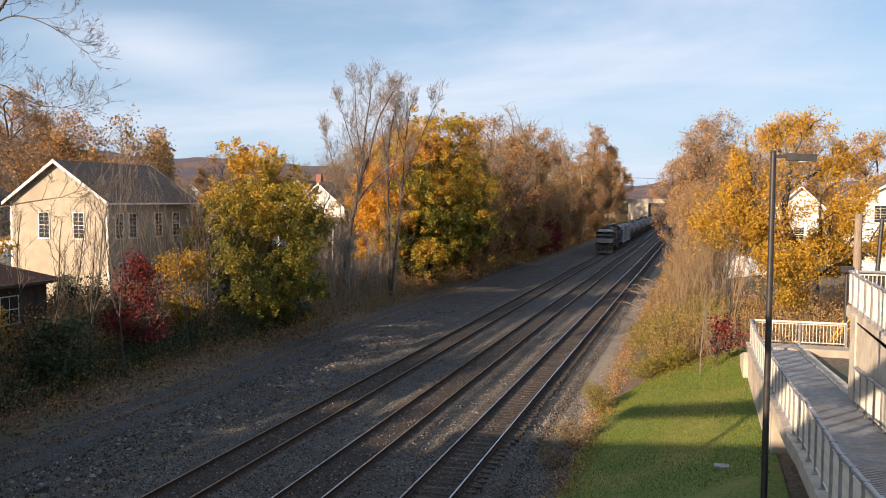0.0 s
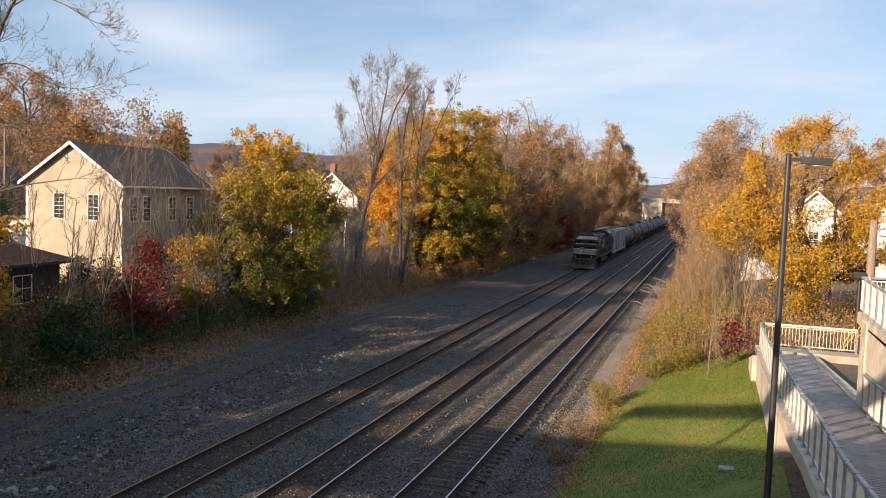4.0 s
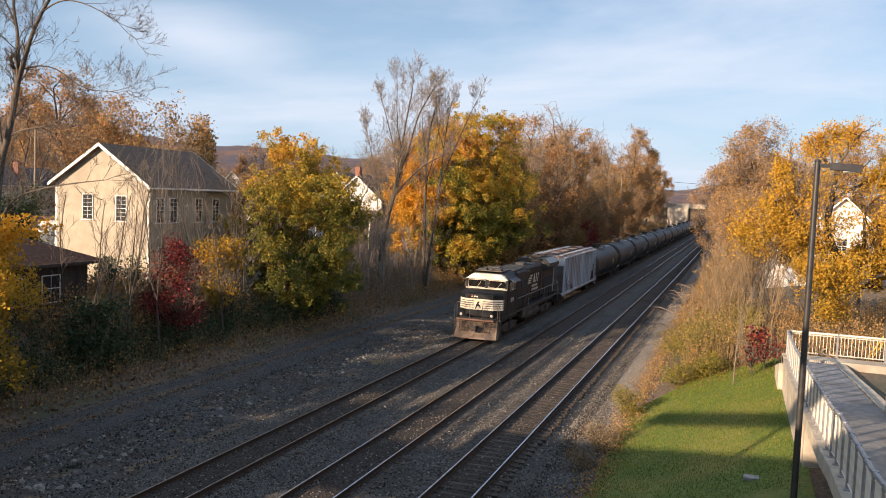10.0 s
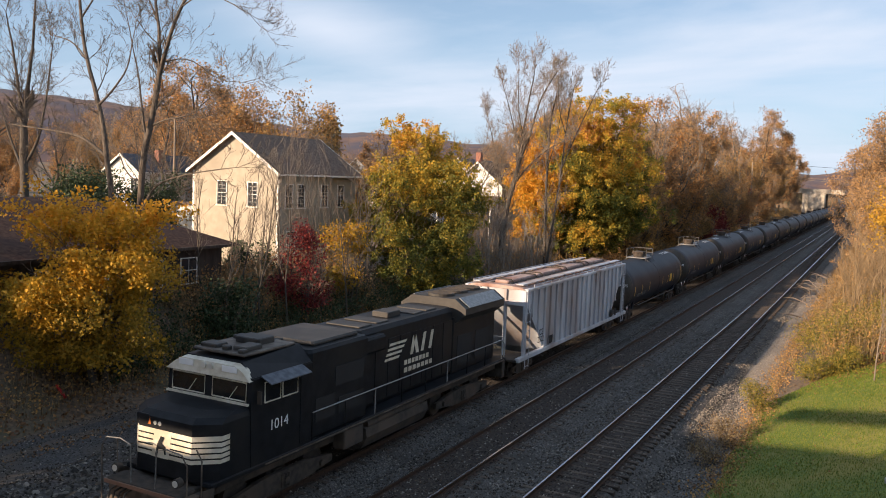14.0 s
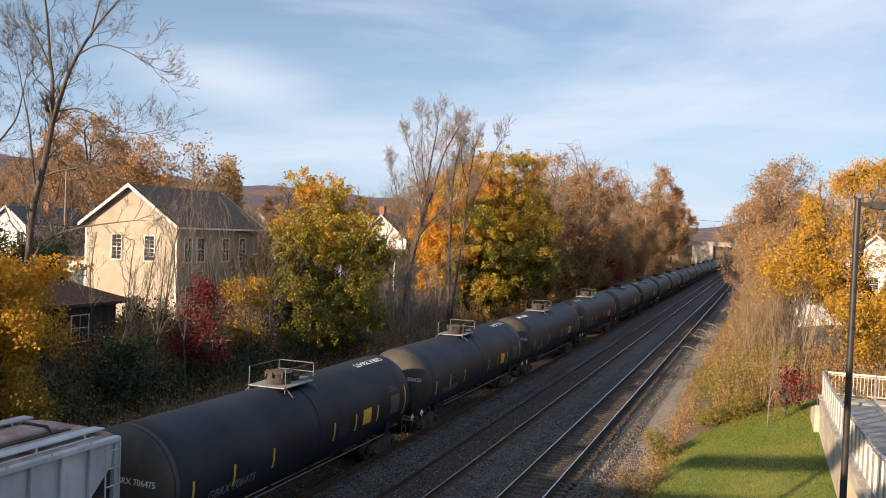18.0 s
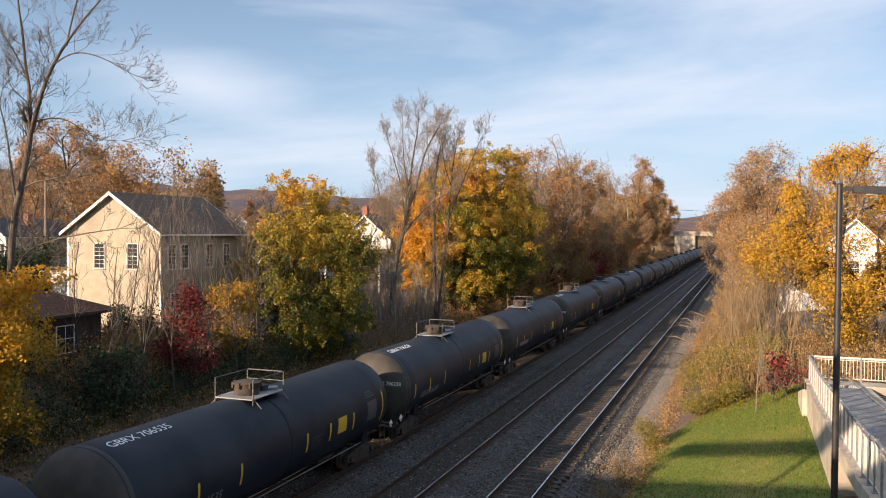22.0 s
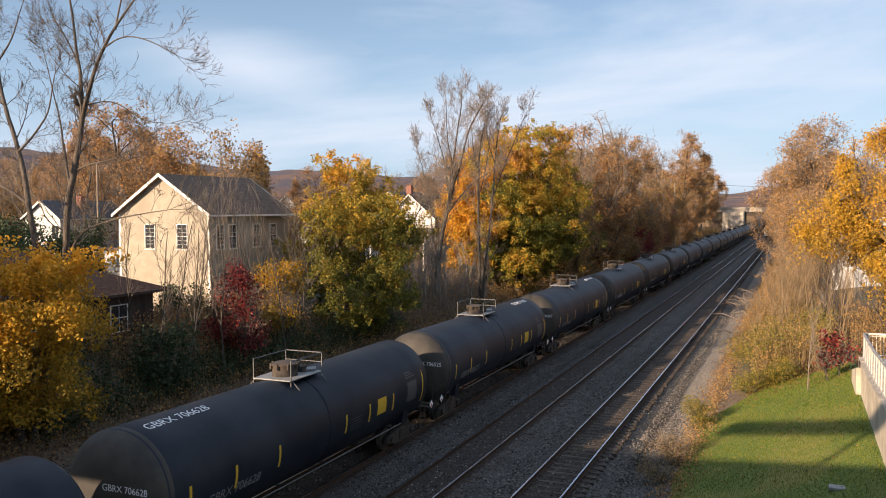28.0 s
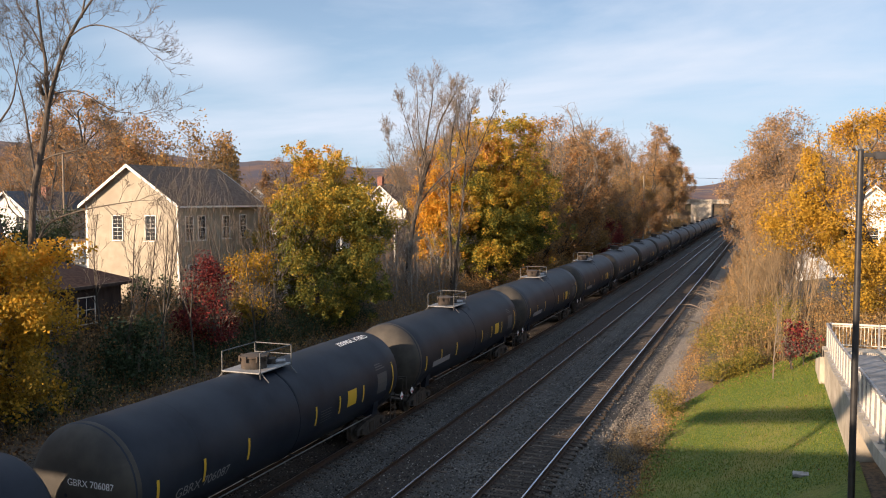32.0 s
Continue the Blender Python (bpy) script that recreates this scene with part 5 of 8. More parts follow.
# ---- trees and shrubs ----
def branches(rng, height, r0, levels=4, spread=0.55, first=0.25, kids=(7, 5, 4, 3), up=0.25, lean=(0, 0), forks=1, curl=0.16, shrink=(0.42, 0.55, 0.55, 0.55)):
    """Grows a skeleton: segments (p, q, radius, radius, level) and the twig ends."""
    segs, tips = [], []

    def grow(p, d, length, r, lv):
        n = (7, 5, 4, 3, 2)[min(lv, 4)]
        pts = [p]
        for i in range(n):
            cu = curl * (0.5 if lv == 0 else 1.0)
            d = (d + Vector((rng.gauss(0, cu), rng.gauss(0, cu), rng.gauss(0, cu * 0.6) + up * (0.25 if lv else 0.6) * 0.4))).normalized()
            p = p + d * (length / n)
            pts.append(p)
        for i in range(n):
            a = r * (1 - 0.75 * i / n)
            b = r * (1 - 0.75 * (i + 1) / n)
            segs.append((pts[i], pts[i + 1], a, b, lv))
        if lv >= levels:
            tips.append(pts[-1])
            return
        k = kids[min(lv, len(kids) - 1)]
        for j in range(k):
            t = (first if lv == 0 else 0.2) + (1 - (first if lv == 0 else 0.2)) * (j + rng.random()) / k
            f = min(n - 1e-3, t * n)
            i = int(f)
            q = pts[i].lerp(pts[i + 1], f - i)
            dd = (pts[i + 1] - pts[i]).normalized()
            side = dd.cross(Vector((rng.gauss(0, 1), rng.gauss(0, 1), rng.gauss(0, 1)))).normalized()
            ang = spread * rng.uniform(0.7, 1.35)
            nd = (dd * math.cos(ang) + side * math.sin(ang)).normalized()
            nd = (nd + Vector((0, 0, up * 0.6))).normalized()
            rr = r * (1 - 0.75 * t) * (rng.uniform(0.40, 0.62) if lv else rng.uniform(0.36, 0.6))
            grow(q, nd, length * shrink[min(lv, 3)] * rng.uniform(0.65, 1.1) * (1.05 - 0.45 * t if lv == 0 else 1), max(rr, 0.006), lv + 1)
        tips.append(pts[-1])

    for k in range(forks):
        a = rng.uniform(0, 6.28)
        d = Vector((lean[0] + (0.16 * math.cos(a) if forks > 1 else 0), lean[1] + (0.16 * math.sin(a) if forks > 1 else 0), 1)).normalized()
        grow(Vector((0.25 * math.cos(a) * (forks > 1), 0.25 * math.sin(a) * (forks > 1), -0.25)), d, height * rng.uniform(0.85, 1.0), r0, 0)
    return segs, tips


def vase(rng, height, r0, depth=8, trunk=0.32, ang=0.42, lean=(0, 0), keep=0.82, up=0.10, three=0.3, bushy=3, low=0):
    """A broad crown: the trunk forks again and again; fine twigs at the ends."""
    segs, tips = [], []
    l0 = height * (1 - trunk) * (1 - keep) / (1 - keep ** depth) * 1.12

    def run(p, d, length, ra, rb, lv, n, curl):
        pts = [p]
        for i in range(n):
            d = (d + Vector((rng.gauss(0, curl), rng.gauss(0, curl), rng.gauss(0, curl * 0.5) + up * 0.4))).normalized()
            p = p + d * (length / n)
            pts.append(p)
            segs.append((pts[i], p, ra + (rb - ra) * i / n, ra + (rb - ra) * (i + 1) / n, lv))
        return p, d

    def twig(p, q, e, length, r, m):
        for _ in range(m):
            side = (e * 0.5 + Vector((rng.gauss(0, 0.75), rng.gauss(0, 0.75), rng.gauss(0.1, 0.45)))).normalized()
            o = p.lerp(q, rng.uniform(0.1, 0.95))
            l_ = length * rng.uniform(0.35, 0.95)
            s, f_ = run(o, side, l_, max(0.006, r * 0.3), 0.004, 4, 3, 0.16)
            for _ in range(3):
                run(o.lerp(s, rng.uniform(0.25, 1)), (f_ + Vector((rng.gauss(0, 0.6), rng.gauss(0, 0.6), rng.gauss(0.05, 0.4)))).normalized(), l_ * rng.uniform(0.25, 0.6), 0.006, 0.003, 4, 2, 0.12)

    def split(p, d, length, r, k):
        if k >= depth or (k > depth - 3 and rng.random() < 0.25):
            tips.append(p)
            for _ in range(2):
                q = (d + Vector((rng.gauss(0, 0.35), rng.gauss(0, 0.35), rng.gauss(0, 0.3) + 0.1))).normalized()
                run(p, q, length * rng.uniform(0.5, 1.4), r * 0.7, r * 0.3, 4, 2, 0.12)
            return
        n = 3 if rng.random() < three else 2
        a0 = rng.uniform(0, 6.28)
        u = d.cross(Vector((0.3, 0.1, 1)) if abs(d.z) < 0.95 else Vector((1, 0, 0))).normalized()
        w_ = d.cross(u)
        for j in range(n):
            a = a0 + 6.283 * j / n + rng.gauss(0, 0.3)
            g = ang * rng.uniform(0.7, 1.5) if j else ang * rng.uniform(0.15, 0.6)
            nd = (d * math.cos(g) + (u * math.cos(a) + w_ * math.sin(a)) * math.sin(g) + Vector((0, 0, up * rng.uniform(0.2, 1.3)))).normalized()
            rr = r * (0.84 if j == 0 else rng.uniform(0.45, 0.66))
            ln = length * (rng.uniform(0.85, 1.2) if j == 0 else rng.uniform(0.55, 1.1))
            q, e = run(p, nd, ln, rr, rr * 0.88, min(4, 1 + k // 2), 4 if k < 4 else 2, 0.16)
            if k > 0:
                twig(p, q, e, length, rr, bushy)
            split(q, e, ln * keep * 1.02, rr * 0.88, k + 1 + (j > 0 and rng.random() < 0.3))

    p, d = run(Vector((0, 0, -0.25)), Vector((lean[0], lean[1], 1)).normalized(), height * trunk, r0 * 1.15, r0 * 0.85, 0, 5, 0.06)
    stem = list(segs)
    split(p, d, l0, r0 * 0.85, 0)
    for j in range(low):
        p0, p1, ra, rb, lv = stem[2 + (j * 3 // max(1, low)) % 3]
        a = 2.4 * j + rng.uniform(-0.5, 0.5)
        nd = Vector((math.cos(a), 0.6 * math.sin(a), rng.uniform(0.25, 0.9))).normalized()
        split(p0.lerp(p1, rng.random()), nd, l0 * rng.uniform(0.6, 0.95), r0 * rng.uniform(0.4, 0.55), 2)
    return segs, tips


def vase_tree(name, label, x, y, seed, height, r0, depth=8, trunk=0.32, ang=0.42, lean=(0, 0), thin=0.008, mat=None, group="", some=None, up=0.10, three=0.3, keep=0.82, bushy=3, low=0):
    rng = random.Random(seed)
    t = thing(name, label, "tree", group, at=pose(x, y, ground_z(x, y)))
    segs, tips = vase(rng, height, r0, depth, trunk, ang, lean, keep, up, three, bushy, low)
    part("trunk", limb_mesh("trunk", segs, (0,), mat or BARK), mat or BARK, t, "bare trunk")
    tagged(part("branchwork", limb_mesh("branchwork", segs, (1, 2), mat or BARK), mat or BARK, t, "bare limbs"), kind="stuff")
    tagged(part("bare_crown", limb_mesh("bare_crown", segs, (3, 4), mat if mat is BARK_MID else TWIG, thin), TWIG, t, "leafless twigs"), kind="stuff")
    if some:
        n, leaf, lm = some
        rng.shuffle(tips)
        part("crown", leaves_mesh("crown", rng, tips[:n], 5, 0.3, leaf, lm), lm, t, "a few last leaves")
    return t


def limb_mesh(name, segs, keep, mats, thin=0.0):
    """Tapered limbs; segments that follow one another share their rings."""
    v, f = [], []
    last, ring, sides = None, 0, 0
    for p, q, a, b, lv in segs:
        if lv not in keep:
            last = None
            continue
        a, b = max(a, thin), max(b, thin * 0.7)
        n = 10 if lv == 0 else 6 if lv == 1 else 3
        d = (q - p).normalized()
        u = d.cross(Vector((0.02, 1, 0.01)) if abs(d.y) < 0.9 else Vector((1, 0, 0))).normalized()
        w_ = d.cross(u)
        turn = [(math.cos(2 * math.pi * k / n), math.sin(2 * math.pi * k / n)) for k in range(n)]
        if last is None or sides != n or (last - p).length > 1e-6:
            ring = len(v)
            v += [tuple(p - d * (a * 0.3) + a * (c * u + s_ * w_)) for c, s_ in turn]
        o = len(v)
        v += [tuple(q + b * (c * u + s_ * w_)) for c, s_ in turn]
        f += [(ring + k, ring + (k + 1) % n, o + (k + 1) % n, o + k) for k in range(n)]
        last, ring, sides = q, o, n
    return raw(name, v, f, mats, True)


def leaves_mesh(name, rng, centres, per, spread, size, mat, flat=1.0):
    """Small bent leaves round each centre."""
    g = np.random.default_rng(rng.randrange(1 << 30))
    c = np.repeat(np.array([tuple(p) for p in centres]), per, axis=0)
    n = len(c)
    c = c + np.clip(g.normal(0, 1, (n, 3)), -1.6, 1.6) * np.array([spread, spread, spread * flat])
    d = g.normal(0, 1, (n, 3))
    d /= np.linalg.norm(d, axis=1)[:, None]
    e = np.cross(d, g.normal(0, 1, (n, 3)))
    e /= np.linalg.norm(e, axis=1)[:, None] + 1e-9
    s = (size * g.uniform(0.6, 1.35, n))[:, None]
    nrm = np.cross(d, e)
    v = np.empty((n, 4, 3))
    v[:, 0] = c - d * s * 0.55
    v[:, 1] = c + e * s * 0.42 + nrm * s * 0.12
    v[:, 2] = c + d * s * 0.6
    v[:, 3] = c - e * s * 0.42 + nrm * s * 0.12
    f = np.arange(4 * n).reshape(n, 4)
    me = bpy.data.meshes.new(name)
    me.from_pydata(v.reshape(-1, 3).tolist(), [], f.tolist())
    me.materials.append(mat)
    return me


def crown_points(rng, n, rx, ry, z0, z1, lobes=7, bias=0.5, belly=0.42):
    """Clump centres in an uneven crown: an egg pushed in and out by lobes, its clumps gathered on leafy boughs with gaps between."""
    out = []
    dirs = [Vector((rng.gauss(0, 1), rng.gauss(0, 1), rng.gauss(0, 0.8))).normalized() for _ in range(lobes)]
    zc = z0 + (z1 - z0) * belly
    per = 16 if n > 500 else 8 if n > 120 else 3
    rb = 0.21 * (rx * ry * (z1 - z0) * 0.5) ** (1 / 3)
    while len(out) < n:
        d = Vector((rng.gauss(0, 1), rng.gauss(0, 1), rng.gauss(0, 1))).normalized()
        k = 0.80 + 0.24 * max(max(0, d.dot(q)) ** 6 for q in dirs) + 0.12 * noise.noise(d * 3 + Vector((n, 0, 0)))
        r = k * rng.random() ** (1 / (2.6 + 2 * bias))
        c = Vector((d.x * r * rx, d.y * r * ry, zc + d.z * r * ((z1 - zc) if d.z > 0 else (zc - z0))))
        w_ = rng.uniform(0.7, 1.3) * rb
        for _ in range(per):
            out.append(c + Vector((rng.gauss(0, 0.62) * w_, rng.gauss(0, 0.62) * w_, rng.gauss(0, 0.36) * w_)))
    return out[:n]


def leafy_tree(name, label, x, y, rng_seed, height, r0, crown, clumps, per, leaf, mat, spread=0.42, z=None, group="", forks=1, twigs=True, lean=(0, 0), category="tree"):
    rng = random.Random(rng_seed)
    t = thing(name, label, category, group, at=pose(x, y, ground_z(x, y) if z is None else z))
    segs, tips = branches(rng, height * 0.74, r0, 3, 0.6, 0.22, (9, 5, 4), 0.3, lean, forks, shrink=(0.55, 0.6, 0.55, 0.5))
    part("trunk", limb_mesh("trunk", segs, (0,), BARK), BARK, t, "grey-brown trunk")
    tagged(part("branchwork", limb_mesh("branchwork", segs, (1, 2), BARK), BARK, t, "grey-brown limbs"), kind="stuff")
    if twigs:
        tagged(part("bare_crown", limb_mesh("bare_crown", segs, (3,), TWIG, 0.010), TWIG, t), kind="stuff")
    pts = crown_points(rng, clumps, *crown)
    part("crown", leaves_mesh("crown", rng, pts, per, spread, leaf, mat), mat, t)
    return t


def bare_tree(name, label, x, y, rng_seed, height, r0, levels=4, spread=0.5, forks=1, first=0.3, kids=(9, 7, 6, 4), lean=(0, 0), up=0.3, some=None, z=None, group="", thin=0.009, shrink=(0.40, 0.55, 0.55, 0.5), mat=None, curl=0.13):
    rng = random.Random(rng_seed)
    t = thing(name, label, "tree", group, at=pose(x, y, ground_z(x, y) if z is None else z))
    segs, tips = branches(rng, height * 0.88, r0, levels, spread, first, kids, up, lean, forks, curl, shrink)
    part("trunk", limb_mesh("trunk", segs, (0,), mat or BARK), mat or BARK, t, "bare trunk")
    tagged(part("branchwork", limb_mesh("branchwork", segs, (1,), mat or BARK), mat or BARK, t, "bare limbs"), kind="stuff")
    tagged(part("bare_crown", limb_mesh("bare_crown", segs, (2, 3, 4, 5), TWIG_DARK if mat is BARK_DARK else mat or TWIG, thin), TWIG, t, "leafless twigs"), kind="stuff")
    if some:
        n, leaf, lm = some
        rng.shuffle(tips)
        part("crown", leaves_mesh("crown", rng, tips[:n], 4, 0.25, leaf, lm), lm, t, "a few last leaves")
    return t


def guided_tree(name, label, x, y, seed, limbs, mat, twig_mat, child=1.1, reach=2.6, levels=3, thin=0.007, kids=(5, 4, 3), up=0.12, first=0.25, stout=1.0, lean=(0.5, 1.1), bend=0.14):
    """A bare tree whose main limbs follow given lines (x, y, z from its foot, thick and thin end); side branches and twigs grow on them."""
    rng = random.Random(seed)
    t = thing(name, label, "tree", at=pose(x, y, ground_z(x, y)))
    main, fine = [], []

    def grow(p, d, length, r, lv):
        n = (5, 4, 3, 2)[min(lv, 3)]
        pts = [p]
        for i in range(n):
            d = (d + Vector((rng.gauss(0, bend), rng.gauss(0, bend), rng.gauss(0, bend * 0.8) + up * (0.4 + i * 0.5)))).normalized()
            p = p + d * (length / n)
            pts.append(p)
            fine.append((pts[i], p, r * (1 - 0.7 * i / n), r * (1 - 0.7 * (i + 1) / n), 2 + lv))
        if lv >= levels:
            return
        k = kids[min(lv, len(kids) - 1)]
        for j in range(k):
            f = min(n - 1e-3, (0.25 + 0.75 * (j + rng.random()) / k) * n)
            i = int(f)
            dd = (pts[i + 1] - pts[i]).normalized()
            side = dd.cross(Vector((rng.gauss(0, 1), rng.gauss(0, 1), rng.gauss(0, 1)))).normalized()
            ang = rng.uniform(0.4, 0.95)
            grow(pts[i].lerp(pts[i + 1], f - i), (dd * math.cos(ang) + side * math.sin(ang)).normalized(), length * rng.uniform(0.35, 0.62), max(r * rng.uniform(0.4, 0.6), 0.005), lv + 1)

    for k, (line, ra, rb) in enumerate(limbs):
        ra, rb = ra * stout, rb * stout
        P = [Vector(p) for p in line]
        # round the given line off and let it waver a little
        for _ in range(2):
            P = [P[0]] + [q for a, b in zip(P, P[1:]) for q in (a.lerp(b, 0.25), a.lerp(b, 0.75))] + [P[-1]]
        P = [p + 0.05 * Vector((noise.noise(p * 0.9 + Vector((seed, k, 0))), noise.noise(p * 0.9 + Vector((0, k, seed))), 0)) for p in P]
        n = len(P) - 1
        for i in range(n):
            main.append((P[i], P[i + 1], ra + (rb - ra) * i / n, ra + (rb - ra) * (i + 1) / n, 0 if k == 0 else 1))
        length = sum((b - a).length for a, b in zip(P, P[1:]))
        f0 = first if k == 0 else 0.15
        m = int(length * (1 - f0) * child)
        for j in range(m):
            u = f0 + (1 - f0) * (j + rng.random()) / max(1, m)
            i = min(n - 1, int(u * n))
            dd = (P[i + 1] - P[i]).normalized()
            side = dd.cross(Vector((rng.gauss(0, 1), rng.gauss(0, 1), rng.gauss(0, 1)))).normalized()
            ang = rng.uniform(*lean)
            r = (ra + (rb - ra) * u) * rng.uniform(0.25, 0.45)
            grow(P[i], (dd * math.cos(ang) + side * math.sin(ang)).normalized(), reach * rng.uniform(0.45, 1.15) * (1.1 - 0.45 * u), min(0.06, max(0.012, r)), 0)
        for _ in range(3):
            dd = (P[-1] - P[-2]).normalized()
            grow(P[-1], (dd + Vector((rng.gauss(0, 0.35), rng.gauss(0, 0.35), rng.gauss(0.05, 0.2)))).normalized(), reach * rng.uniform(0.5, 0.9), max(0.012, rb), 0)
    part("trunk", limb_mesh("trunk", main, (0,), mat), mat, t, "bare furrowed trunk")
    tagged(part("branchwork", limb_mesh("branchwork", main, (1,), mat), mat, t, "bare main limbs"), kind="stuff")
    tagged(part("bare_crown", limb_mesh("bare_crown", fine, (2, 3, 4, 5), twig_mat, thin), twig_mat, t, "leafless branches and twigs"), kind="stuff")
    return t


def mixed_tree(name, label, x, y, seed, height, r0, leaves, depth=6, trunk=0.25, ang=0.45, bushy=2, low=0, bark=None, twig_mat=None, up=0.10, thin=0.012, group="", keep=0.82, three=0.3, dome=0.36, base=0.05):
    """A forking tree with part of its leaves left, in clumps on the outer twigs; leaves: clumps, leaves to a clump, spread, size, material."""
    rng = random.Random(seed)
    t = thing(name, label, "tree", group, at=pose(x, y, ground_z(x, y)))
    segs, tips = vase(rng, height, r0, depth, trunk, ang, (0, 0), keep, up, three, bushy, low)
    bark, twig_mat = bark or BARK, twig_mat or TWIG
    # the branches bend into a rounded, uneven crown
    zc, zr = height * (0.5 + base / 2), height * (0.5 - base / 2)

    def pressed(q):
        k = math.sqrt((q.x ** 2 + q.y ** 2) / (dome * height) ** 2 + ((q.z - zc) / zr) ** 2)
        lim = 0.95 + 0.22 * noise.noise(q * (5.0 / height) + Vector((seed, 0, 0)))
        a = 0.62 * lim
        if k <= a:
            return q
        f = (a + (lim - a) * (1 - math.exp(-(k - a) / (lim - a)))) / k
        return Vector((q.x * f, q.y * f, zc + (q.z - zc) * f))
    segs = [(pressed(p), pressed(q), a, b, lv) if lv else (p, q, a, b, lv) for p, q, a, b, lv in segs]
    part("trunk", limb_mesh("trunk", segs, (0,), bark), bark, t, "dark trunk")
    tagged(part("branchwork", limb_mesh("branchwork", segs, (1, 2), bark), bark, t, "open limbs"), kind="stuff")
    tagged(part("bare_crown", limb_mesh("bare_crown", segs, (3, 4), twig_mat, thin), twig_mat, t, "fine twigs"), kind="stuff")
    n, per, spread, size, lm = leaves
    ends = [q for p, q, a, b, lv in segs if lv >= 3 and q.z > height * 0.12]
    rng.shuffle(ends)
    part("crown", leaves_mesh("crown", rng, ends[:n], per, spread, size, lm), lm, t, "last leaves in clumps")
    return t


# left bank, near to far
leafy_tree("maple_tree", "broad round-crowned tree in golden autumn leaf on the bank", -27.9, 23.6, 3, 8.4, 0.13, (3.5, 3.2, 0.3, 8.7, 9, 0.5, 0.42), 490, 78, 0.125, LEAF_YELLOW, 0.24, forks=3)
guided_tree("walnut_tree", "tall bare tree with a furrowed trunk forking into spreading limbs", -29.9, 27.3, 8, [
    ([(0, 0, -0.3), (0.1, 0, 4.2), (0.3, 0, 6.2), (0.5, 0, 8.2), (1.0, 0, 9.9), (1.4, 0, 11.8)], 0.29, 0.19),
    ([(1.4, 0, 11.7), (1.2, 0.2, 13.3), (0.8, 0.4, 14.6), (0.5, 0.4, 16.2), (0.3, 0.3, 18.5), (0.0, 0.1, 20.5)], 0.16, 0.03),
    ([(1.4, 0, 11.7), (2.2, -0.2, 13.4), (3.0, -0.4, 14.6), (3.7, -0.3, 15.5), (4.5, 0, 16.6), (5.4, 0.3, 17.7)], 0.17, 0.03),
    ([(3.0, -0.4, 14.5), (4.3, -0.7, 14.9), (5.6, -0.8, 14.7), (6.9, -0.6, 14.0)], 0.07, 0.015),
    ([(1.5, 0, 12.3), (2.7, 0.5, 12.6), (4.0, 0.8, 11.6), (5.4, 0.9, 11.5)], 0.06, 0.012),
    ([(3.6, -0.3, 15.3), (3.6, 0.2, 17.0), (3.9, 0.4, 18.6)], 0.08, 0.02),
    ([(0.7, 0, 8.7), (0.1, 0.3, 10.2), (-0.2, 0.4, 11.4), (-0.6, 0.4, 12.9), (-0.9, 0.2, 14.6)], 0.11, 0.02),
    ([(0.9, 0.3, 14.2), (-0.2, 0.8, 15.4), (-1.2, 1.0, 16.4), (-1.8, 1.0, 18.0)], 0.08, 0.015),
    ([(1.0, 0, 9.6), (2.2, -0.5, 9.8), (3.3, -0.6, 9.9), (4.3, -0.6, 10.2)], 0.08, 0.02),
    ([(0.3, 0, 5.2), (0.9, -0.3, 6.2), (1.9, -0.5, 7.1), (4.0, -0.6, 7.6), (6.4, -0.5, 7.9)], 0.12, 0.02),
    ([(0.4, 0, 7.2), (-0.4, 0.5, 8.0), (-0.9, 0.8, 9.3)], 0.06, 0.015)], BARK_MID, TWIG_WARM, 1.9, 2.0, stout=0.6, first=0.8)
guided_tree("walnut_tree", "tall bare leaning tree with long low limbs", -29.0, 25.4, 9, [
    ([(0, 0, -0.3), (-0.1, 0, 3.6), (-0.2, 0, 6.7), (-0.6, 0, 9.3), (-1.1, 0, 11.1), (-2.0, 0.1, 13.0), (-2.5, 0.2, 15.2), (-2.8, 0.2, 17.2), (-3.2, 0.2, 19.0)], 0.23, 0.035),
    ([(-1.0, 0, 10.9), (-0.3, 0.3, 11.7), (0.3, 0.4, 12.5), (0.6, 0.4, 14.0)], 0.085, 0.02),
    ([(-0.6, 0, 8.7), (-1.4, -0.3, 9.4), (-2.4, -0.5, 9.65), (-4.2, -0.5, 9.8), (-6.3, -0.4, 10.0)], 0.12, 0.025),
    ([(-2.0, 0.1, 12.9), (-3.2, 0.4, 13.7), (-4.5, 0.6, 14.0)], 0.075, 0.015),
    ([(-2.4, 0.2, 14.6), (-1.7, 0.5, 15.8), (-1.3, 0.6, 17.2)], 0.07, 0.015)], BARK_MID, TWIG_WARM, 1.6, 2.1, stout=0.72, first=0.45)
# trees out of view by the footbridge's end, added to shade tracks and road
leafy_tree("maple_tree", "unseen rounded golden tree added to shade the near track", -28.2, 6.6, 2, 8.6, 0.14, (3.6, 3.4, 0.4, 9.0, 7, 0.5, 0.5), 320, 46, 0.17, LEAF_YELLOW, 0.32, forks=2)
leafy_tree("maple_tree", "unseen tall golden tree added to shade the stony track side", -40.2, 6.4, 6, 13.0, 0.2, (4.6, 4.4, 2.4, 13.2, 7, 0.5, 0.5), 420, 40, 0.17, LEAF_YELLOW, 0.34, forks=2)
leafy_tree("maple_tree", "unseen golden tree added to shade the first two tracks", -27.4, 12.6, 4, 8.0, 0.14, (3.1, 3.1, 0.4, 8.3, 7, 0.5, 0.45), 290, 40, 0.17, LEAF_YELLOW, 0.32, forks=2)
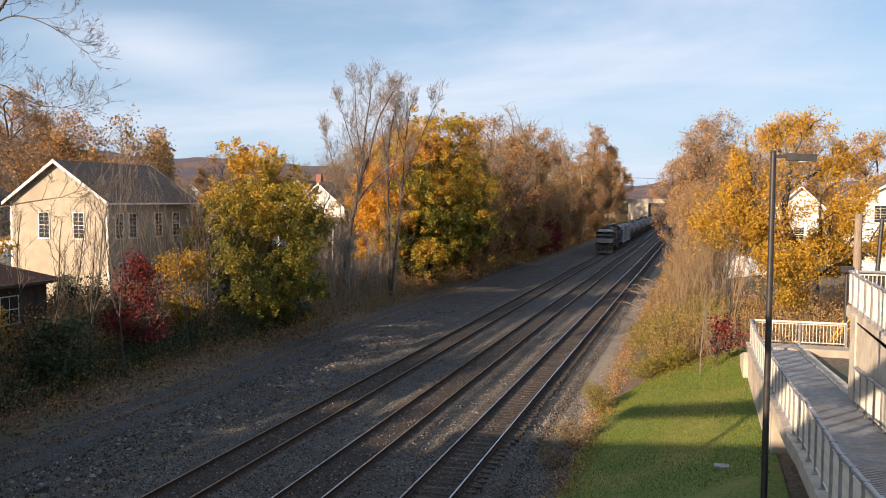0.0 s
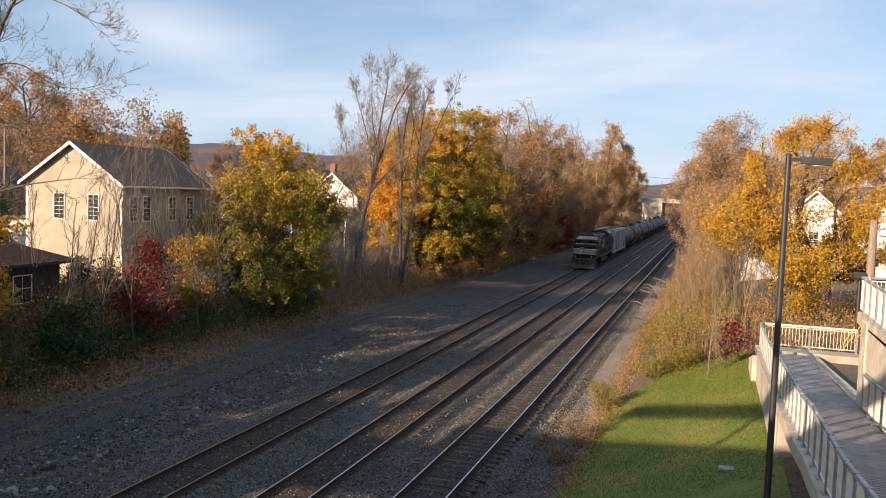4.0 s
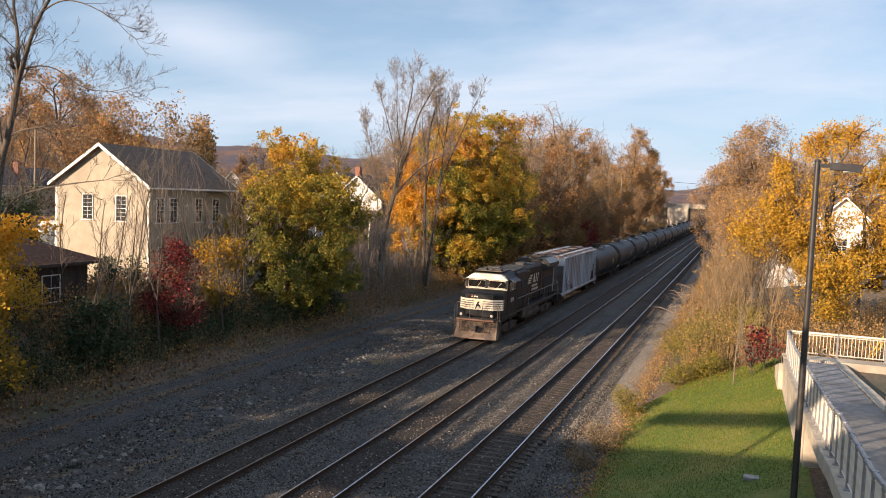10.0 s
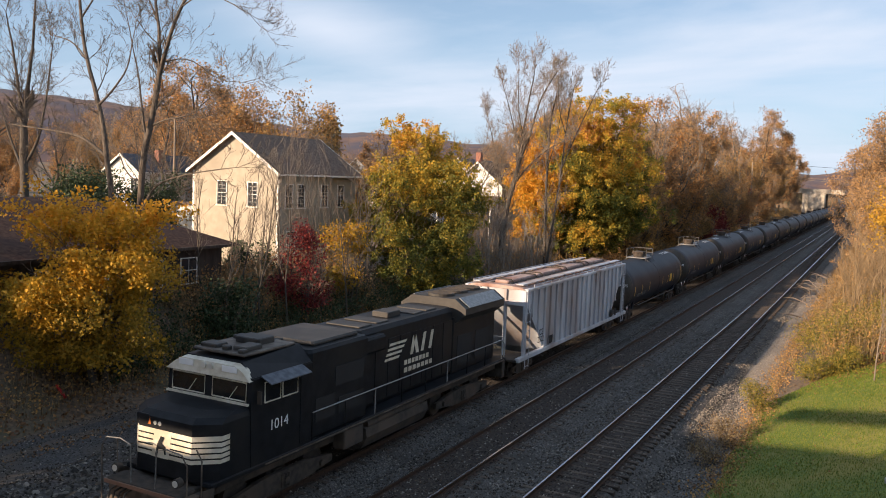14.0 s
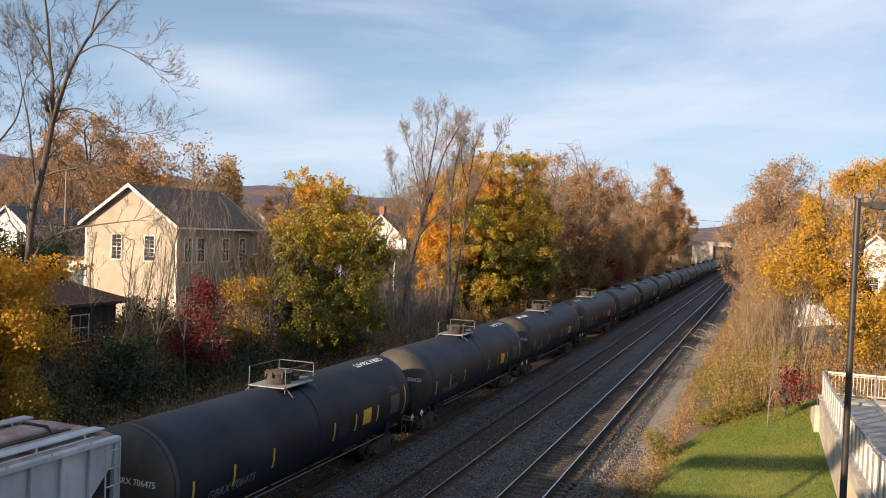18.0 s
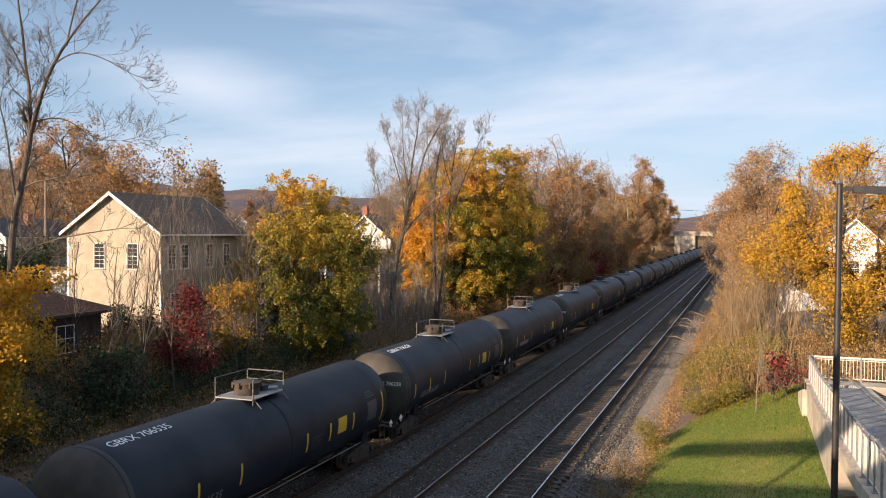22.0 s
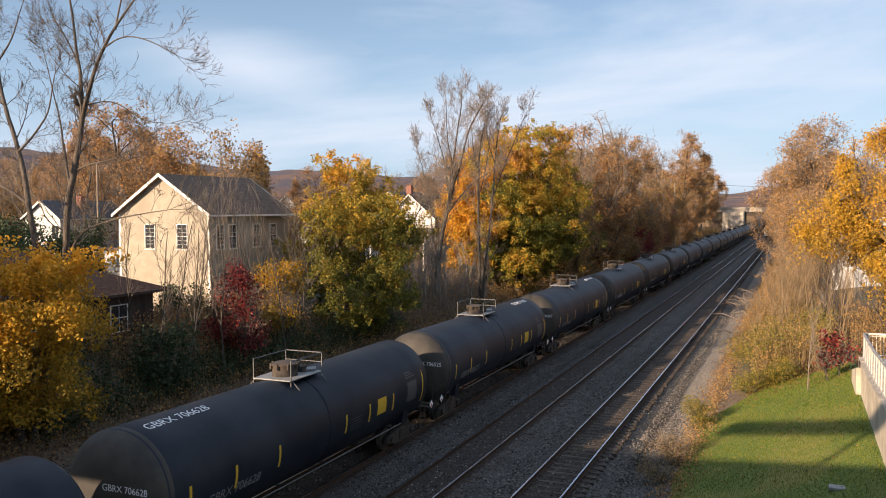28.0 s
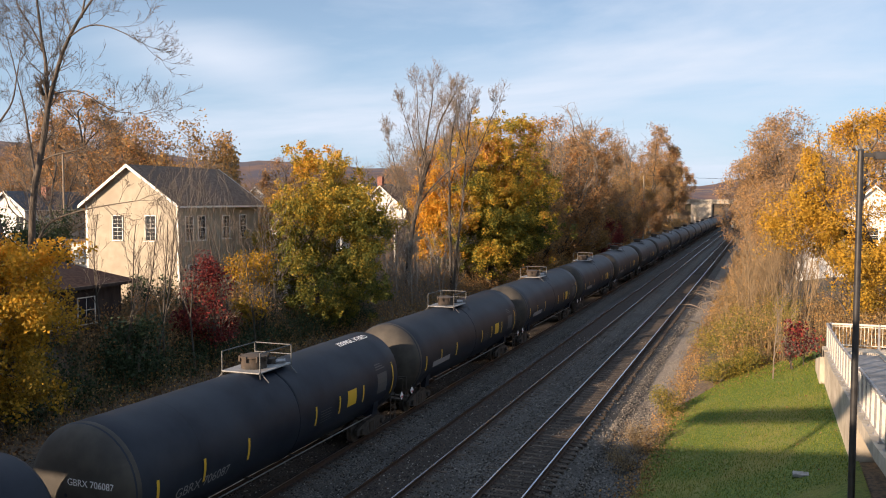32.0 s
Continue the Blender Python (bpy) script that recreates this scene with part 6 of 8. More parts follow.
guided_tree("bare_tree", "grey bare street tree with ascending limbs beyond the low roof", -52.2, 38.0, 21, [
    ([(0, 0, -0.3), (0, 0, 4.0), (-0.1, 0, 9.0)], 0.36, 0.24),
    ([(-0.1, 0, 8.6), (-0.8, 0.2, 11.0), (-1.5, 0.3, 13.5), (-2.2, 0.2, 16.5)], 0.16, 0.03),
    ([(-0.1, 0, 8.8), (0.1, 0.3, 12.0), (0.6, 0.3, 15.0), (1.0, 0.2, 18.5)], 0.17, 0.03),
    ([(0, 0, 6.0), (1.2, 0.3, 8.0), (1.9, 0.3, 11.0), (2.3, 0.4, 14.0)], 0.12, 0.03),
    ([(0, 0, 5.4), (-1.5, 0.3, 7.2), (-2.6, 0.2, 9.5), (-3.4, 0.2, 12.0)], 0.11, 0.03)], BARK, TWIG_WARM, 1.6, 2.6, thin=0.011, first=0.7, lean=(0.35, 0.8), bend=0.1)
vase_tree("bare_tree", "grey bare tree at the street", -62, 40, 22, 15, 0.26, 7, 0.28, 0.42, thin=0.014)
leafy_tree("maple_tree", "dense tree turning from green to orange on the bank", -29.3, 52.3, 5, 11.8, 0.22, (4.9, 4.6, -0.2, 12.0, 12, 0.5, 0.36), 1500, 52, 0.135, LEAF_GREEN, 0.17, forks=2)
leafy_tree("maple_tree", "big broad tree in mixed green, ochre and rust leaf", -28.2, 86.5, 8, 19.5, 0.36, (7.1, 6.6, 0.2, 19.4, 12, 0.5, 0.38), 2700, 52, 0.165, LEAF_MIXED, 0.22, forks=2)
leafy_tree("maple_tree", "orange-leaved tree standing behind bare trunks", -31.8, 82, 9, 12, 0.22, (3.4, 3.4, 0.4, 14.2, 8, 0.5, 0.42), 800, 44, 0.165, LEAF_ORANGE, 0.24)
guided_tree("bare_tree", "tall bare tree with many ascending limbs", -30.1, 69.0, 46, [
    ([(0, 0, -0.3), (0.15, 0, 2.2), (0.4, 0, 4.6), (1.1, 0, 7.5), (1.55, 0, 9.6)], 0.31, 0.21),
    ([(1.5, 0, 9.3), (1.6, 0.2, 11.4), (1.9, 0.3, 14.2), (2.3, 0.2, 16.2), (2.5, 0.1, 17.3)], 0.16, 0.03),
    ([(1.5, 0, 9.3), (2.4, -0.2, 11.4), (3.3, -0.4, 14.6), (4.1, -0.3, 16.0), (4.6, -0.2, 16.9)], 0.15, 0.03),
    ([(1.3, 0, 8.4), (0.9, 0.4, 11.0), (0.2, 0.6, 13.4), (-0.7, 0.6, 16.0)], 0.11, 0.02),
    ([(1.6, 0.2, 11.4), (0.9, 0.5, 14.0), (0.8, 0.5, 17.4)], 0.09, 0.02),
    ([(1.0, 0, 7.2), (2.6, -0.3, 9.0), (4.0, -0.5, 10.2), (5.6, -0.6, 11.0)], 0.12, 0.03),
    ([(0.5, 0, 5.2), (-0.4, 0.3, 7.6), (-1.2, 0.5, 10.4), (-2.0, 0.5, 13.2)], 0.09, 0.02),
    ([(0.2, 0, 2.6), (-0.5, 0.3, 4.6), (-0.5, 0.3, 7.0), (-1.0, 0.2, 9.4)], 0.08, 0.02)], BARK, TWIG, 2.8, 2.3, thin=0.010, stout=0.8, lean=(0.3, 0.75), bend=0.09, up=0.16)
guided_tree("bare_tree", "tall slender bare tree forked high on the bank", -28.1, 75.2, 36, [
    ([(0, 0, -0.3), (-0.15, 0, 4.0), (-0.25, 0, 9.0), (-0.2, 0, 14.6), (0.2, 0, 16.2), (0.5, 0, 17.6)], 0.20, 0.03),
    ([(-0.2, 0, 12.0), (-0.9, 0.4, 14.6), (-1.2, 0.5, 17.6)], 0.08, 0.02),
    ([(-0.2, 0, 10.0), (0.6, -0.3, 12.8), (1.1, -0.4, 16.0)], 0.08, 0.02)], BARK, TWIG, 2.6, 2.0, thin=0.010, stout=0.85, lean=(0.3, 0.75), bend=0.09, up=0.16)
guided_tree("bare_tree", "bare tree leaning out before the big maple", -27.7, 74.4, 38, [
    ([(0, 0, -0.3), (0.3, 0, 3.4), (1.0, 0, 9.4), (1.4, 0, 15.0), (1.9, 0, 17.8)], 0.17, 0.03),
    ([(1.1, 0, 10.4), (2.1, 0.4, 13.2), (3.2, 0.5, 16.0), (4.2, 0.4, 18.0)], 0.09, 0.02),
    ([(1.3, 0, 13.4), (0.6, -0.4, 15.8), (0.5, -0.4, 18.6)], 0.07, 0.02)], BARK, TWIG, 2.6, 2.1, thin=0.010, stout=0.85, lean=(0.3, 0.75), bend=0.09, up=0.16)
vase_tree("bare_tree", "low bare twiggy tree between the maples", -30.6, 62.5, 39, 11.0, 0.14, 7, 0.22, 0.42, (0, 0), 0.010)
leafy_tree("sumac_tree", "tall crimson-leaved small tree in front of the tan house", -28.4, 37.8, 41, 6.2, 0.07, (1.75, 1.6, 0.6, 6.6, 6, 0.5, 0.45), 190, 20, 0.13, LEAF_RED, 0.22, forks=3)
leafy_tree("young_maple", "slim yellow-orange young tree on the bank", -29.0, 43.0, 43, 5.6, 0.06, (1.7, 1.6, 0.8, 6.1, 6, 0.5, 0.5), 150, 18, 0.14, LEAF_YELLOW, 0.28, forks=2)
SAP = "thin bare sapling on the brushy bank"
for i, (x, y, h, s) in enumerate([(-28.2, 33.2, 8.5, 51), (-28.9, 34.8, 9.5, 52), (-27.9, 36.0, 8.0, 53), (-29.3, 37.2, 10.0, 54), (-28.4, 39.6, 10.5, 55), (-29.6, 41.2, 10.5, 56), (-28.6, 43.6, 9.0, 57), (-29.2, 45.8, 9.5, 58),
                                  (-27.8, 41.5, 7.5, 59), (-28.3, 31.2, 7.0, 60), (-30.2, 34.0, 8.0, 61), (-31.2, 36.0, 8.5, 62), (-31.8, 38.6, 9.5, 63), (-30.6, 39.8, 10.0, 64), (-32.4, 41.0, 8.5, 65), (-30.9, 43.4, 9.0, 66), (-31.5, 33.2, 7.5, 67), (-29.9, 47.0, 9.0, 68)]):
    bare_tree("sapling", SAP, x, y, s, h * 1.1, 0.055, 3, 0.42, 1, 0.25, (8, 4, 3), (random.Random(s).uniform(-0.06, 0.06), 0), 0.35, thin=0.009, group="saplings")
for i, (x, y, h, s) in enumerate([(-29.2, 64.5, 7.5, 71), (-28.6, 66.5, 6.0, 72), (-28.3, 72.5, 6.5, 73), (-27.9, 75.2, 5.5, 74), (-30.5, 62.0, 8.0, 75)]):
    bare_tree("sapling", "pale bare multi-stemmed sapling among brush", x, y, s, h, 0.075, 3, 0.5, 3, 0.2, (8, 5, 4), (0, 0), 0.3, thin=0.013, group="saplings", mat=TWIG_PALE)

# far left side of the railway: templates and copies
far_a = mixed_tree("roadside_tree", "russet half-bare tree beside the railway", -28.5, 104, 81, 15, 0.25, (1200, 20, 0.34, 0.16, LEAF_BROWN), 7, 0.12, 0.52, 2, 4, group="far trees", thin=0.013)
far_b = mixed_tree("bare_tree", "pale grey bare tree beside the railway", -31, 112, 82, 18, 0.26, (40, 6, 0.3, 0.16, LEAF_BROWN), 7, 0.20, 0.48, 2, 3, group="far bare trees", thin=0.013, dome=0.34)
far_c = mixed_tree("roadside_tree", "brown and amber tree beside the railway", -27.0, 122, 83, 12, 0.2, (1200, 24, 0.34, 0.16, LEAF_RUST), 7, 0.10, 0.55, 2, 4, group="far trees", thin=0.013, dome=0.42)
far_d = mixed_tree("roadside_tree", "faded russet tree beside the railway", 3.0, 112, 84, 15, 0.22, (1000, 13, 0.34, 0.14, LEAF_PINK), 7, 0.12, 0.50, 2, 4, group="far trees", thin=0.013)
far_r = leafy_tree("sumac_tree", "dark crimson bushy tree beside the railway", -25.5, 150, 85, 6.5, 0.1, (2.8, 2.8, 0.2, 6.6, 6, 0.4, 0.5), 200, 34, 0.2, LEAF_RED, 0.45, forks=3, group="far crimson trees")
frng = random.Random(12)


def again(src, x, y, s, a=None):
    s *= 1.14
    if y > 230 and x < -20:
        x -= 5.0
    o = copy_thing(src, pose(x, y, ground_z(x, y), 0, 0, frng.uniform(0, 360) if a is None else a))
    o.scale = (s * frng.uniform(0.9, 1.1), s * frng.uniform(0.9, 1.1), s)
    return o


for x, y, k, s in [(-30, 97, "a", 0.85), (-26.8, 101, "c", 0.7), (-28.5, 112, "b", 1.0), (-27, 118, "a", 0.9), (-29, 128, "a", 1.08), (-33, 120, "c", 1.0), (-26.5, 133, "c", 0.7), (-30, 140, "a", 1.0), (-30, 150, "b", 1.26), (-26.5, 152, "a", 0.8),
                   (-28, 162, "c", 0.9), (-33, 168, "a", 1.1), (-26.5, 172, "a", 0.75), (-28, 183, "r", 1.2), (-30, 190, "c", 1.0), (-30, 203, "b", 1.22), (-26.5, 206, "a", 0.8), (-28.5, 218, "a", 1.1), (-27, 232, "c", 1.1), (-30, 255, "a", 1.5), (-26.5, 250, "c", 1.3),
                   (-27, 272, "a", 1.15), (-29, 292, "b", 1.05), (-26, 300, "a", 1.1), (-29, 320, "a", 1.15), (-30, 352, "b", 1.0), (-27, 362, "a", 1.1), (-40, 105, "b", 0.85), (-44, 130, "a", 1.0), (-42, 160, "b", 1.0), (-45, 200, "a", 1.1), (-44, 260, "a", 1.1),
                   (-25.6, 140, "r", 0.6), (-60, 140, "a", 0.8), (-75, 170, "c", 0.9), (-65, 200, "a", 1.0), (-90, 150, "a", 0.8), (-100, 190, "a", 1.0), (-120, 160, "a", 0.9)]:
    again({"a": far_a, "b": far_b, "c": far_c, "r": far_r}[k], x, y, s * ({"a": 1.2, "c": 1.25, "b": 1.12, "r": 1.1}[k] if x > -50 else 1.0))
# trees over the roofs of the town
for x, y, k, s in [(-66, 70, "a", 1.05), (-60, 76, "c", 1.2), (-54, 72, "b", 0.62), (-76, 66, "b", 0.72), (-86, 92, "a", 1.15), (-92, 96, "a", 1.05), (-100, 104, "c", 1.0), (-58, 98, "a", 0.6), (-70, 104, "c", 0.7), (-120, 84, "a", 0.8), (-130, 105, "a", 0.9),
                   (-62, 60, "b", 0.7), (-70, 84, "c", 0.8), (-82, 78, "a", 0.75), (-104, 90, "c", 0.9), (-96, 66, "a", 0.7), (-114, 74, "a", 0.85), (-90, 70, "b", 0.7), (-50, 88, "c", 0.75), (-56, 90, "a", 0.7), (-47, 112, "a", 0.8), (-110, 60, "c", 0.7), (-128, 62, "a", 0.7), (-92, 50, "b", 0.62), (-150, 90, "a", 0.9), (-140, 130, "a", 1.0)]:
    again({"a": far_a, "b": far_b, "c": far_c}[k], x, y, s * 1.08)

# right side of the railway
mixed_tree("maple_tree", "large amber-leaved tree with dark open limbs behind the ramp", 7.2, 60.0, 91, 14.6, 0.44, (1900, 24, 0.24, 0.12, LEAF_GOLD), 7, 0.18, 0.60, 2, 5, bark=BARK_DARK, twig_mat=TWIG_WARM, up=0.06, keep=0.82, dome=0.46, base=0.1)
leafy_tree("young_maple", "low golden tree behind the railing", 4.6, 50.5, 92, 5.5, 0.09, (1.9, 1.7, 0.5, 5.6, 6, 0.5, 0.5), 170, 48, 0.115, LEAF_GOLD, 0.3, forks=3)
leafy_tree("young_maple", "small golden tree at the edge of the thicket", 1.2, 56.5, 93, 7.5, 0.1, (2.4, 2.2, 4.2, 8.6, 6, 0.6, 0.5), 110, 40, 0.12, LEAF_GOLD, 0.32, forks=2)
leafy_tree("sumac_bush", "crimson sumac bush beside the lawn", 1.25, 41.6, 94, 2.1, 0.035, (0.85, 0.8, 0.15, 2.3, 7, 0.5, 0.5), 45, 11, 0.12, LEAF_RED, 0.2, forks=4, category="bush")
bare_tree("sapling", "slim forked bare sapling at the edge of the lawn", 0.19, 40.4, 95, 5.0, 0.036, 3, 0.4, 1, 0.25, (8, 4, 3), (-0.05, 0), 0.35, thin=0.008, mat=TWIG)
for x, y, k, s in [(1.0, 84, "d", 0.62), (2.6, 100, "d", 1.08), (-0.2, 104, "d", 0.88), (-3.0, 205, "b", 1.05), (6, 106, "b", 0.8), (1.5, 122, "d", 1.0), (-0.5, 134, "d", 0.8), (4, 142, "b", 0.8), (0.5, 156, "d", 1.0), (-1, 172, "a", 0.85), (2, 188, "d", 1.0), (-1, 205, "b", 0.75),
                   (1, 222, "d", 0.95), (-1.5, 242, "a", 0.9), (1, 262, "b", 0.8), (-1, 284, "a", 0.9), (1, 305, "d", 0.9), (12, 120, "d", 1.1), (14, 150, "a", 1.0), (12, 190, "a", 1.1), (14, 240, "a", 1.1), (20, 100, "a", 0.9)]:
    again({"a": far_a, "b": far_b, "d": far_d}[k], x, y, s)
for i in range(30):
    r_ = random.Random(300 + i)
    y = 50 + 45 * r_.random()
    x = -1.6 + (y - 46) * -0.01 + r_.uniform(-0.4, 3.6)
    bare_tree("sapling", "thin tan sapling of the lineside thicket", x, y, 300 + i, r_.uniform(4.0, 8.0), 0.05, 3, 0.4, 2, 0.2, (7, 5, 3), (r_.uniform(-0.1, 0.1), 0), 0.4, thin=0.010, group="thicket saplings", mat=TWIG_TAN)


def shrub(name, label, x, y, seed, rad, h, mat, leaf, clumps, per):
    rng = random.Random(seed)
    t = thing(name, label, "shrub", "", at=pose(x, y, ground_z(x, y)))
    m = Mesh()
    for k in range(16):
        a, l_ = rng.uniform(0, 6.28), rng.uniform(0.3, 0.8)
        m.tube([(0, 0, -0.05), (rad * 0.4 * l_ * math.cos(a), rad * 0.4 * l_ * math.sin(a), h * 0.5), (rad * l_ * math.cos(a), rad * l_ * math.sin(a), h * rng.uniform(0.8, 1.0))], [0.018, 0.012, 0.005], 4)
    tagged(part("stem_mass", m, TWIG, t), kind="stuff")
    part("foliage", leaves_mesh("foliage", rng, crown_points(rng, clumps, rad, rad, 0.05, h, 5, 0.3, 0.4), per, rad * 0.22, leaf, mat), mat, t)
    return t


shrub("shrub", "yellow-green wiry shrub between the gravel and the lawn", -4.3, 38.3, 1, 0.75, 1.5, LEAF_SHRUB, 0.055, 60, 40)
shrub("shrub", "brownish weedy shrub at the gravel's edge", -4.8, 33.0, 2, 0.95, 1.3, DRYSTEM, 0.05, 60, 40)
shrub("shrub", "small dry weed clump on the gravel", -4.9, 30.6, 3, 0.7, 0.9, DRYSTEM, 0.05, 40, 36)
shrub("shrub", "low green shrub at the end of the lawn", -2.2, 43.6, 4, 1.1, 1.1, LEAF_SHRUB, 0.065, 80, 44)
shrub("shrub", "green spreading shrub at the end of the lawn", -0.9, 44.0, 5, 1.0, 1.2, LEAF_SHRUB, 0.065, 70, 44)
shrub("shrub", "yellow leafy shrub behind the lawn", -1.2, 47.0, 6, 1.5, 2.4, LEAF_SHRUB, 0.075, 110, 40)
shrub("shrub", "yellow shrub in the lineside brush", -2.6, 52.0, 7, 1.6, 2.2, LEAF_SHRUB, 0.075, 90, 36)
shrub("evergreen_shrub", "dark evergreen shrub before the tan house", -34.5, 40.5, 8, 1.6, 2.6, LEAF_DARK, 0.14, 140, 26)
shrub("evergreen_hedge", "dark evergreen bushes behind the low roof", -48.6, 38.6, 9, 2.7, 6.2, LEAF_DARK, 0.16, 260, 34)
shrub("evergreen_hedge", "dark evergreen bushes at the yard", -45.4, 42.6, 10, 1.7, 5.9, LEAF_DARK, 0.16, 200, 34)
shrub("evergreen_hedge", "tall dark evergreen bushes along the street", -52.0, 44.0, 12, 2.7, 6.3, LEAF_DARK, 0.16, 240, 32)
shrub("evergreen_hedge", "dark evergreen bushes beside the white shed", -48.4, 46.6, 13, 2.2, 6.0, LEAF_DARK, 0.16, 200, 32)
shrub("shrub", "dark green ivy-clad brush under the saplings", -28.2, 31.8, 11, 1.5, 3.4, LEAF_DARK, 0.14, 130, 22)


def undergrowth(name, label, seed, n, place, hgt, mats, leaf, per):
    """Dry stems with a few leaves each; uncountable."""
    rng = random.Random(seed)
    v, f, tips = [], [], []
    for _ in range(n):
        x, y = place(rng)
        z = ground_z(x, y) - 0.05
        h = hgt(rng)
        a, l_ = rng.uniform(0, 6.28), rng.uniform(0.05, 0.45) * h
        p, q, r = Vector((x, y, z)), Vector((x + 0.4 * l_ * math.cos(a), y + 0.4 * l_ * math.sin(a), z + 0.6 * h)), Vector((x + l_ * math.cos(a), y + l_ * math.sin(a), z + h))
        w_ = 0.008 + 0.004 * h
        o = len(v)
        s = Vector((math.sin(a), -math.cos(a), 0)) * w_
        s2 = Vector((math.cos(a), math.sin(a), 0)) * w_
        v += [tuple(p - s), tuple(p + s), tuple(p + s2), tuple(q - s * 0.6), tuple(q + s * 0.6), tuple(q + s2 * 0.6), tuple(r)]
        f += [(o, o + 1, o + 4, o + 3), (o + 1, o + 2, o + 5, o + 4), (o + 2, o, o + 3, o + 5), (o + 3, o + 4, o + 6), (o + 4, o + 5, o + 6), (o + 5, o + 3, o + 6)]
        for k in range(3):
            tips.append(q.lerp(r, rng.random()))
    st = solo(name, raw(name, v, f, mats[0]), mats[0], label, "undergrowth", kind="stuff")
    if per:
        solo(name + "_leaves", leaves_mesh(name, rng, tips, per, 0.14, leaf, mats[1]), mats[1], label + ", its leaves", "undergrowth", kind="stuff")


undergrowth("bank_brush", "dry brown brush and weeds on the bank", 61, 5200, lambda r: (-26.9 - abs(r.gauss(0, 1.9)), 12 + 92 * r.random()), lambda r: 0.25 + 1.1 * r.random() ** 2.2, (DRYSTEM, LEAF_RUST), 0.10, 1)
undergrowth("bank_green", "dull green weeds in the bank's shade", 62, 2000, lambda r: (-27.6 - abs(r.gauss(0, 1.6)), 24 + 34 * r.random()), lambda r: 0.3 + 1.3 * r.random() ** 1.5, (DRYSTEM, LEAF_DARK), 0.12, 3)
undergrowth("house_brush", "tall brown brush in front of the tan house", 68, 3400, lambda r: (-29.0 - 5.2 * r.random(), 30.5 + 16 * r.random()), lambda r: 0.5 + 1.7 * r.random() ** 1.6, (DRYSTEM, LEAF_BROWN), 0.09, 2)
undergrowth("pale_brush", "pale leafless brush among bare trunks", 69, 1300, lambda r: (-27.6 - 6.0 * r.random(), 58 + 18 * r.random()), lambda r: 0.8 + 3.4 * r.random() ** 1.6, (TWIG, LEAF_BROWN), 0.10, 1)
undergrowth("ramp_brush", "tan and golden brush behind the ramp", 70, 2200, lambda r: (2.4 + 8.5 * r.random(), 41.5 + 22 * r.random()), lambda r: 0.3 + 1.5 * r.random() ** 1.8, (DRYSTEM, LEAF_RUST), 0.09, 2)
undergrowth("thicket", "tan brushy thicket along the railway", 63, 6000, lambda r: (lambda y: (-3.2 + 1.3 * sstep(60, 42, y) + abs(r.gauss(0, 1.8)), y))(44.5 + 80 * r.random() ** 1.5), lambda r: 0.4 + 2.2 * r.random() ** 1.8, (DRYSTEM, LEAF_RUST), 0.08, 2)
undergrowth("yellow_brush", "yellow-green leafy brush behind the lawn", 67, 900, lambda r: (lambda y: (-2.2 + 3.6 * r.random(), y))(45 + 14 * r.random()), lambda r: 0.6 + 1.8 * r.random(), (DRYSTEM, LEAF_SHRUB), 0.07, 5)
undergrowth("gravel_weeds", "rusty weeds along the lit gravel", 64, 2200, lambda r: (-4.4 + r.gauss(0, 0.35) + 0.3, 26 + 90 * r.random()), lambda r: 0.1 + 0.4 * r.random() ** 2, (DRYSTEM, LEAF_RUST), 0.07, 2)
undergrowth("far_brush_left", "rusty brush below the far trees", 65, 3000, lambda r: (-25.2 - abs(r.gauss(0, 2.2)), 96 + 220 * r.random()), lambda r: 0.6 + 2.4 * r.random() ** 1.5, (DRYSTEM, LEAF_RUST), 0.26, 3)
undergrowth("far_brush_right", "tan brush below the far trees", 66, 3000, lambda r: (-3.4 + abs(r.gauss(0, 2.2)), 90 + 230 * r.random()), lambda r: 0.6 + 2.6 * r.random() ** 1.5, (DRYSTEM, LEAF_PINK), 0.26, 3)


def litter(name, label, seed, n, place, size, mat):
    g = random.Random(seed)
    pts = []
    for _ in range(n):
        x, y = place(g)
        pts.append((x, y, ground_z(x, y) + 0.05))
    return solo(name, leaves_mesh(name, g, pts, 1, 0.02, size, mat, 0.6), mat, label, "leaves", kind="stuff")


litter("bank_leaves", "fallen orange-brown leaves on the bank", 71, 9000, lambda r: (-26.4 - abs(r.gauss(0, 2.0)), 10 + 95 * r.random()), 0.13, LITTER)
litter("road_leaves", "fallen leaves along the service road", 72, 3000, lambda r: (r.choice((-26.0, -24.6, -24.6)) + r.gauss(0, 0.25), 10 + 80 * r.random()), 0.10, LITTER)
litter("lawn_leaves", "fallen leaves scattered on the lawn", 73, 420, lambda r: (-4.0 + 6.0 * r.random(), 24 + 20 * r.random() ** 0.6), 0.07, LITTER)
litter("gravel_leaves", "fallen orange leaves beside the gravel", 74, 4000, lambda r: (-4.2 + r.gauss(0, 0.38), 27 + 60 * r.random()), 0.09, LITTER)
litter("thicket_leaves", "orange leaves under the thicket", 75, 6000, lambda r: (-2.5 + 13 * r.random(), 41.5 + 20 * r.random()), 0.11, LITTER)


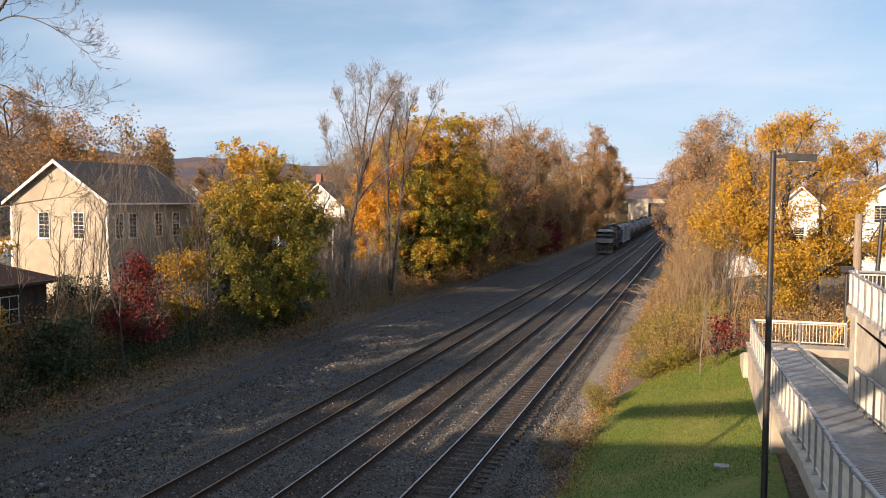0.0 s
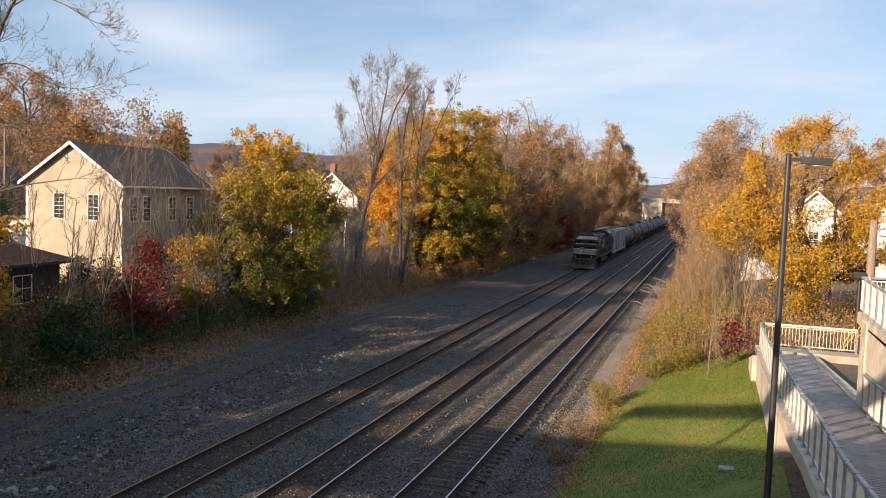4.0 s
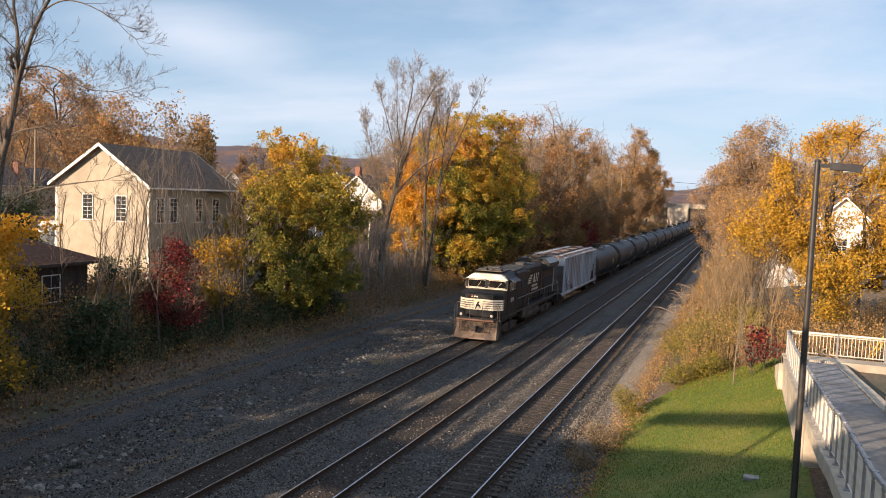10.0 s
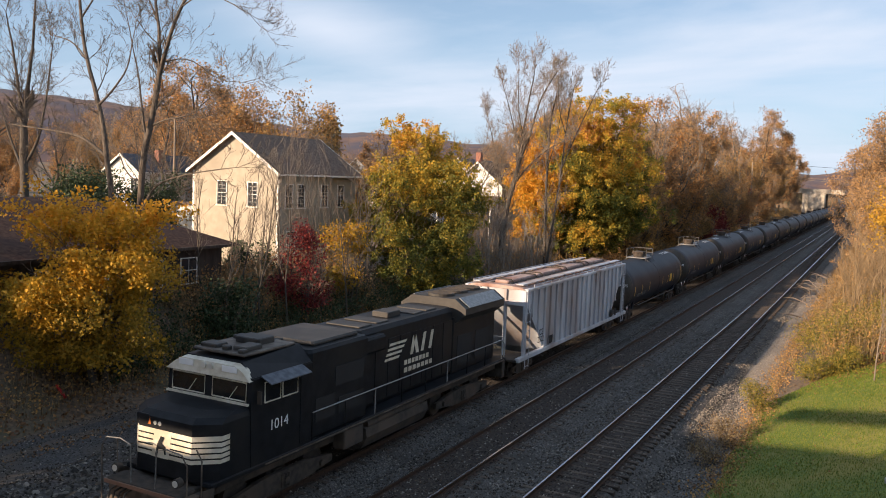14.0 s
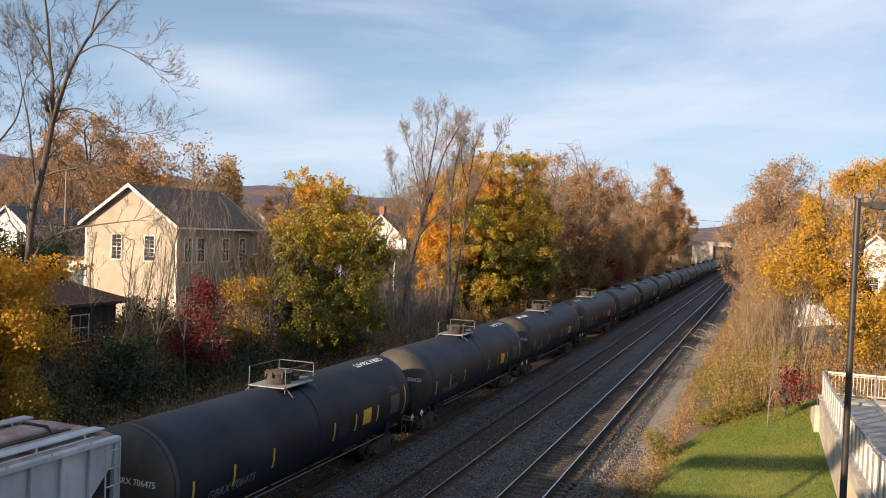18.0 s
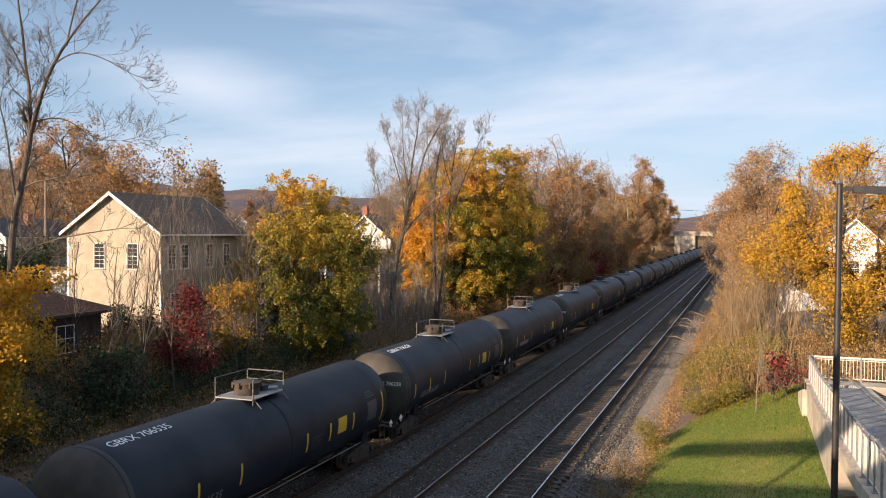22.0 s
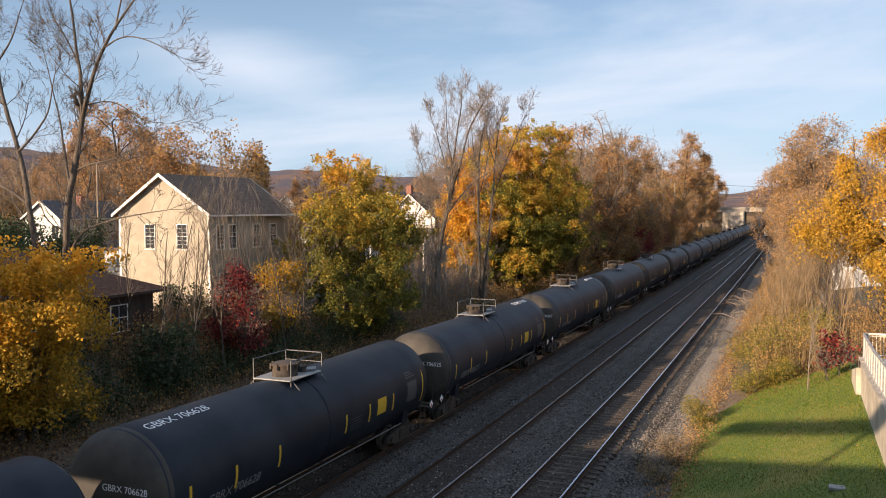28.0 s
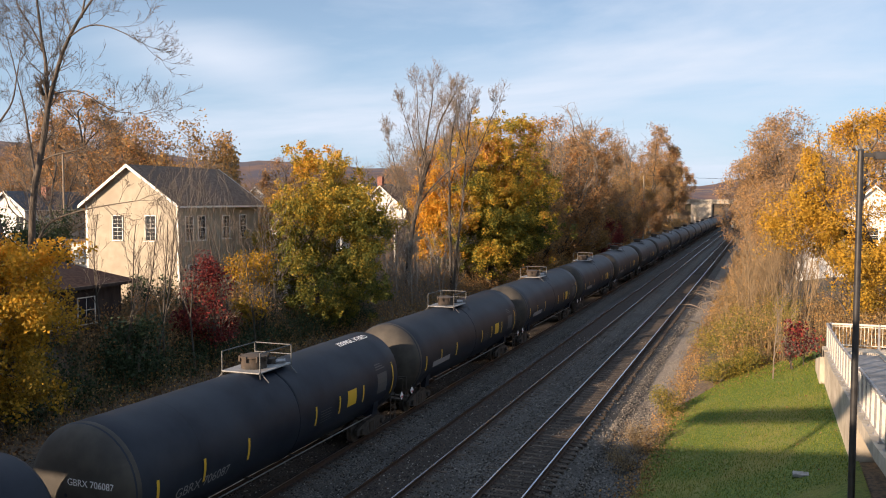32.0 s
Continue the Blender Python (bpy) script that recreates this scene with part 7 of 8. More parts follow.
def chips(name, label, seed, n, x0, x1, z, size, mat, y0=12.0, y1=60.0):
    """Crushed stones lying loose: four-cornered lumps, thinning out with distance; uncountable."""
    g = np.random.default_rng(seed)
    y = y0 + (y1 - y0) * g.random(n) ** 1.7
    x = x0 + (x1 - x0) * g.random(n)
    c = np.stack([x, y, np.array([z(a, b) for a, b in zip(x, y)])], 1)
    s = size * g.uniform(0.5, 1.5, n)[:, None]
    v = np.empty((n, 5, 3))
    a = g.uniform(0, 6.28, n)
    for k in range(4):
        t = a + 1.571 * k + g.uniform(-0.4, 0.4, n)
        v[:, k] = c + s * np.stack([np.cos(t), np.sin(t), g.uniform(-0.5, 0.1, n)], 1)
    v[:, 4] = c + s * np.stack([g.uniform(-0.4, 0.4, n), g.uniform(-0.4, 0.4, n), g.uniform(0.5, 0.95, n)], 1)
    o = (np.arange(n) * 5)[:, None, None]
    f = (o + np.array([[0, 1, 4], [1, 2, 4], [2, 3, 4], [3, 0, 4]])[None]).reshape(-1, 3)
    me = bpy.data.meshes.new(name)
    me.from_pydata(v.reshape(-1, 3).tolist(), [], f.tolist())
    me.materials.append(mat)
    solo(name, me, mat, label, "ballast", kind="stuff")


BEDZ = lambda x, y: lerp(BED, x) + 0.022 * noise.noise((x * 2.2, y * 2.2, 5)) + 0.004
chips("ballast_chips", "grey crushed ballast stones between the tracks", 81, 30000, -19.0, -5.9, BEDZ, 0.036, CHIPS)
chips("shoulder_chips", "dark ballast stones beside the weeds", 86, 6000, -6.2, -4.5, lambda x, y: max(ground_z(x, y), lerp(BED, x)) + 0.03, 0.034, CHIPS, 18.0, 42.0)
chips("crib_chips", "rusty ballast stones between the ties", 82, 12000, -17.1, -7.0, BEDZ, 0.032, CHIPS_RUST)
chips("rubble_chips", "small grey stones of the track side", 83, 9000, -23.0, -18.8, lambda x, y: ground_z(x, y) + 0.045, 0.04, CHIPS)
chips("road_chips", "scattered grit on the access road", 84, 11000, -26.2, -22.9, lambda x, y: ground_z(x, y) + 0.045, 0.028, CHIPS)
chips("gravel_chips", "tan gravel stones beside the track", 85, 9000, -6.4, -4.0, lambda x, y: max(ground_z(x, y), lerp(BED, x)) + 0.03, 0.034, GRAVEL_CHIPS, 36.0, 80.0)
# grey picket fence among the bare trunks
pf_ = thing("picket_fence", "weathered grey picket fence among bare trunks", "fence", at=pose(0, 0, 0))
for k in range(22):
    x = -31.2 + 0.2 * k
    z = ground_z(x, 66.4)
    part("picket", Mesh().prism([(x - 0.05, z - 0.1), (x + 0.05, z - 0.1), (x + 0.05, z + 1.25), (x, z + 1.33), (x - 0.05, z + 1.25)], "y", 66.38, 66.41), POLE, pf_)
for h in (0.35, 1.0):
    part("fence_rail", Mesh().tube([(-31.3, 66.43, ground_z(-31.2, 66.4) + h), (-26.9, 66.43, ground_z(-27, 66.4) + h)], 0.035, 4), POLE, pf_)
# grass tufts
g_ = random.Random(76)
v, f = [], []
for _ in range(52000):
    y = 24 + 20 * g_.random() ** 0.8
    a0 = lawn_edge(y)
    x = a0 + (2.0 - a0) * g_.random()
    z = lawn_z(x, y)
    a, h, l_ = g_.uniform(0, 6.28), g_.uniform(0.03, 0.08), g_.uniform(0.01, 0.04)
    c, s = math.cos(a), math.sin(a)
    o = len(v)
    v += [(x - s * 0.012, y + c * 0.012, z - 0.01), (x + s * 0.012, y - c * 0.012, z - 0.01), (x + c * l_, y + s * l_, z + h)]
    f.append((o, o + 1, o + 2))
solo("grass_tufts", raw("grass_tufts", v, f, BLADES), BLADES, "short green grass blades of the lawn", "grass", kind="stuff")


# ---- houses ----
def window(parent, wall, u, z, wd, h, at, name="window", cols=2, rows=3):
    """A sash window in a wall; wall 'y': facing -y at y = at, wall 'x': facing +x at x = at."""
    def bx(u0, u1, z0, z1, d0, d1):
        m = Mesh()
        return m.box(u0, u1, at - d1, at - d0, z0, z1) if wall == "y" else m.box(at + d0, at + d1, u0, u1, z0, z1)
    wn_ = part(name, bx(u - wd / 2, u + wd / 2, z, z + h, 0.0, 0.02), GLASS, parent, "dark sash window")
    fr = Mesh()
    for u0, u1, z0, z1 in ((u - wd / 2 - 0.05, u - wd / 2, z - 0.06, z + h + 0.05), (u + wd / 2, u + wd / 2 + 0.05, z - 0.06, z + h + 0.05), (u - wd / 2, u + wd / 2, z + h, z + h + 0.05)):
        m = bx(u0, u1, z0, z1, 0.0, 0.05)
        fr.add(m.v, m.f)
    part("frame", fr, TRIM, wn_)
    part("sill", bx(u - wd / 2 - 0.12, u + wd / 2 + 0.12, z - 0.11, z - 0.06, 0.0, 0.10), TRIM, wn_)
    for i in range(1, rows * 2):
        zz = z + h * i / (rows * 2) if rows > 1 else z + h / 2
        t = 0.018 if i == rows else 0.007
        part("sash_bar", bx(u - wd / 2, u + wd / 2, zz - t, zz + t, 0.02, 0.035), TRIM, wn_)
    for i in range(1, cols):
        uu = u - wd / 2 + wd * i / cols
        part("sash_bar", bx(uu - 0.009, uu + 0.009, z, z + h, 0.02, 0.033), TRIM, wn_)
    return wn_


def gable_house(name, label, x0, x1, y0, y1, zg, ze, zr, wall, roof, over=0.35, boards=False, chimney=None):
    """House with its ridge along y; walls in parts, roof slabs, bargeboards."""
    hs = thing(name, label, "house")
    xm = (x0 + x1) / 2
    t = 0.2
    for a, b in ((y0, y0 + t), (y1 - t, y1)):
        part("gable_wall", Mesh().prism([(x0, zg), (x1, zg), (x1, ze), (xm, zr), (x0, ze)], "y", a, b), wall, hs)
    for a, b in ((x0, x0 + t), (x1 - t, x1)):
        part("side_wall", Mesh().box(a, b, y0 + t, y1 - t, zg, ze), wall, hs)
    pitch = (zr - ze) / (xm - x0)
    for s in (-1, 1):
        xe = xm + s * (xm - x0 + over)
        ze2 = ze - over * pitch
        part("roof", Mesh().prism([(xm, zr + 0.22), (xe, ze2 + 0.22), (xe, ze2 + 0.05), (xm, zr + 0.05)], "y", y0 - over, y1 + over), roof, hs, "shingled roof slope")
        for yy in (y0 - over - 0.03, y1 + over):
            part("bargeboard", Mesh().prism([(xm, zr + 0.235), (xe, ze2 + 0.235), (xe, ze2 + 0.03), (xm, zr + 0.02)], "y", yy, yy + 0.03), TRIM, hs, "white bargeboard")
        part("eaves_board", Mesh().box(min(xe, xe + s * 0.03), max(xe, xe + s * 0.03), y0 - over, y1 + over, ze2 + 0.08, ze2 + 0.2), TRIM, hs)
        part("corner_board", Mesh().box(xm + s * (xm - x0) - 0.08, xm + s * (xm - x0) + 0.08, y0 - 0.025, y0, zg, ze), TRIM, hs)
    if boards:
        k = 0
        z = zg + 0.2
        while z < ze:
            part("siding_course", Mesh().prism([(y0 - 0.0, z), (y0 - 0.022, z), (y0, z + 0.18)], "x", x0 + 0.08, x1 - 0.08), wall, hs)
            part("siding_course", Mesh().prism([(x1, z), (x1 + 0.022, z), (x1, z + 0.18)], "y", y0, y1), wall, hs)
            z += 0.19
        while z < zr - 0.15:
            hw = (zr - z) / pitch - 0.05
            part("siding_course", Mesh().prism([(y0 - 0.0, z), (y0 - 0.022, z), (y0, z + 0.18)], "x", xm - hw, xm + hw), wall, hs)
            z += 0.19
    if chimney:
        cx, cy, h = chimney
        part("chimney", Mesh().box(cx - 0.35, cx + 0.35, cy - 0.35, cy + 0.35, zr - 0.8, zr + h, b=0.02), BRICK, hs, "brick chimney")
    return hs


tan = gable_house("tan_house", "two-storey tan clapboard house with a dark shingle roof", -42.45, -35.1, 43.9, 53.0, 2.7, 9.2, 11.62, SIDING, SHINGLE, 0.38, True)
for u in (-39.85, -37.2):
    window(tan, "y", u, 6.95, 0.78, 1.55, 43.9 - 0.022)
for u in (45.0, 46.3, 49.0, 51.0):
    window(tan, "x", u, 6.95, 0.72, 1.5, -35.1 + 0.022)
for u in (45.3, 47.2, 50.0):
    window(tan, "x", u, 3.9, 0.8, 1.4, -35.1 + 0.022)

# low brown-roofed building between the bank and the tan house
DARKBOARD = surf("dark_brown_boarding", (0.035, 0.024, 0.02), (0.07, 0.05, 0.04), 4, rough=0.9, bump=0.2, stretch=(1, 1, 0.2))
low = thing("low_building", "long low building with a brown hipped shingle roof", "building")
X0, X1, Y0, Y1, ZG, ZE, ZR = -44.0, -32.2, 14.0, 35.5, 2.3, 5.15, 7.45
for a in ((X0, X1, Y0, Y0 + 0.2), (X0, X1, Y1 - 0.2, Y1), (X0, X0 + 0.2, Y0 + 0.2, Y1 - 0.2), (X1 - 0.2, X1, Y0 + 0.2, Y1 - 0.2)):
    part("wall", Mesh().box(*a, ZG - 0.4, ZE), DARKBOARD, low, "dark brown boarded wall")
o_ = 0.6
e = [(X0 - o_, Y0 - o_, ZE), (X1 + o_, Y0 - o_, ZE), (X1 + o_, Y1 + o_, ZE), (X0 - o_, Y1 + o_, ZE)]
ra, rb = ((X0 + X1) / 2, Y0 + 5.9, ZR), ((X0 + X1) / 2, Y1 - 4.5, ZR)
for f_ in ((e[0], e[1], ra), (e[1], e[2], rb, ra), (e[2], e[3], rb), (e[3], e[0], ra, rb)):
    n_ = len(f_)
    part("roof", Mesh().add([(p[0], p[1], p[2] + 0.12) for p in f_] + list(f_), [tuple(range(n_)), tuple(range(2 * n_ - 1, n_ - 1, -1))] + [(i, (i + 1) % n_, n_ + (i + 1) % n_, n_ + i) for i in range(n_)]), SHINGLE_B, low, "brown shingled roof slope")
part("gutter", Mesh().box(X1 + o_, X1 + o_ + 0.12, Y0 - o_, Y1 + o_, ZE - 0.02, ZE + 0.13), DARKBOARD, low, "dark gutter")
part("gutter", Mesh().box(X0 - o_, X1 + o_, Y1 + o_, Y1 + o_ + 0.1, ZE - 0.02, ZE + 0.13), DARKBOARD, low, "dark gutter")
for u in (17.5, 21, 24.5, 28.2, 30.6, 33.0):
    window(low, "x", u, 3.35, 1.1, 1.25, X1, rows=1)

white_a = gable_house("white_house", "white gabled house with a slate-blue roof and brick chimney", -52.3, -45.3, 97.5, 107, 3, 8.6, 11.55, SIDING_W, ROOF_BLUE, 0.4, chimney=(-47.6, 101, 1.1))
window(white_a, "y", -48.8, 9.0, 0.8, 1.1, 97.5)
for u in (-50.5, -47.2):
    window(white_a, "y", u, 6.0, 0.9, 1.4, 97.5)
grey_a = gable_house("grey_house", "small house with a grey shingle roof behind the bare trunks", -44.5, -38.5, 88, 96, 3, 8.4, 11.0, SIDING_W, SHINGLE, 0.4)
window(grey_a, "y", -41.5, 7.2, 0.8, 0.9, 88, rows=1)
part("porch_roof", Mesh().prism([(84.2, 6.2), (88.0, 7.35), (88.0, 7.2), (84.2, 6.05)], "x", -45.2, -37.8), SHINGLE, grey_a, "grey shingled lean-to roof")
for x in (-44.8, -38.2):
    part("porch_post", Mesh().box(x - 0.08, x + 0.08, 84.4, 84.56, 2.6, 6.1), TRIM, grey_a)
# added wall; dark boarding paints the shade below the lean-to
part("porch_wall", Mesh().box(-44.6, -38.4, 86.0, 86.15, 2.6, 6.6), DARKBOARD, grey_a, "added porch wall, its shade put into dark boarding")
for i, (x, y, wd, ln, ze, zr, wl_, rf_) in enumerate([(-114, 115, 6, 9, 11.8, 14.1, SIDING_W, SHINGLE), (-69.8, 62, 4.6, 9, 8.6, 10.2, SIDING_W, ROOF_BLUE), (-100.5, 92, 6.5, 9, 10.0, 12.2, SIDING, SHINGLE_B), (-88, 96, 8, 9, 8.6, 12, SIDING_W, SHINGLE), (-74, 112, 8, 10, 8.2, 11.4, SIDING_W, SHINGLE),
                                                     (-135, 80, 8, 9, 7.6, 10.4, SIDING_W, ROOF_BLUE), (-60, 118, 8, 10, 8.0, 11.0, SIDING_W, SHINGLE)]):
    h_ = gable_house("town_house", ["small white gabled house in the town", "white cottage with a slate roof", "cream house with a red-brown roof", "white gabled house far off"][i % 4], x - wd / 2, x + wd / 2, y, y + ln, 3, ze, zr, wl_, rf_, 0.35, chimney=(x + 1, y + 4, 0.7) if i % 2 else None)
    for u in (x - 1.7, x + 1.7):
        window(h_, "y", u, ze - 2.0, 0.9, 1.3, y, rows=1)
shed = thing("white_shed", "small white shed with a low roof beside the tan house", "shed")
part("wall", Mesh().box(-47.5, -43.4, 46.5, 49, 2.9, 6.6, b=0.02), SIDING_W, shed)
part("roof", Mesh().box(-47.8, -43.1, 46.2, 49.3, 6.6, 6.75, b=0.02), SHINGLE, shed, "grey flat roof")
part("door", Mesh().box(-45.2, -44.2, 46.46, 46.5, 2.9, 5.0), TRIM, shed, "white door")

# white house at the end of the ramp's street
wr = gable_house("white_house", "large white clapboard house beyond the ramp", 14.2, 24.0, 84, 98, 3, 9.8, 12.6, SIDING_W, SHINGLE, 0.4, True)
for u in (15.6, 18.0):
    window(wr, "y", u, 4.6, 1.0, 1.5, 84 - 0.022)
    window(wr, "y", u, 7.6, 1.0, 1.5, 84 - 0.022)
wl2 = gable_house("white_house", "white house half hidden behind the amber tree", 7.0, 12.5, 92, 101, 3, 8.2, 10.8, SIDING_W, SHINGLE, 0.4)
window(wl2, "y", 9.7, 5.4, 0.9, 1.4, 92)
gar = thing("white_garage", "low white garage seen through the thicket", "garage")
part("wall", Mesh().box(2.6, 8.0, 84.0, 90.0, 2.0, 6.0, b=0.02), SIDING_W, gar)
part("roof", Mesh().prism([(2.2, 6.0), (8.4, 6.0), (5.3, 7.2)], "y", 83.7, 90.3), SHINGLE, gar, "grey shingled roof")

# ---- ramps beside the lawn ----
RAMP = [(4, 5.45), (11, 4.75), (14.5, 4.40), (18.8, 4.24), (20.5, 4.05), (33.0, 3.38), (38.0, 3.32)]
XL, XR = 2.2, 4.35


def ramp_z(y):
    return lerp(RAMP, y)


ramp = thing("concrete_ramp", "grey concrete walkway ramp on a concrete wall", "ramp")
m = Mesh()
ys_ = [4, 11, 14.5, 18.8, 20.5, 24, 28, 33, 35.8, 38.0]
xr_ = lambda y: XR - 0.3 * sstep(30, 38, y)
rings = [[(XL, y, ramp_z(y) - 0.32), (XL, y, ramp_z(y)), (xr_(y), y, ramp_z(y)), (xr_(y), y, ramp_z(y) - 0.32)] for y in ys_]
part("walkway", m.loft(rings), PAVING, ramp, "grey brushed-concrete walkway")
m = Mesh()
part("kerb", m.loft([[(XL - 0.14, y, ramp_z(y) - 0.30), (XL - 0.14, y, ramp_z(y) + 0.04), (XL + 0.10, y, ramp_z(y) + 0.04), (XL + 0.10, y, ramp_z(y) - 0.30)] for y in ys_]), CONCRETE, ramp, "pale concrete kerb")
part("kerb", Mesh().box(XL - 0.14, 6.1, 37.2, 38.3, 2.6, 3.42, b=0.02), CONCRETE, ramp, "pale concrete kerb")
part("kerb", Mesh().loft([[(xr_(y), y, 2.4), (xr_(y), y, ramp_z(y) + 0.05), (xr_(y) + 0.34, y, ramp_z(y) + 0.05), (xr_(y) + 0.34, y, 2.4)] for y in (27.4, 30, 32, 34, 36, 37.2)]), CONCRETE, ramp, "pale concrete kerb")
m = Mesh()
wy = [26.3, 28, 33, 36.5, 38.3]
part("retaining_wall", m.loft([[(XL - 0.12, y, 0.8), (XL - 0.12, y, ramp_z(y) - 0.31), (XL + 0.2, y, ramp_z(y) - 0.31), (XL + 0.2, y, 0.8)] for y in wy]), CONCRETE, ramp, "pale concrete retaining wall")
part("abutment", Mesh().box(XL - 0.05, 4.2, 25.9, 26.5, 0.8, ramp_z(26.2) - 0.33, b=0.02), CONCRETE, ramp, "concrete abutment below the ramp")
part("wing_wall", Mesh().prism([(36.9, 3.2), (39.8, 2.6), (39.8, 1.6), (36.9, 1.0)], "x", XL - 0.3, XL - 0.06), CONCRETE, ramp, "sloping concrete wing wall")
for i in range(40):
    y = 13.2 + i * 0.12
    part("tread_groove", Mesh().box(XL + 0.4, XR - 0.15, y, y + 0.045, ramp_z(y) - 0.02, ramp_z(y) + 0.012), GALV, ramp)

PICKET = Mesh().box(-0.009, 0.009, -0.009, 0.009, 0.0, 0.88).data("picket", CREAM)


def railing(name, label, pts, post_step=0.95, h=1.05, top=GALV, gap=0.115):
    """Railing along a line of points on the deck: top rail, bottom rail, posts with feet, pickets."""
    rl = thing(name, label, "railing")
    P = [Vector(p) for p in pts]
    up = Vector((0, 0, h))
    part("top_rail", Mesh().tube([p + up for p in P], 0.045, 8), top, rl, "round pale grey handrail", True)
    part("bottom_rail", Mesh().tube([p + Vector((0, 0, 0.13)) for p in P], 0.022, 4), CREAM, rl)
    part("upper_rail", Mesh().tube([p + Vector((0, 0, h - 0.09)) for p in P], 0.02, 4), CREAM, rl)
    lens = [(b - a).length for a, b in zip(P, P[1:])]
    tot = sum(lens)

    def at(d):
        for a, b, l_ in zip(P, P[1:], lens):
            if d <= l_ + 1e-6:
                return a.lerp(b, d / l_)
            d -= l_
        return P[-1]
    n = max(1, round(tot / post_step))
    for i in range(n + 1):
        q = at(tot * i / n)
        part("post", Mesh().box(q.x - 0.04, q.x + 0.04, q.y - 0.045, q.y + 0.045, q.z, q.z + h - 0.03), GALV, rl)
        part("post_foot", Mesh().box(q.x - 0.08, q.x + 0.08, q.y - 0.08, q.y + 0.08, q.z, q.z + 0.03, b=0.008), GALV, rl)
        part("post_collar", Mesh().tube([q + Vector((0, 0, h - 0.05)), q + Vector((0, 0, h + 0.05))], 0.055, 8), GALV, rl)
    k = int(tot / gap)
    for i in range(min(k, 290)):
        q = at(tot * (i + 0.5) / k)
        o = new("picket", PICKET)
        o.parent = rl
        o.matrix_local = pose(q.x, q.y, q.z + 0.10)
    return rl


railing("ramp_railing", "cream picket railing with a grey tube handrail on the ramp", [(XL + 0.02, y, ramp_z(y) + 0.04) for y in (8.5, 11, 14.5, 18.8, 20.5, 26, 33, 37.9)])
solo("planted_strip", Mesh().box(xr_(32) + 0.3, 7.2, 27.6, 37.2, 2.2, 3.12, b=0.04), SOIL, "bare tan earth between the ramp and the landing", kind="structure")
railing("landing_railing", "cream picket railing across the end of the landing", [(2.35, 38.1, 3.42), (5.95, 38.1, 3.42)], 1.8, 0.98, CREAM, 0.13)
# upper ramp on its concrete pier
up_ = thing("upper_ramp", "upper concrete ramp on a stained concrete wall", "ramp")
part("wall", Mesh().box(4.40, 4.75, 14.0, 26.6, 1.8, 6.05, b=0.02), CONCRETE, up_, "stained concrete wall")
part("pier", Mesh().box(4.36, 5.1, 26.4, 27.3, 1.8, 6.2, b=0.04), CONCRETE, up_, "concrete corner pier")
part("deck", Mesh().loft([[(4.4, y, z - 0.3), (4.4, y, z), (6.6, y, z), (6.6, y, z - 0.3)] for y, z in ((14, 6.05), (22, 6.22), (27.3, 6.3))]), CONCRETE, up_)
part("deck_end", Mesh().box(4.4, 8.6, 27.3, 28.3, 5.95, 6.3, b=0.02), CONCRETE, up_)
part("far_wall", Mesh().box(6.6, 8.6, 26.6, 27.6, 2.0, 5.95, b=0.02), CONCRETE, up_)
part("inner_wall", Mesh().box(6.3, 6.6, 14, 27.3, 2.0, 6.0), CONCRETE, up_)
railing("upper_railing", "cream picket railing on the upper ramp", [(4.45, 14, 6.05), (4.45, 22, 6.22), (4.45, 28.2, 6.3), (8.5, 28.2, 6.3)])
railing("inner_railing", "cream picket railing between the ramps", [(XR - 0.05, y, ramp_z(y)) for y in (12, 14.5, 18.8, 20.5, 25.8)])

# ---- footbridge the view is taken from: deck, piers, unseen shade casters behind the eye ----
fb = thing("footbridge", "steel and concrete pedestrian footbridge over the tracks", "footbridge")
part("deck", Mesh().box(-30.8, 9.0, -3.4, -0.55, 7.25, 7.85, b=0.03), CONCRETE, fb, "concrete bridge deck")
# added wall shading the near tracks; its gap lets one lit patch through
for a in ((-26.8, 9.0, 7.85, 11.5), (-30.8, -29.8, 7.85, 11.5), (-29.8, -26.8, 9.4, 11.5)):
    part("shade_wall", Mesh().box(a[0], a[1], -3.4, -3.25, a[2], a[3]), CREAM, fb, "unseen panelled wall added to shade the near tracks")
# panel and slab are added to keep the road and first track shaded
part("shade_panel", Mesh().box(-46.0, -30.8, -3.4, -3.25, 7.25, 11.5), CREAM, fb, "unseen panel added to shade the road and first track")
part("landing", Mesh().box(-46.0, -30.8, -3.4, -0.55, 7.0, 7.25, b=0.03), CONCRETE, fb, "unseen concrete slab added below the shading panel")
# roof and beam are added: their shadows edge and band the lawn
part("roof", Mesh().box(-30.8, 9.0, -3.5, -0.7, 11.5, 11.75, b=0.03), CREAM, fb, "unseen flat roof added for its shadow edge")
part("shade_beam", Mesh().box(-26.8, 9.0, -1.2, -0.95, 13.15, 13.9, b=0.02), CREAM, fb, "unseen beam added to cast a shadow band on the lawn")
for x in (-26, -18, -10, -2, 6):
    part("beam_post", Mesh().box(x - 0.08, x + 0.08, -1.15, -1.0, 11.75, 13.15), CREAM, fb)
for x in (-45.3, -36.3, -26.3, -20.5, -4.6, 8.0):
    part("pier", Mesh().box(x - 0.5, x + 0.5, -2.8, -1.2, -1.0, 7.25, b=0.05), CONCRETE, fb, "concrete pier")

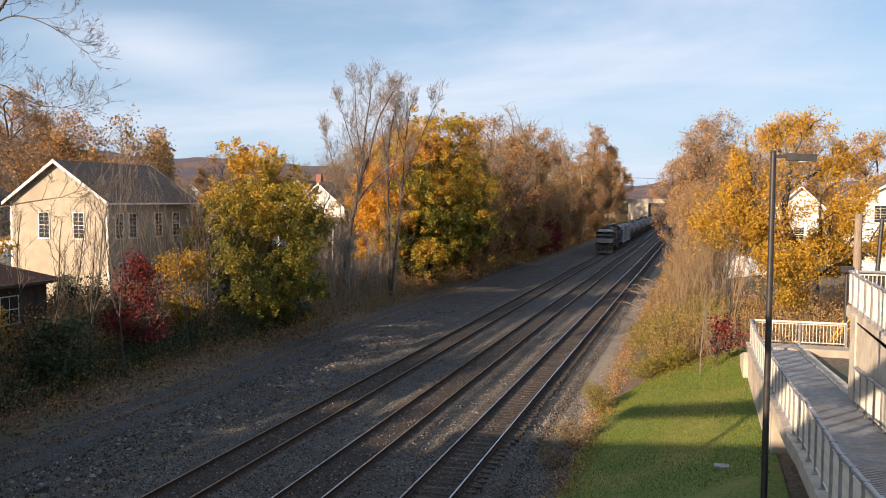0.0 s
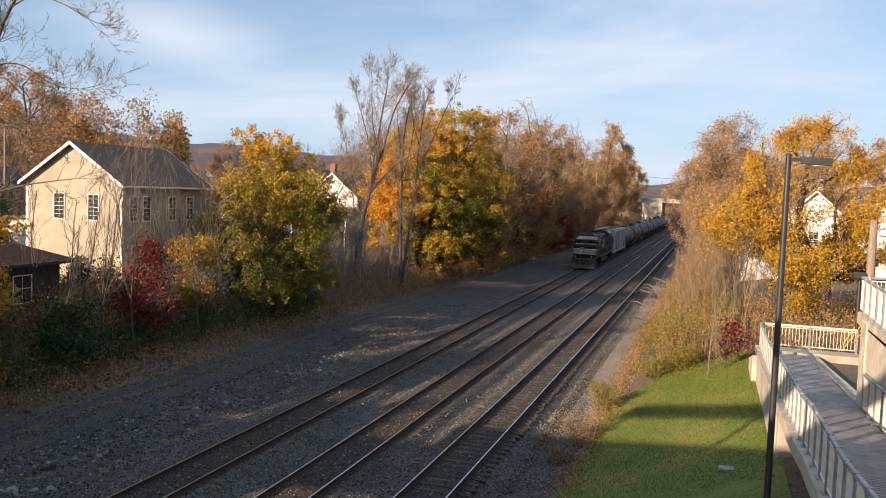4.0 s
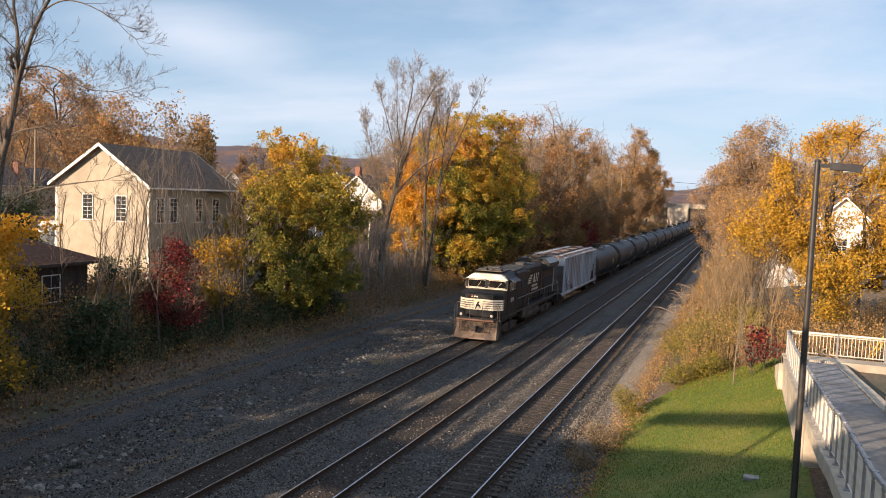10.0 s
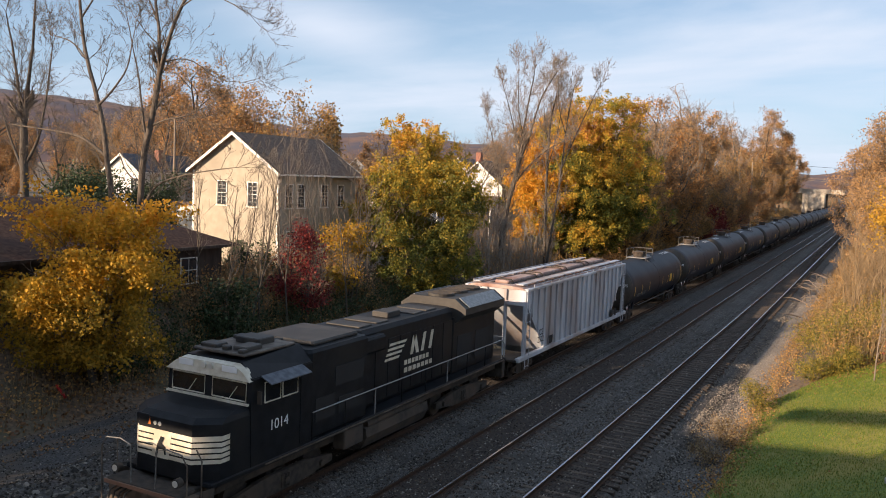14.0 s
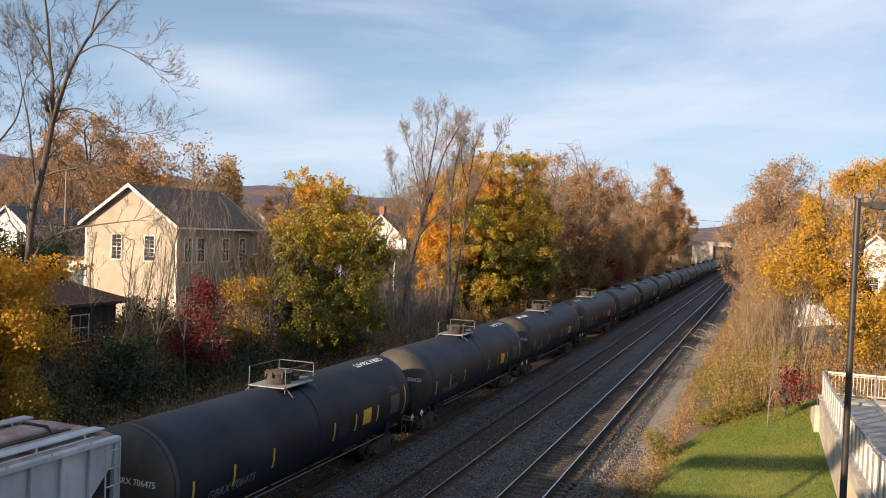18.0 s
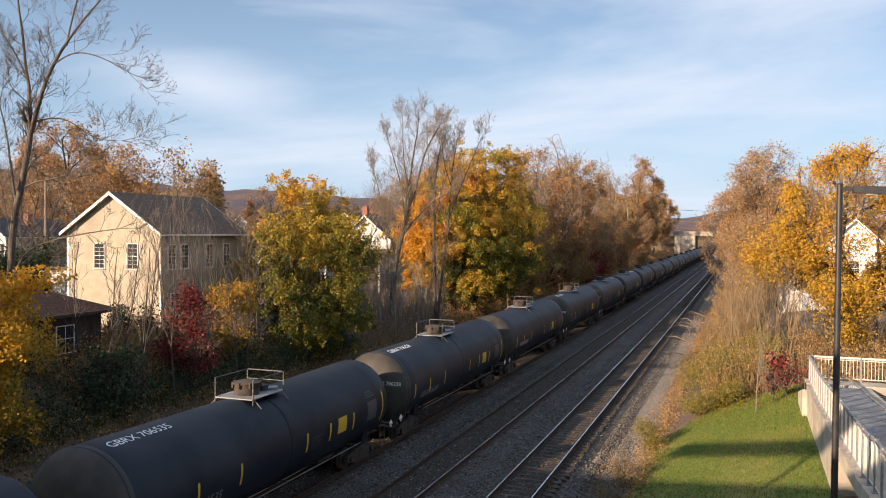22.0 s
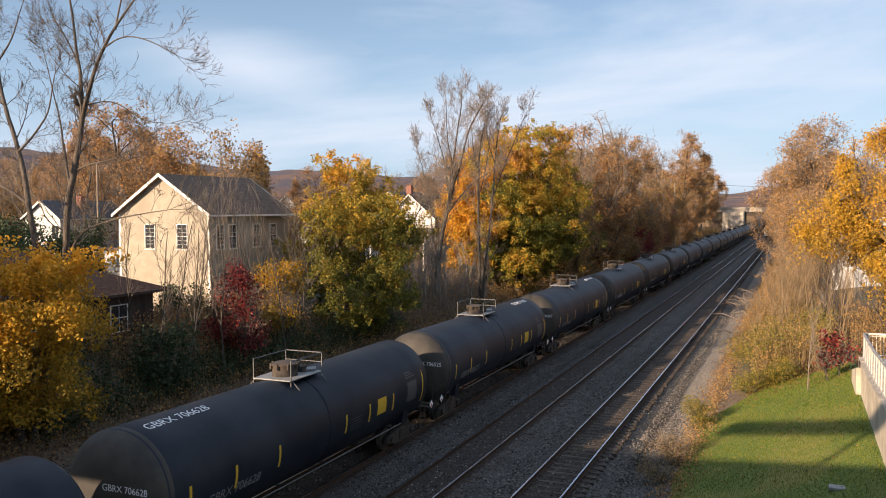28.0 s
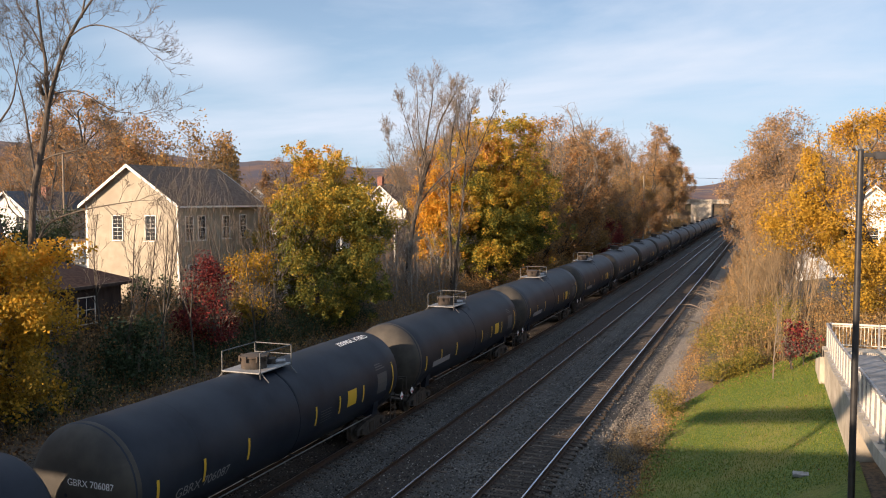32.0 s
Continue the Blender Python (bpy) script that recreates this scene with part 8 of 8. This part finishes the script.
# ---- lamp post and poles ----
lp = thing("street_lamp", "dark bronze post lamp with a flat box head", "street lamp", at=pose(1.42, 18.45, ground_z(1.42, 18.45)))
H_ = 10.46 - ground_z(1.42, 18.45) + 0.02
part("post", Mesh().tube([(0, 0, -0.1), (0, 0, H_)], [0.072, 0.056], 16), DARKMETAL, lp, "tall dark post", True)
part("base_cover", Mesh().box(-0.17, 0.17, -0.17, 0.17, 0, 0.12, b=0.03), DARKMETAL, lp)
part("hand_hole", Mesh().box(-0.03, 0.03, -0.092, -0.08, 1.25, 1.36), WHITE, lp, "small pale label")
ar = part("arm", Mesh().box(0.04, 0.30, -0.035, 0.035, H_ - 0.12, H_ - 0.04), DARKMETAL, lp)
hd = part("lamp_head", Mesh().loft([[(0.24, -0.19, H_ - 0.16), (0.24, 0.19, H_ - 0.16), (0.80, 0.19, H_ - 0.19), (0.80, -0.19, H_ - 0.19)], [(0.24, -0.17, H_ - 0.02), (0.24, 0.17, H_ - 0.02), (0.80, 0.17, H_ - 0.05), (0.80, -0.17, H_ - 0.05)]]), DARKMETAL, lp, "flat box lamp head")
part("lens", Mesh().box(0.46, 0.76, -0.14, 0.14, H_ - 0.20, H_ - 0.185), WHITE, hd, "pale lamp lens")
part("cap", Mesh().tube([(0, 0, H_), (0, 0, H_ + 0.04)], [0.07, 0.05], 12), DARKMETAL, lp)

lp2 = thing("street_lamp", "short dark lamp post behind the railing", "street lamp", at=pose(6.35, 41.0, 2.6))
part("post", Mesh().tube([(0, 0, -0.2), (0, 0, 3.75)], 0.07, 10), DARKMETAL, lp2)
part("lamp_head", Mesh().box(-0.28, 0.28, -0.25, 0.25, 3.7, 4.0, b=0.06), DARKMETAL, lp2, "square lamp head")


def utility_pole(x, y, h, label, r=0.14, arms=(0.6,), mat=POLE, lean=(0, 0), z=None):
    p = thing("utility_pole", label, "pole", "utility poles", at=pose(x, y, ground_z(x, y) if z is None else z, lean[0], lean[1]))
    part("pole", Mesh().tube([(0, 0, -0.3), (0, 0, h)], [r, r * 0.7], 10), mat, p, "", True)
    for a in arms:
        part("crossarm", Mesh().box(-1.1, 1.1, -0.06, 0.06, h - a - 0.06, h - a + 0.06), mat, p)
        for q in (-1.0, -0.5, 0.5, 1.0):
            part("insulator", Mesh().tube([(q, 0, h - a + 0.06), (q, 0, h - a + 0.2)], 0.04, 6), GALV, p)
    return p


utility_pole(-24.66, 185.4, 15.2, "tall wooden pole carrying cables over the railway", 0.2, ())
utility_pole(7.35, 44.6, 6.3, "thick pale wooden pole by the ramp", 0.24, (), z=2.6)
utility_pole(8.6, 47.5, 6.0, "dark leaning pole stub", 0.14, (), DARKMETAL, (0, 3), z=2.6)
utility_pole(-56.5, 56, 10.5, "weathered wooden utility pole behind the houses", 0.12, ())
utility_pole(-63, 43, 10.0, "wooden utility pole on the street", 0.15, (0.5,))
utility_pole(-80, 58, 11.0, "wooden utility pole in the town", 0.15, (0.5,))
for k, (a, b, sag) in enumerate([((-24.6, 185.4, 12.6), (18, 190, 11.5), 0.6), ((-24.6, 185.4, 12.2), (18, 190, 11.1), 0.6), ((-24.6, 185.4, 12.5), (-70, 178, 14), 0.8), ((7.35, 44.6, 8.5), (26, 50, 8.0), 0.4), ((7.35, 44.6, 8.2), (26, 50, 7.6), 0.4), ((7.35, 44.6, 7.9), (26, 50, 7.2), 0.4),
                                 ((-24.6, 185.4, 15.0), (20, 196, 14.6), 0.8)]):
    A, B = Vector(a), Vector(b)
    solo("cable", Mesh().tube([A.lerp(B, i / 10) - Vector((0, 0, sag * 4 * (i / 10) * (1 - i / 10))) for i in range(11)], 0.035 if k < 3 or k == 6 else 0.015, 5), POLE if k < 3 else WIRE, "thin dark overhead cable across the railway", "cable", "cables")
for k, (a, b) in enumerate([((6.0, 43.2, 2.7), (7.7, 43.9, 5.6)), ((6.1, 43.0, 2.7), (7.7, 43.9, 5.1)), ((6.3, 42.9, 3.2), (8.3, 43.6, 4.4))]):
    solo("guy_wire_guard", Mesh().tube([a, b], 0.03, 6), YELLOW, "yellow plastic guy-wire guard", "cable guard", "guards")

# scrap on the bank
solo("plastic_pipe", Mesh().tube([(-28.2, 21.9, ground_z(-28.2, 21.9) + 0.07), (-27.5, 21.75, ground_z(-27.5, 21.75) + 0.08)], 0.06, 8), RED, "short red plastic pipe lying among leaves on the bank", "pipe")

# marker plate in the grass
solo("ground_plate", Mesh().box(0.58, 1.18, 25.5, 25.85, lawn_z(0.88, 25.7) - 0.05, lawn_z(0.88, 25.7) + 0.05, b=0.02), PLATFORM, "pale metal cover plate in the lawn", "cover plate")

# ---- far road bridge over the railway ----
br = thing("road_bridge", "concrete road bridge across the railway", "bridge")
BY = 335
part("deck", Mesh().box(-60, 40, BY, BY + 9, 8.3, 9.2), CONCRETE, br, "concrete bridge deck")
part("girder", Mesh().box(-18.6, 8, BY + 0.3, BY + 1.0, 6.9, 8.3), GRIME, br, "dark steel girder")
part("parapet", Mesh().box(-60, 40, BY - 0.15, BY + 0.1, 9.2, 10.0), CONCRETE, br, "pale parapet")
part("abutment", Mesh().box(-26.5, -18.6, BY - 0.5, BY + 9.5, -1, 8.3), CONCRETE, br, "pale concrete abutment")
part("wing_wall", Mesh().prism([(-24.5, 8.3), (-24.5, 3.5), (-19.0, 1.0), (-19.0, 8.3)], "y", BY - 1.2, BY - 0.5), CONCRETE, br)
part("abutment", Mesh().box(-1.5, 4, BY - 0.5, BY + 9.5, -1, 8.3), CONCRETE, br, "pale concrete abutment")
for x in (-60, -45, -33, -26):
    part("embankment", Mesh().prism([(x, 8.2), (x, -1), (x + 14, -1), (x + 10, 8.2)], "y", BY + 0.5, BY + 8.5), SOIL, br)

# parked freight car far down the near track
fc = thing("parked_wagon", "small cream work wagon standing far down the track", "railway wagon", at=pose(T3, 272, 0))
part("body", Mesh().box(-1.45, 1.45, 0, 9, 1.2, 3.6, b=0.05), STRIPE, fc, "cream wagon body")
part("underframe", Mesh().box(-1.3, 1.3, 0.2, 8.8, 0.7, 1.2), GRIME, fc)
for y in (1.6, 7.4):
    for q in (-0.8, 0.8):
        part("wheelset", wheelset(Mesh(), y + q), GRIME, fc)
# fallen branch heap by the far track
fr_ = random.Random(5)
hp = Mesh()
for _ in range(70):
    x, y = -4.8 + fr_.gauss(0, 0.9), 90 + fr_.gauss(0, 8)
    a, l_ = fr_.uniform(0, 6.28), fr_.uniform(0.8, 2.6)
    z = ground_z(x, y)
    hp.tube([(x, y, z + 0.1), (x + l_ * 0.5 * math.cos(a), y + l_ * 0.5 * math.sin(a), z + fr_.uniform(0.3, 0.8)), (x + l_ * math.cos(a), y + l_ * math.sin(a), z + fr_.uniform(0.1, 1.0))], [0.05, 0.035, 0.012], 4)
solo("brush_pile", hp, TWIG, "pile of cut pale branches beside the track", "brush pile", kind="stuff")

# ---- tracks last of the setting: many ties ----
railway_track(T1, "track_1", "railway track on dark ties, rails dulled", (RAIL_DULL, RAIL_DULL), 200)
railway_track(T2, "track_2", "railway track with bright rails on rusty ties", (RAIL_TOP, RAIL_TOP), 200)
railway_track(T3, "track_3", "railway track with bright rails on weathered ties", (RAIL_TOP, RAIL_TOP), 200)


# ---- what moves: the train rolls past under the footbridge ----
ROLL = [(0, 150.0), (3, 120.8), (6, 91.7), (9, 62.6), (12, 33.3), (13, 24.0), (16, -3.6), (18, -22.3), (20, -41.0), (22, -59.7), (23, -68.9), (27, -105.3), (30, -132.4), (32, -150.45)]


def motions():
    walk(loco, [(t, pose(T1, y, 0)) for t, y in ROLL])
    walk(hopper, [(t, pose(T1, y + 30.0, 0)) for t, y in ROLL])
    for i, car in enumerate(tanks):
        walk(car, [(t, pose(T1, y + 48.2 + TANK_L * i, 0)) for t, y in ROLL])


motions()
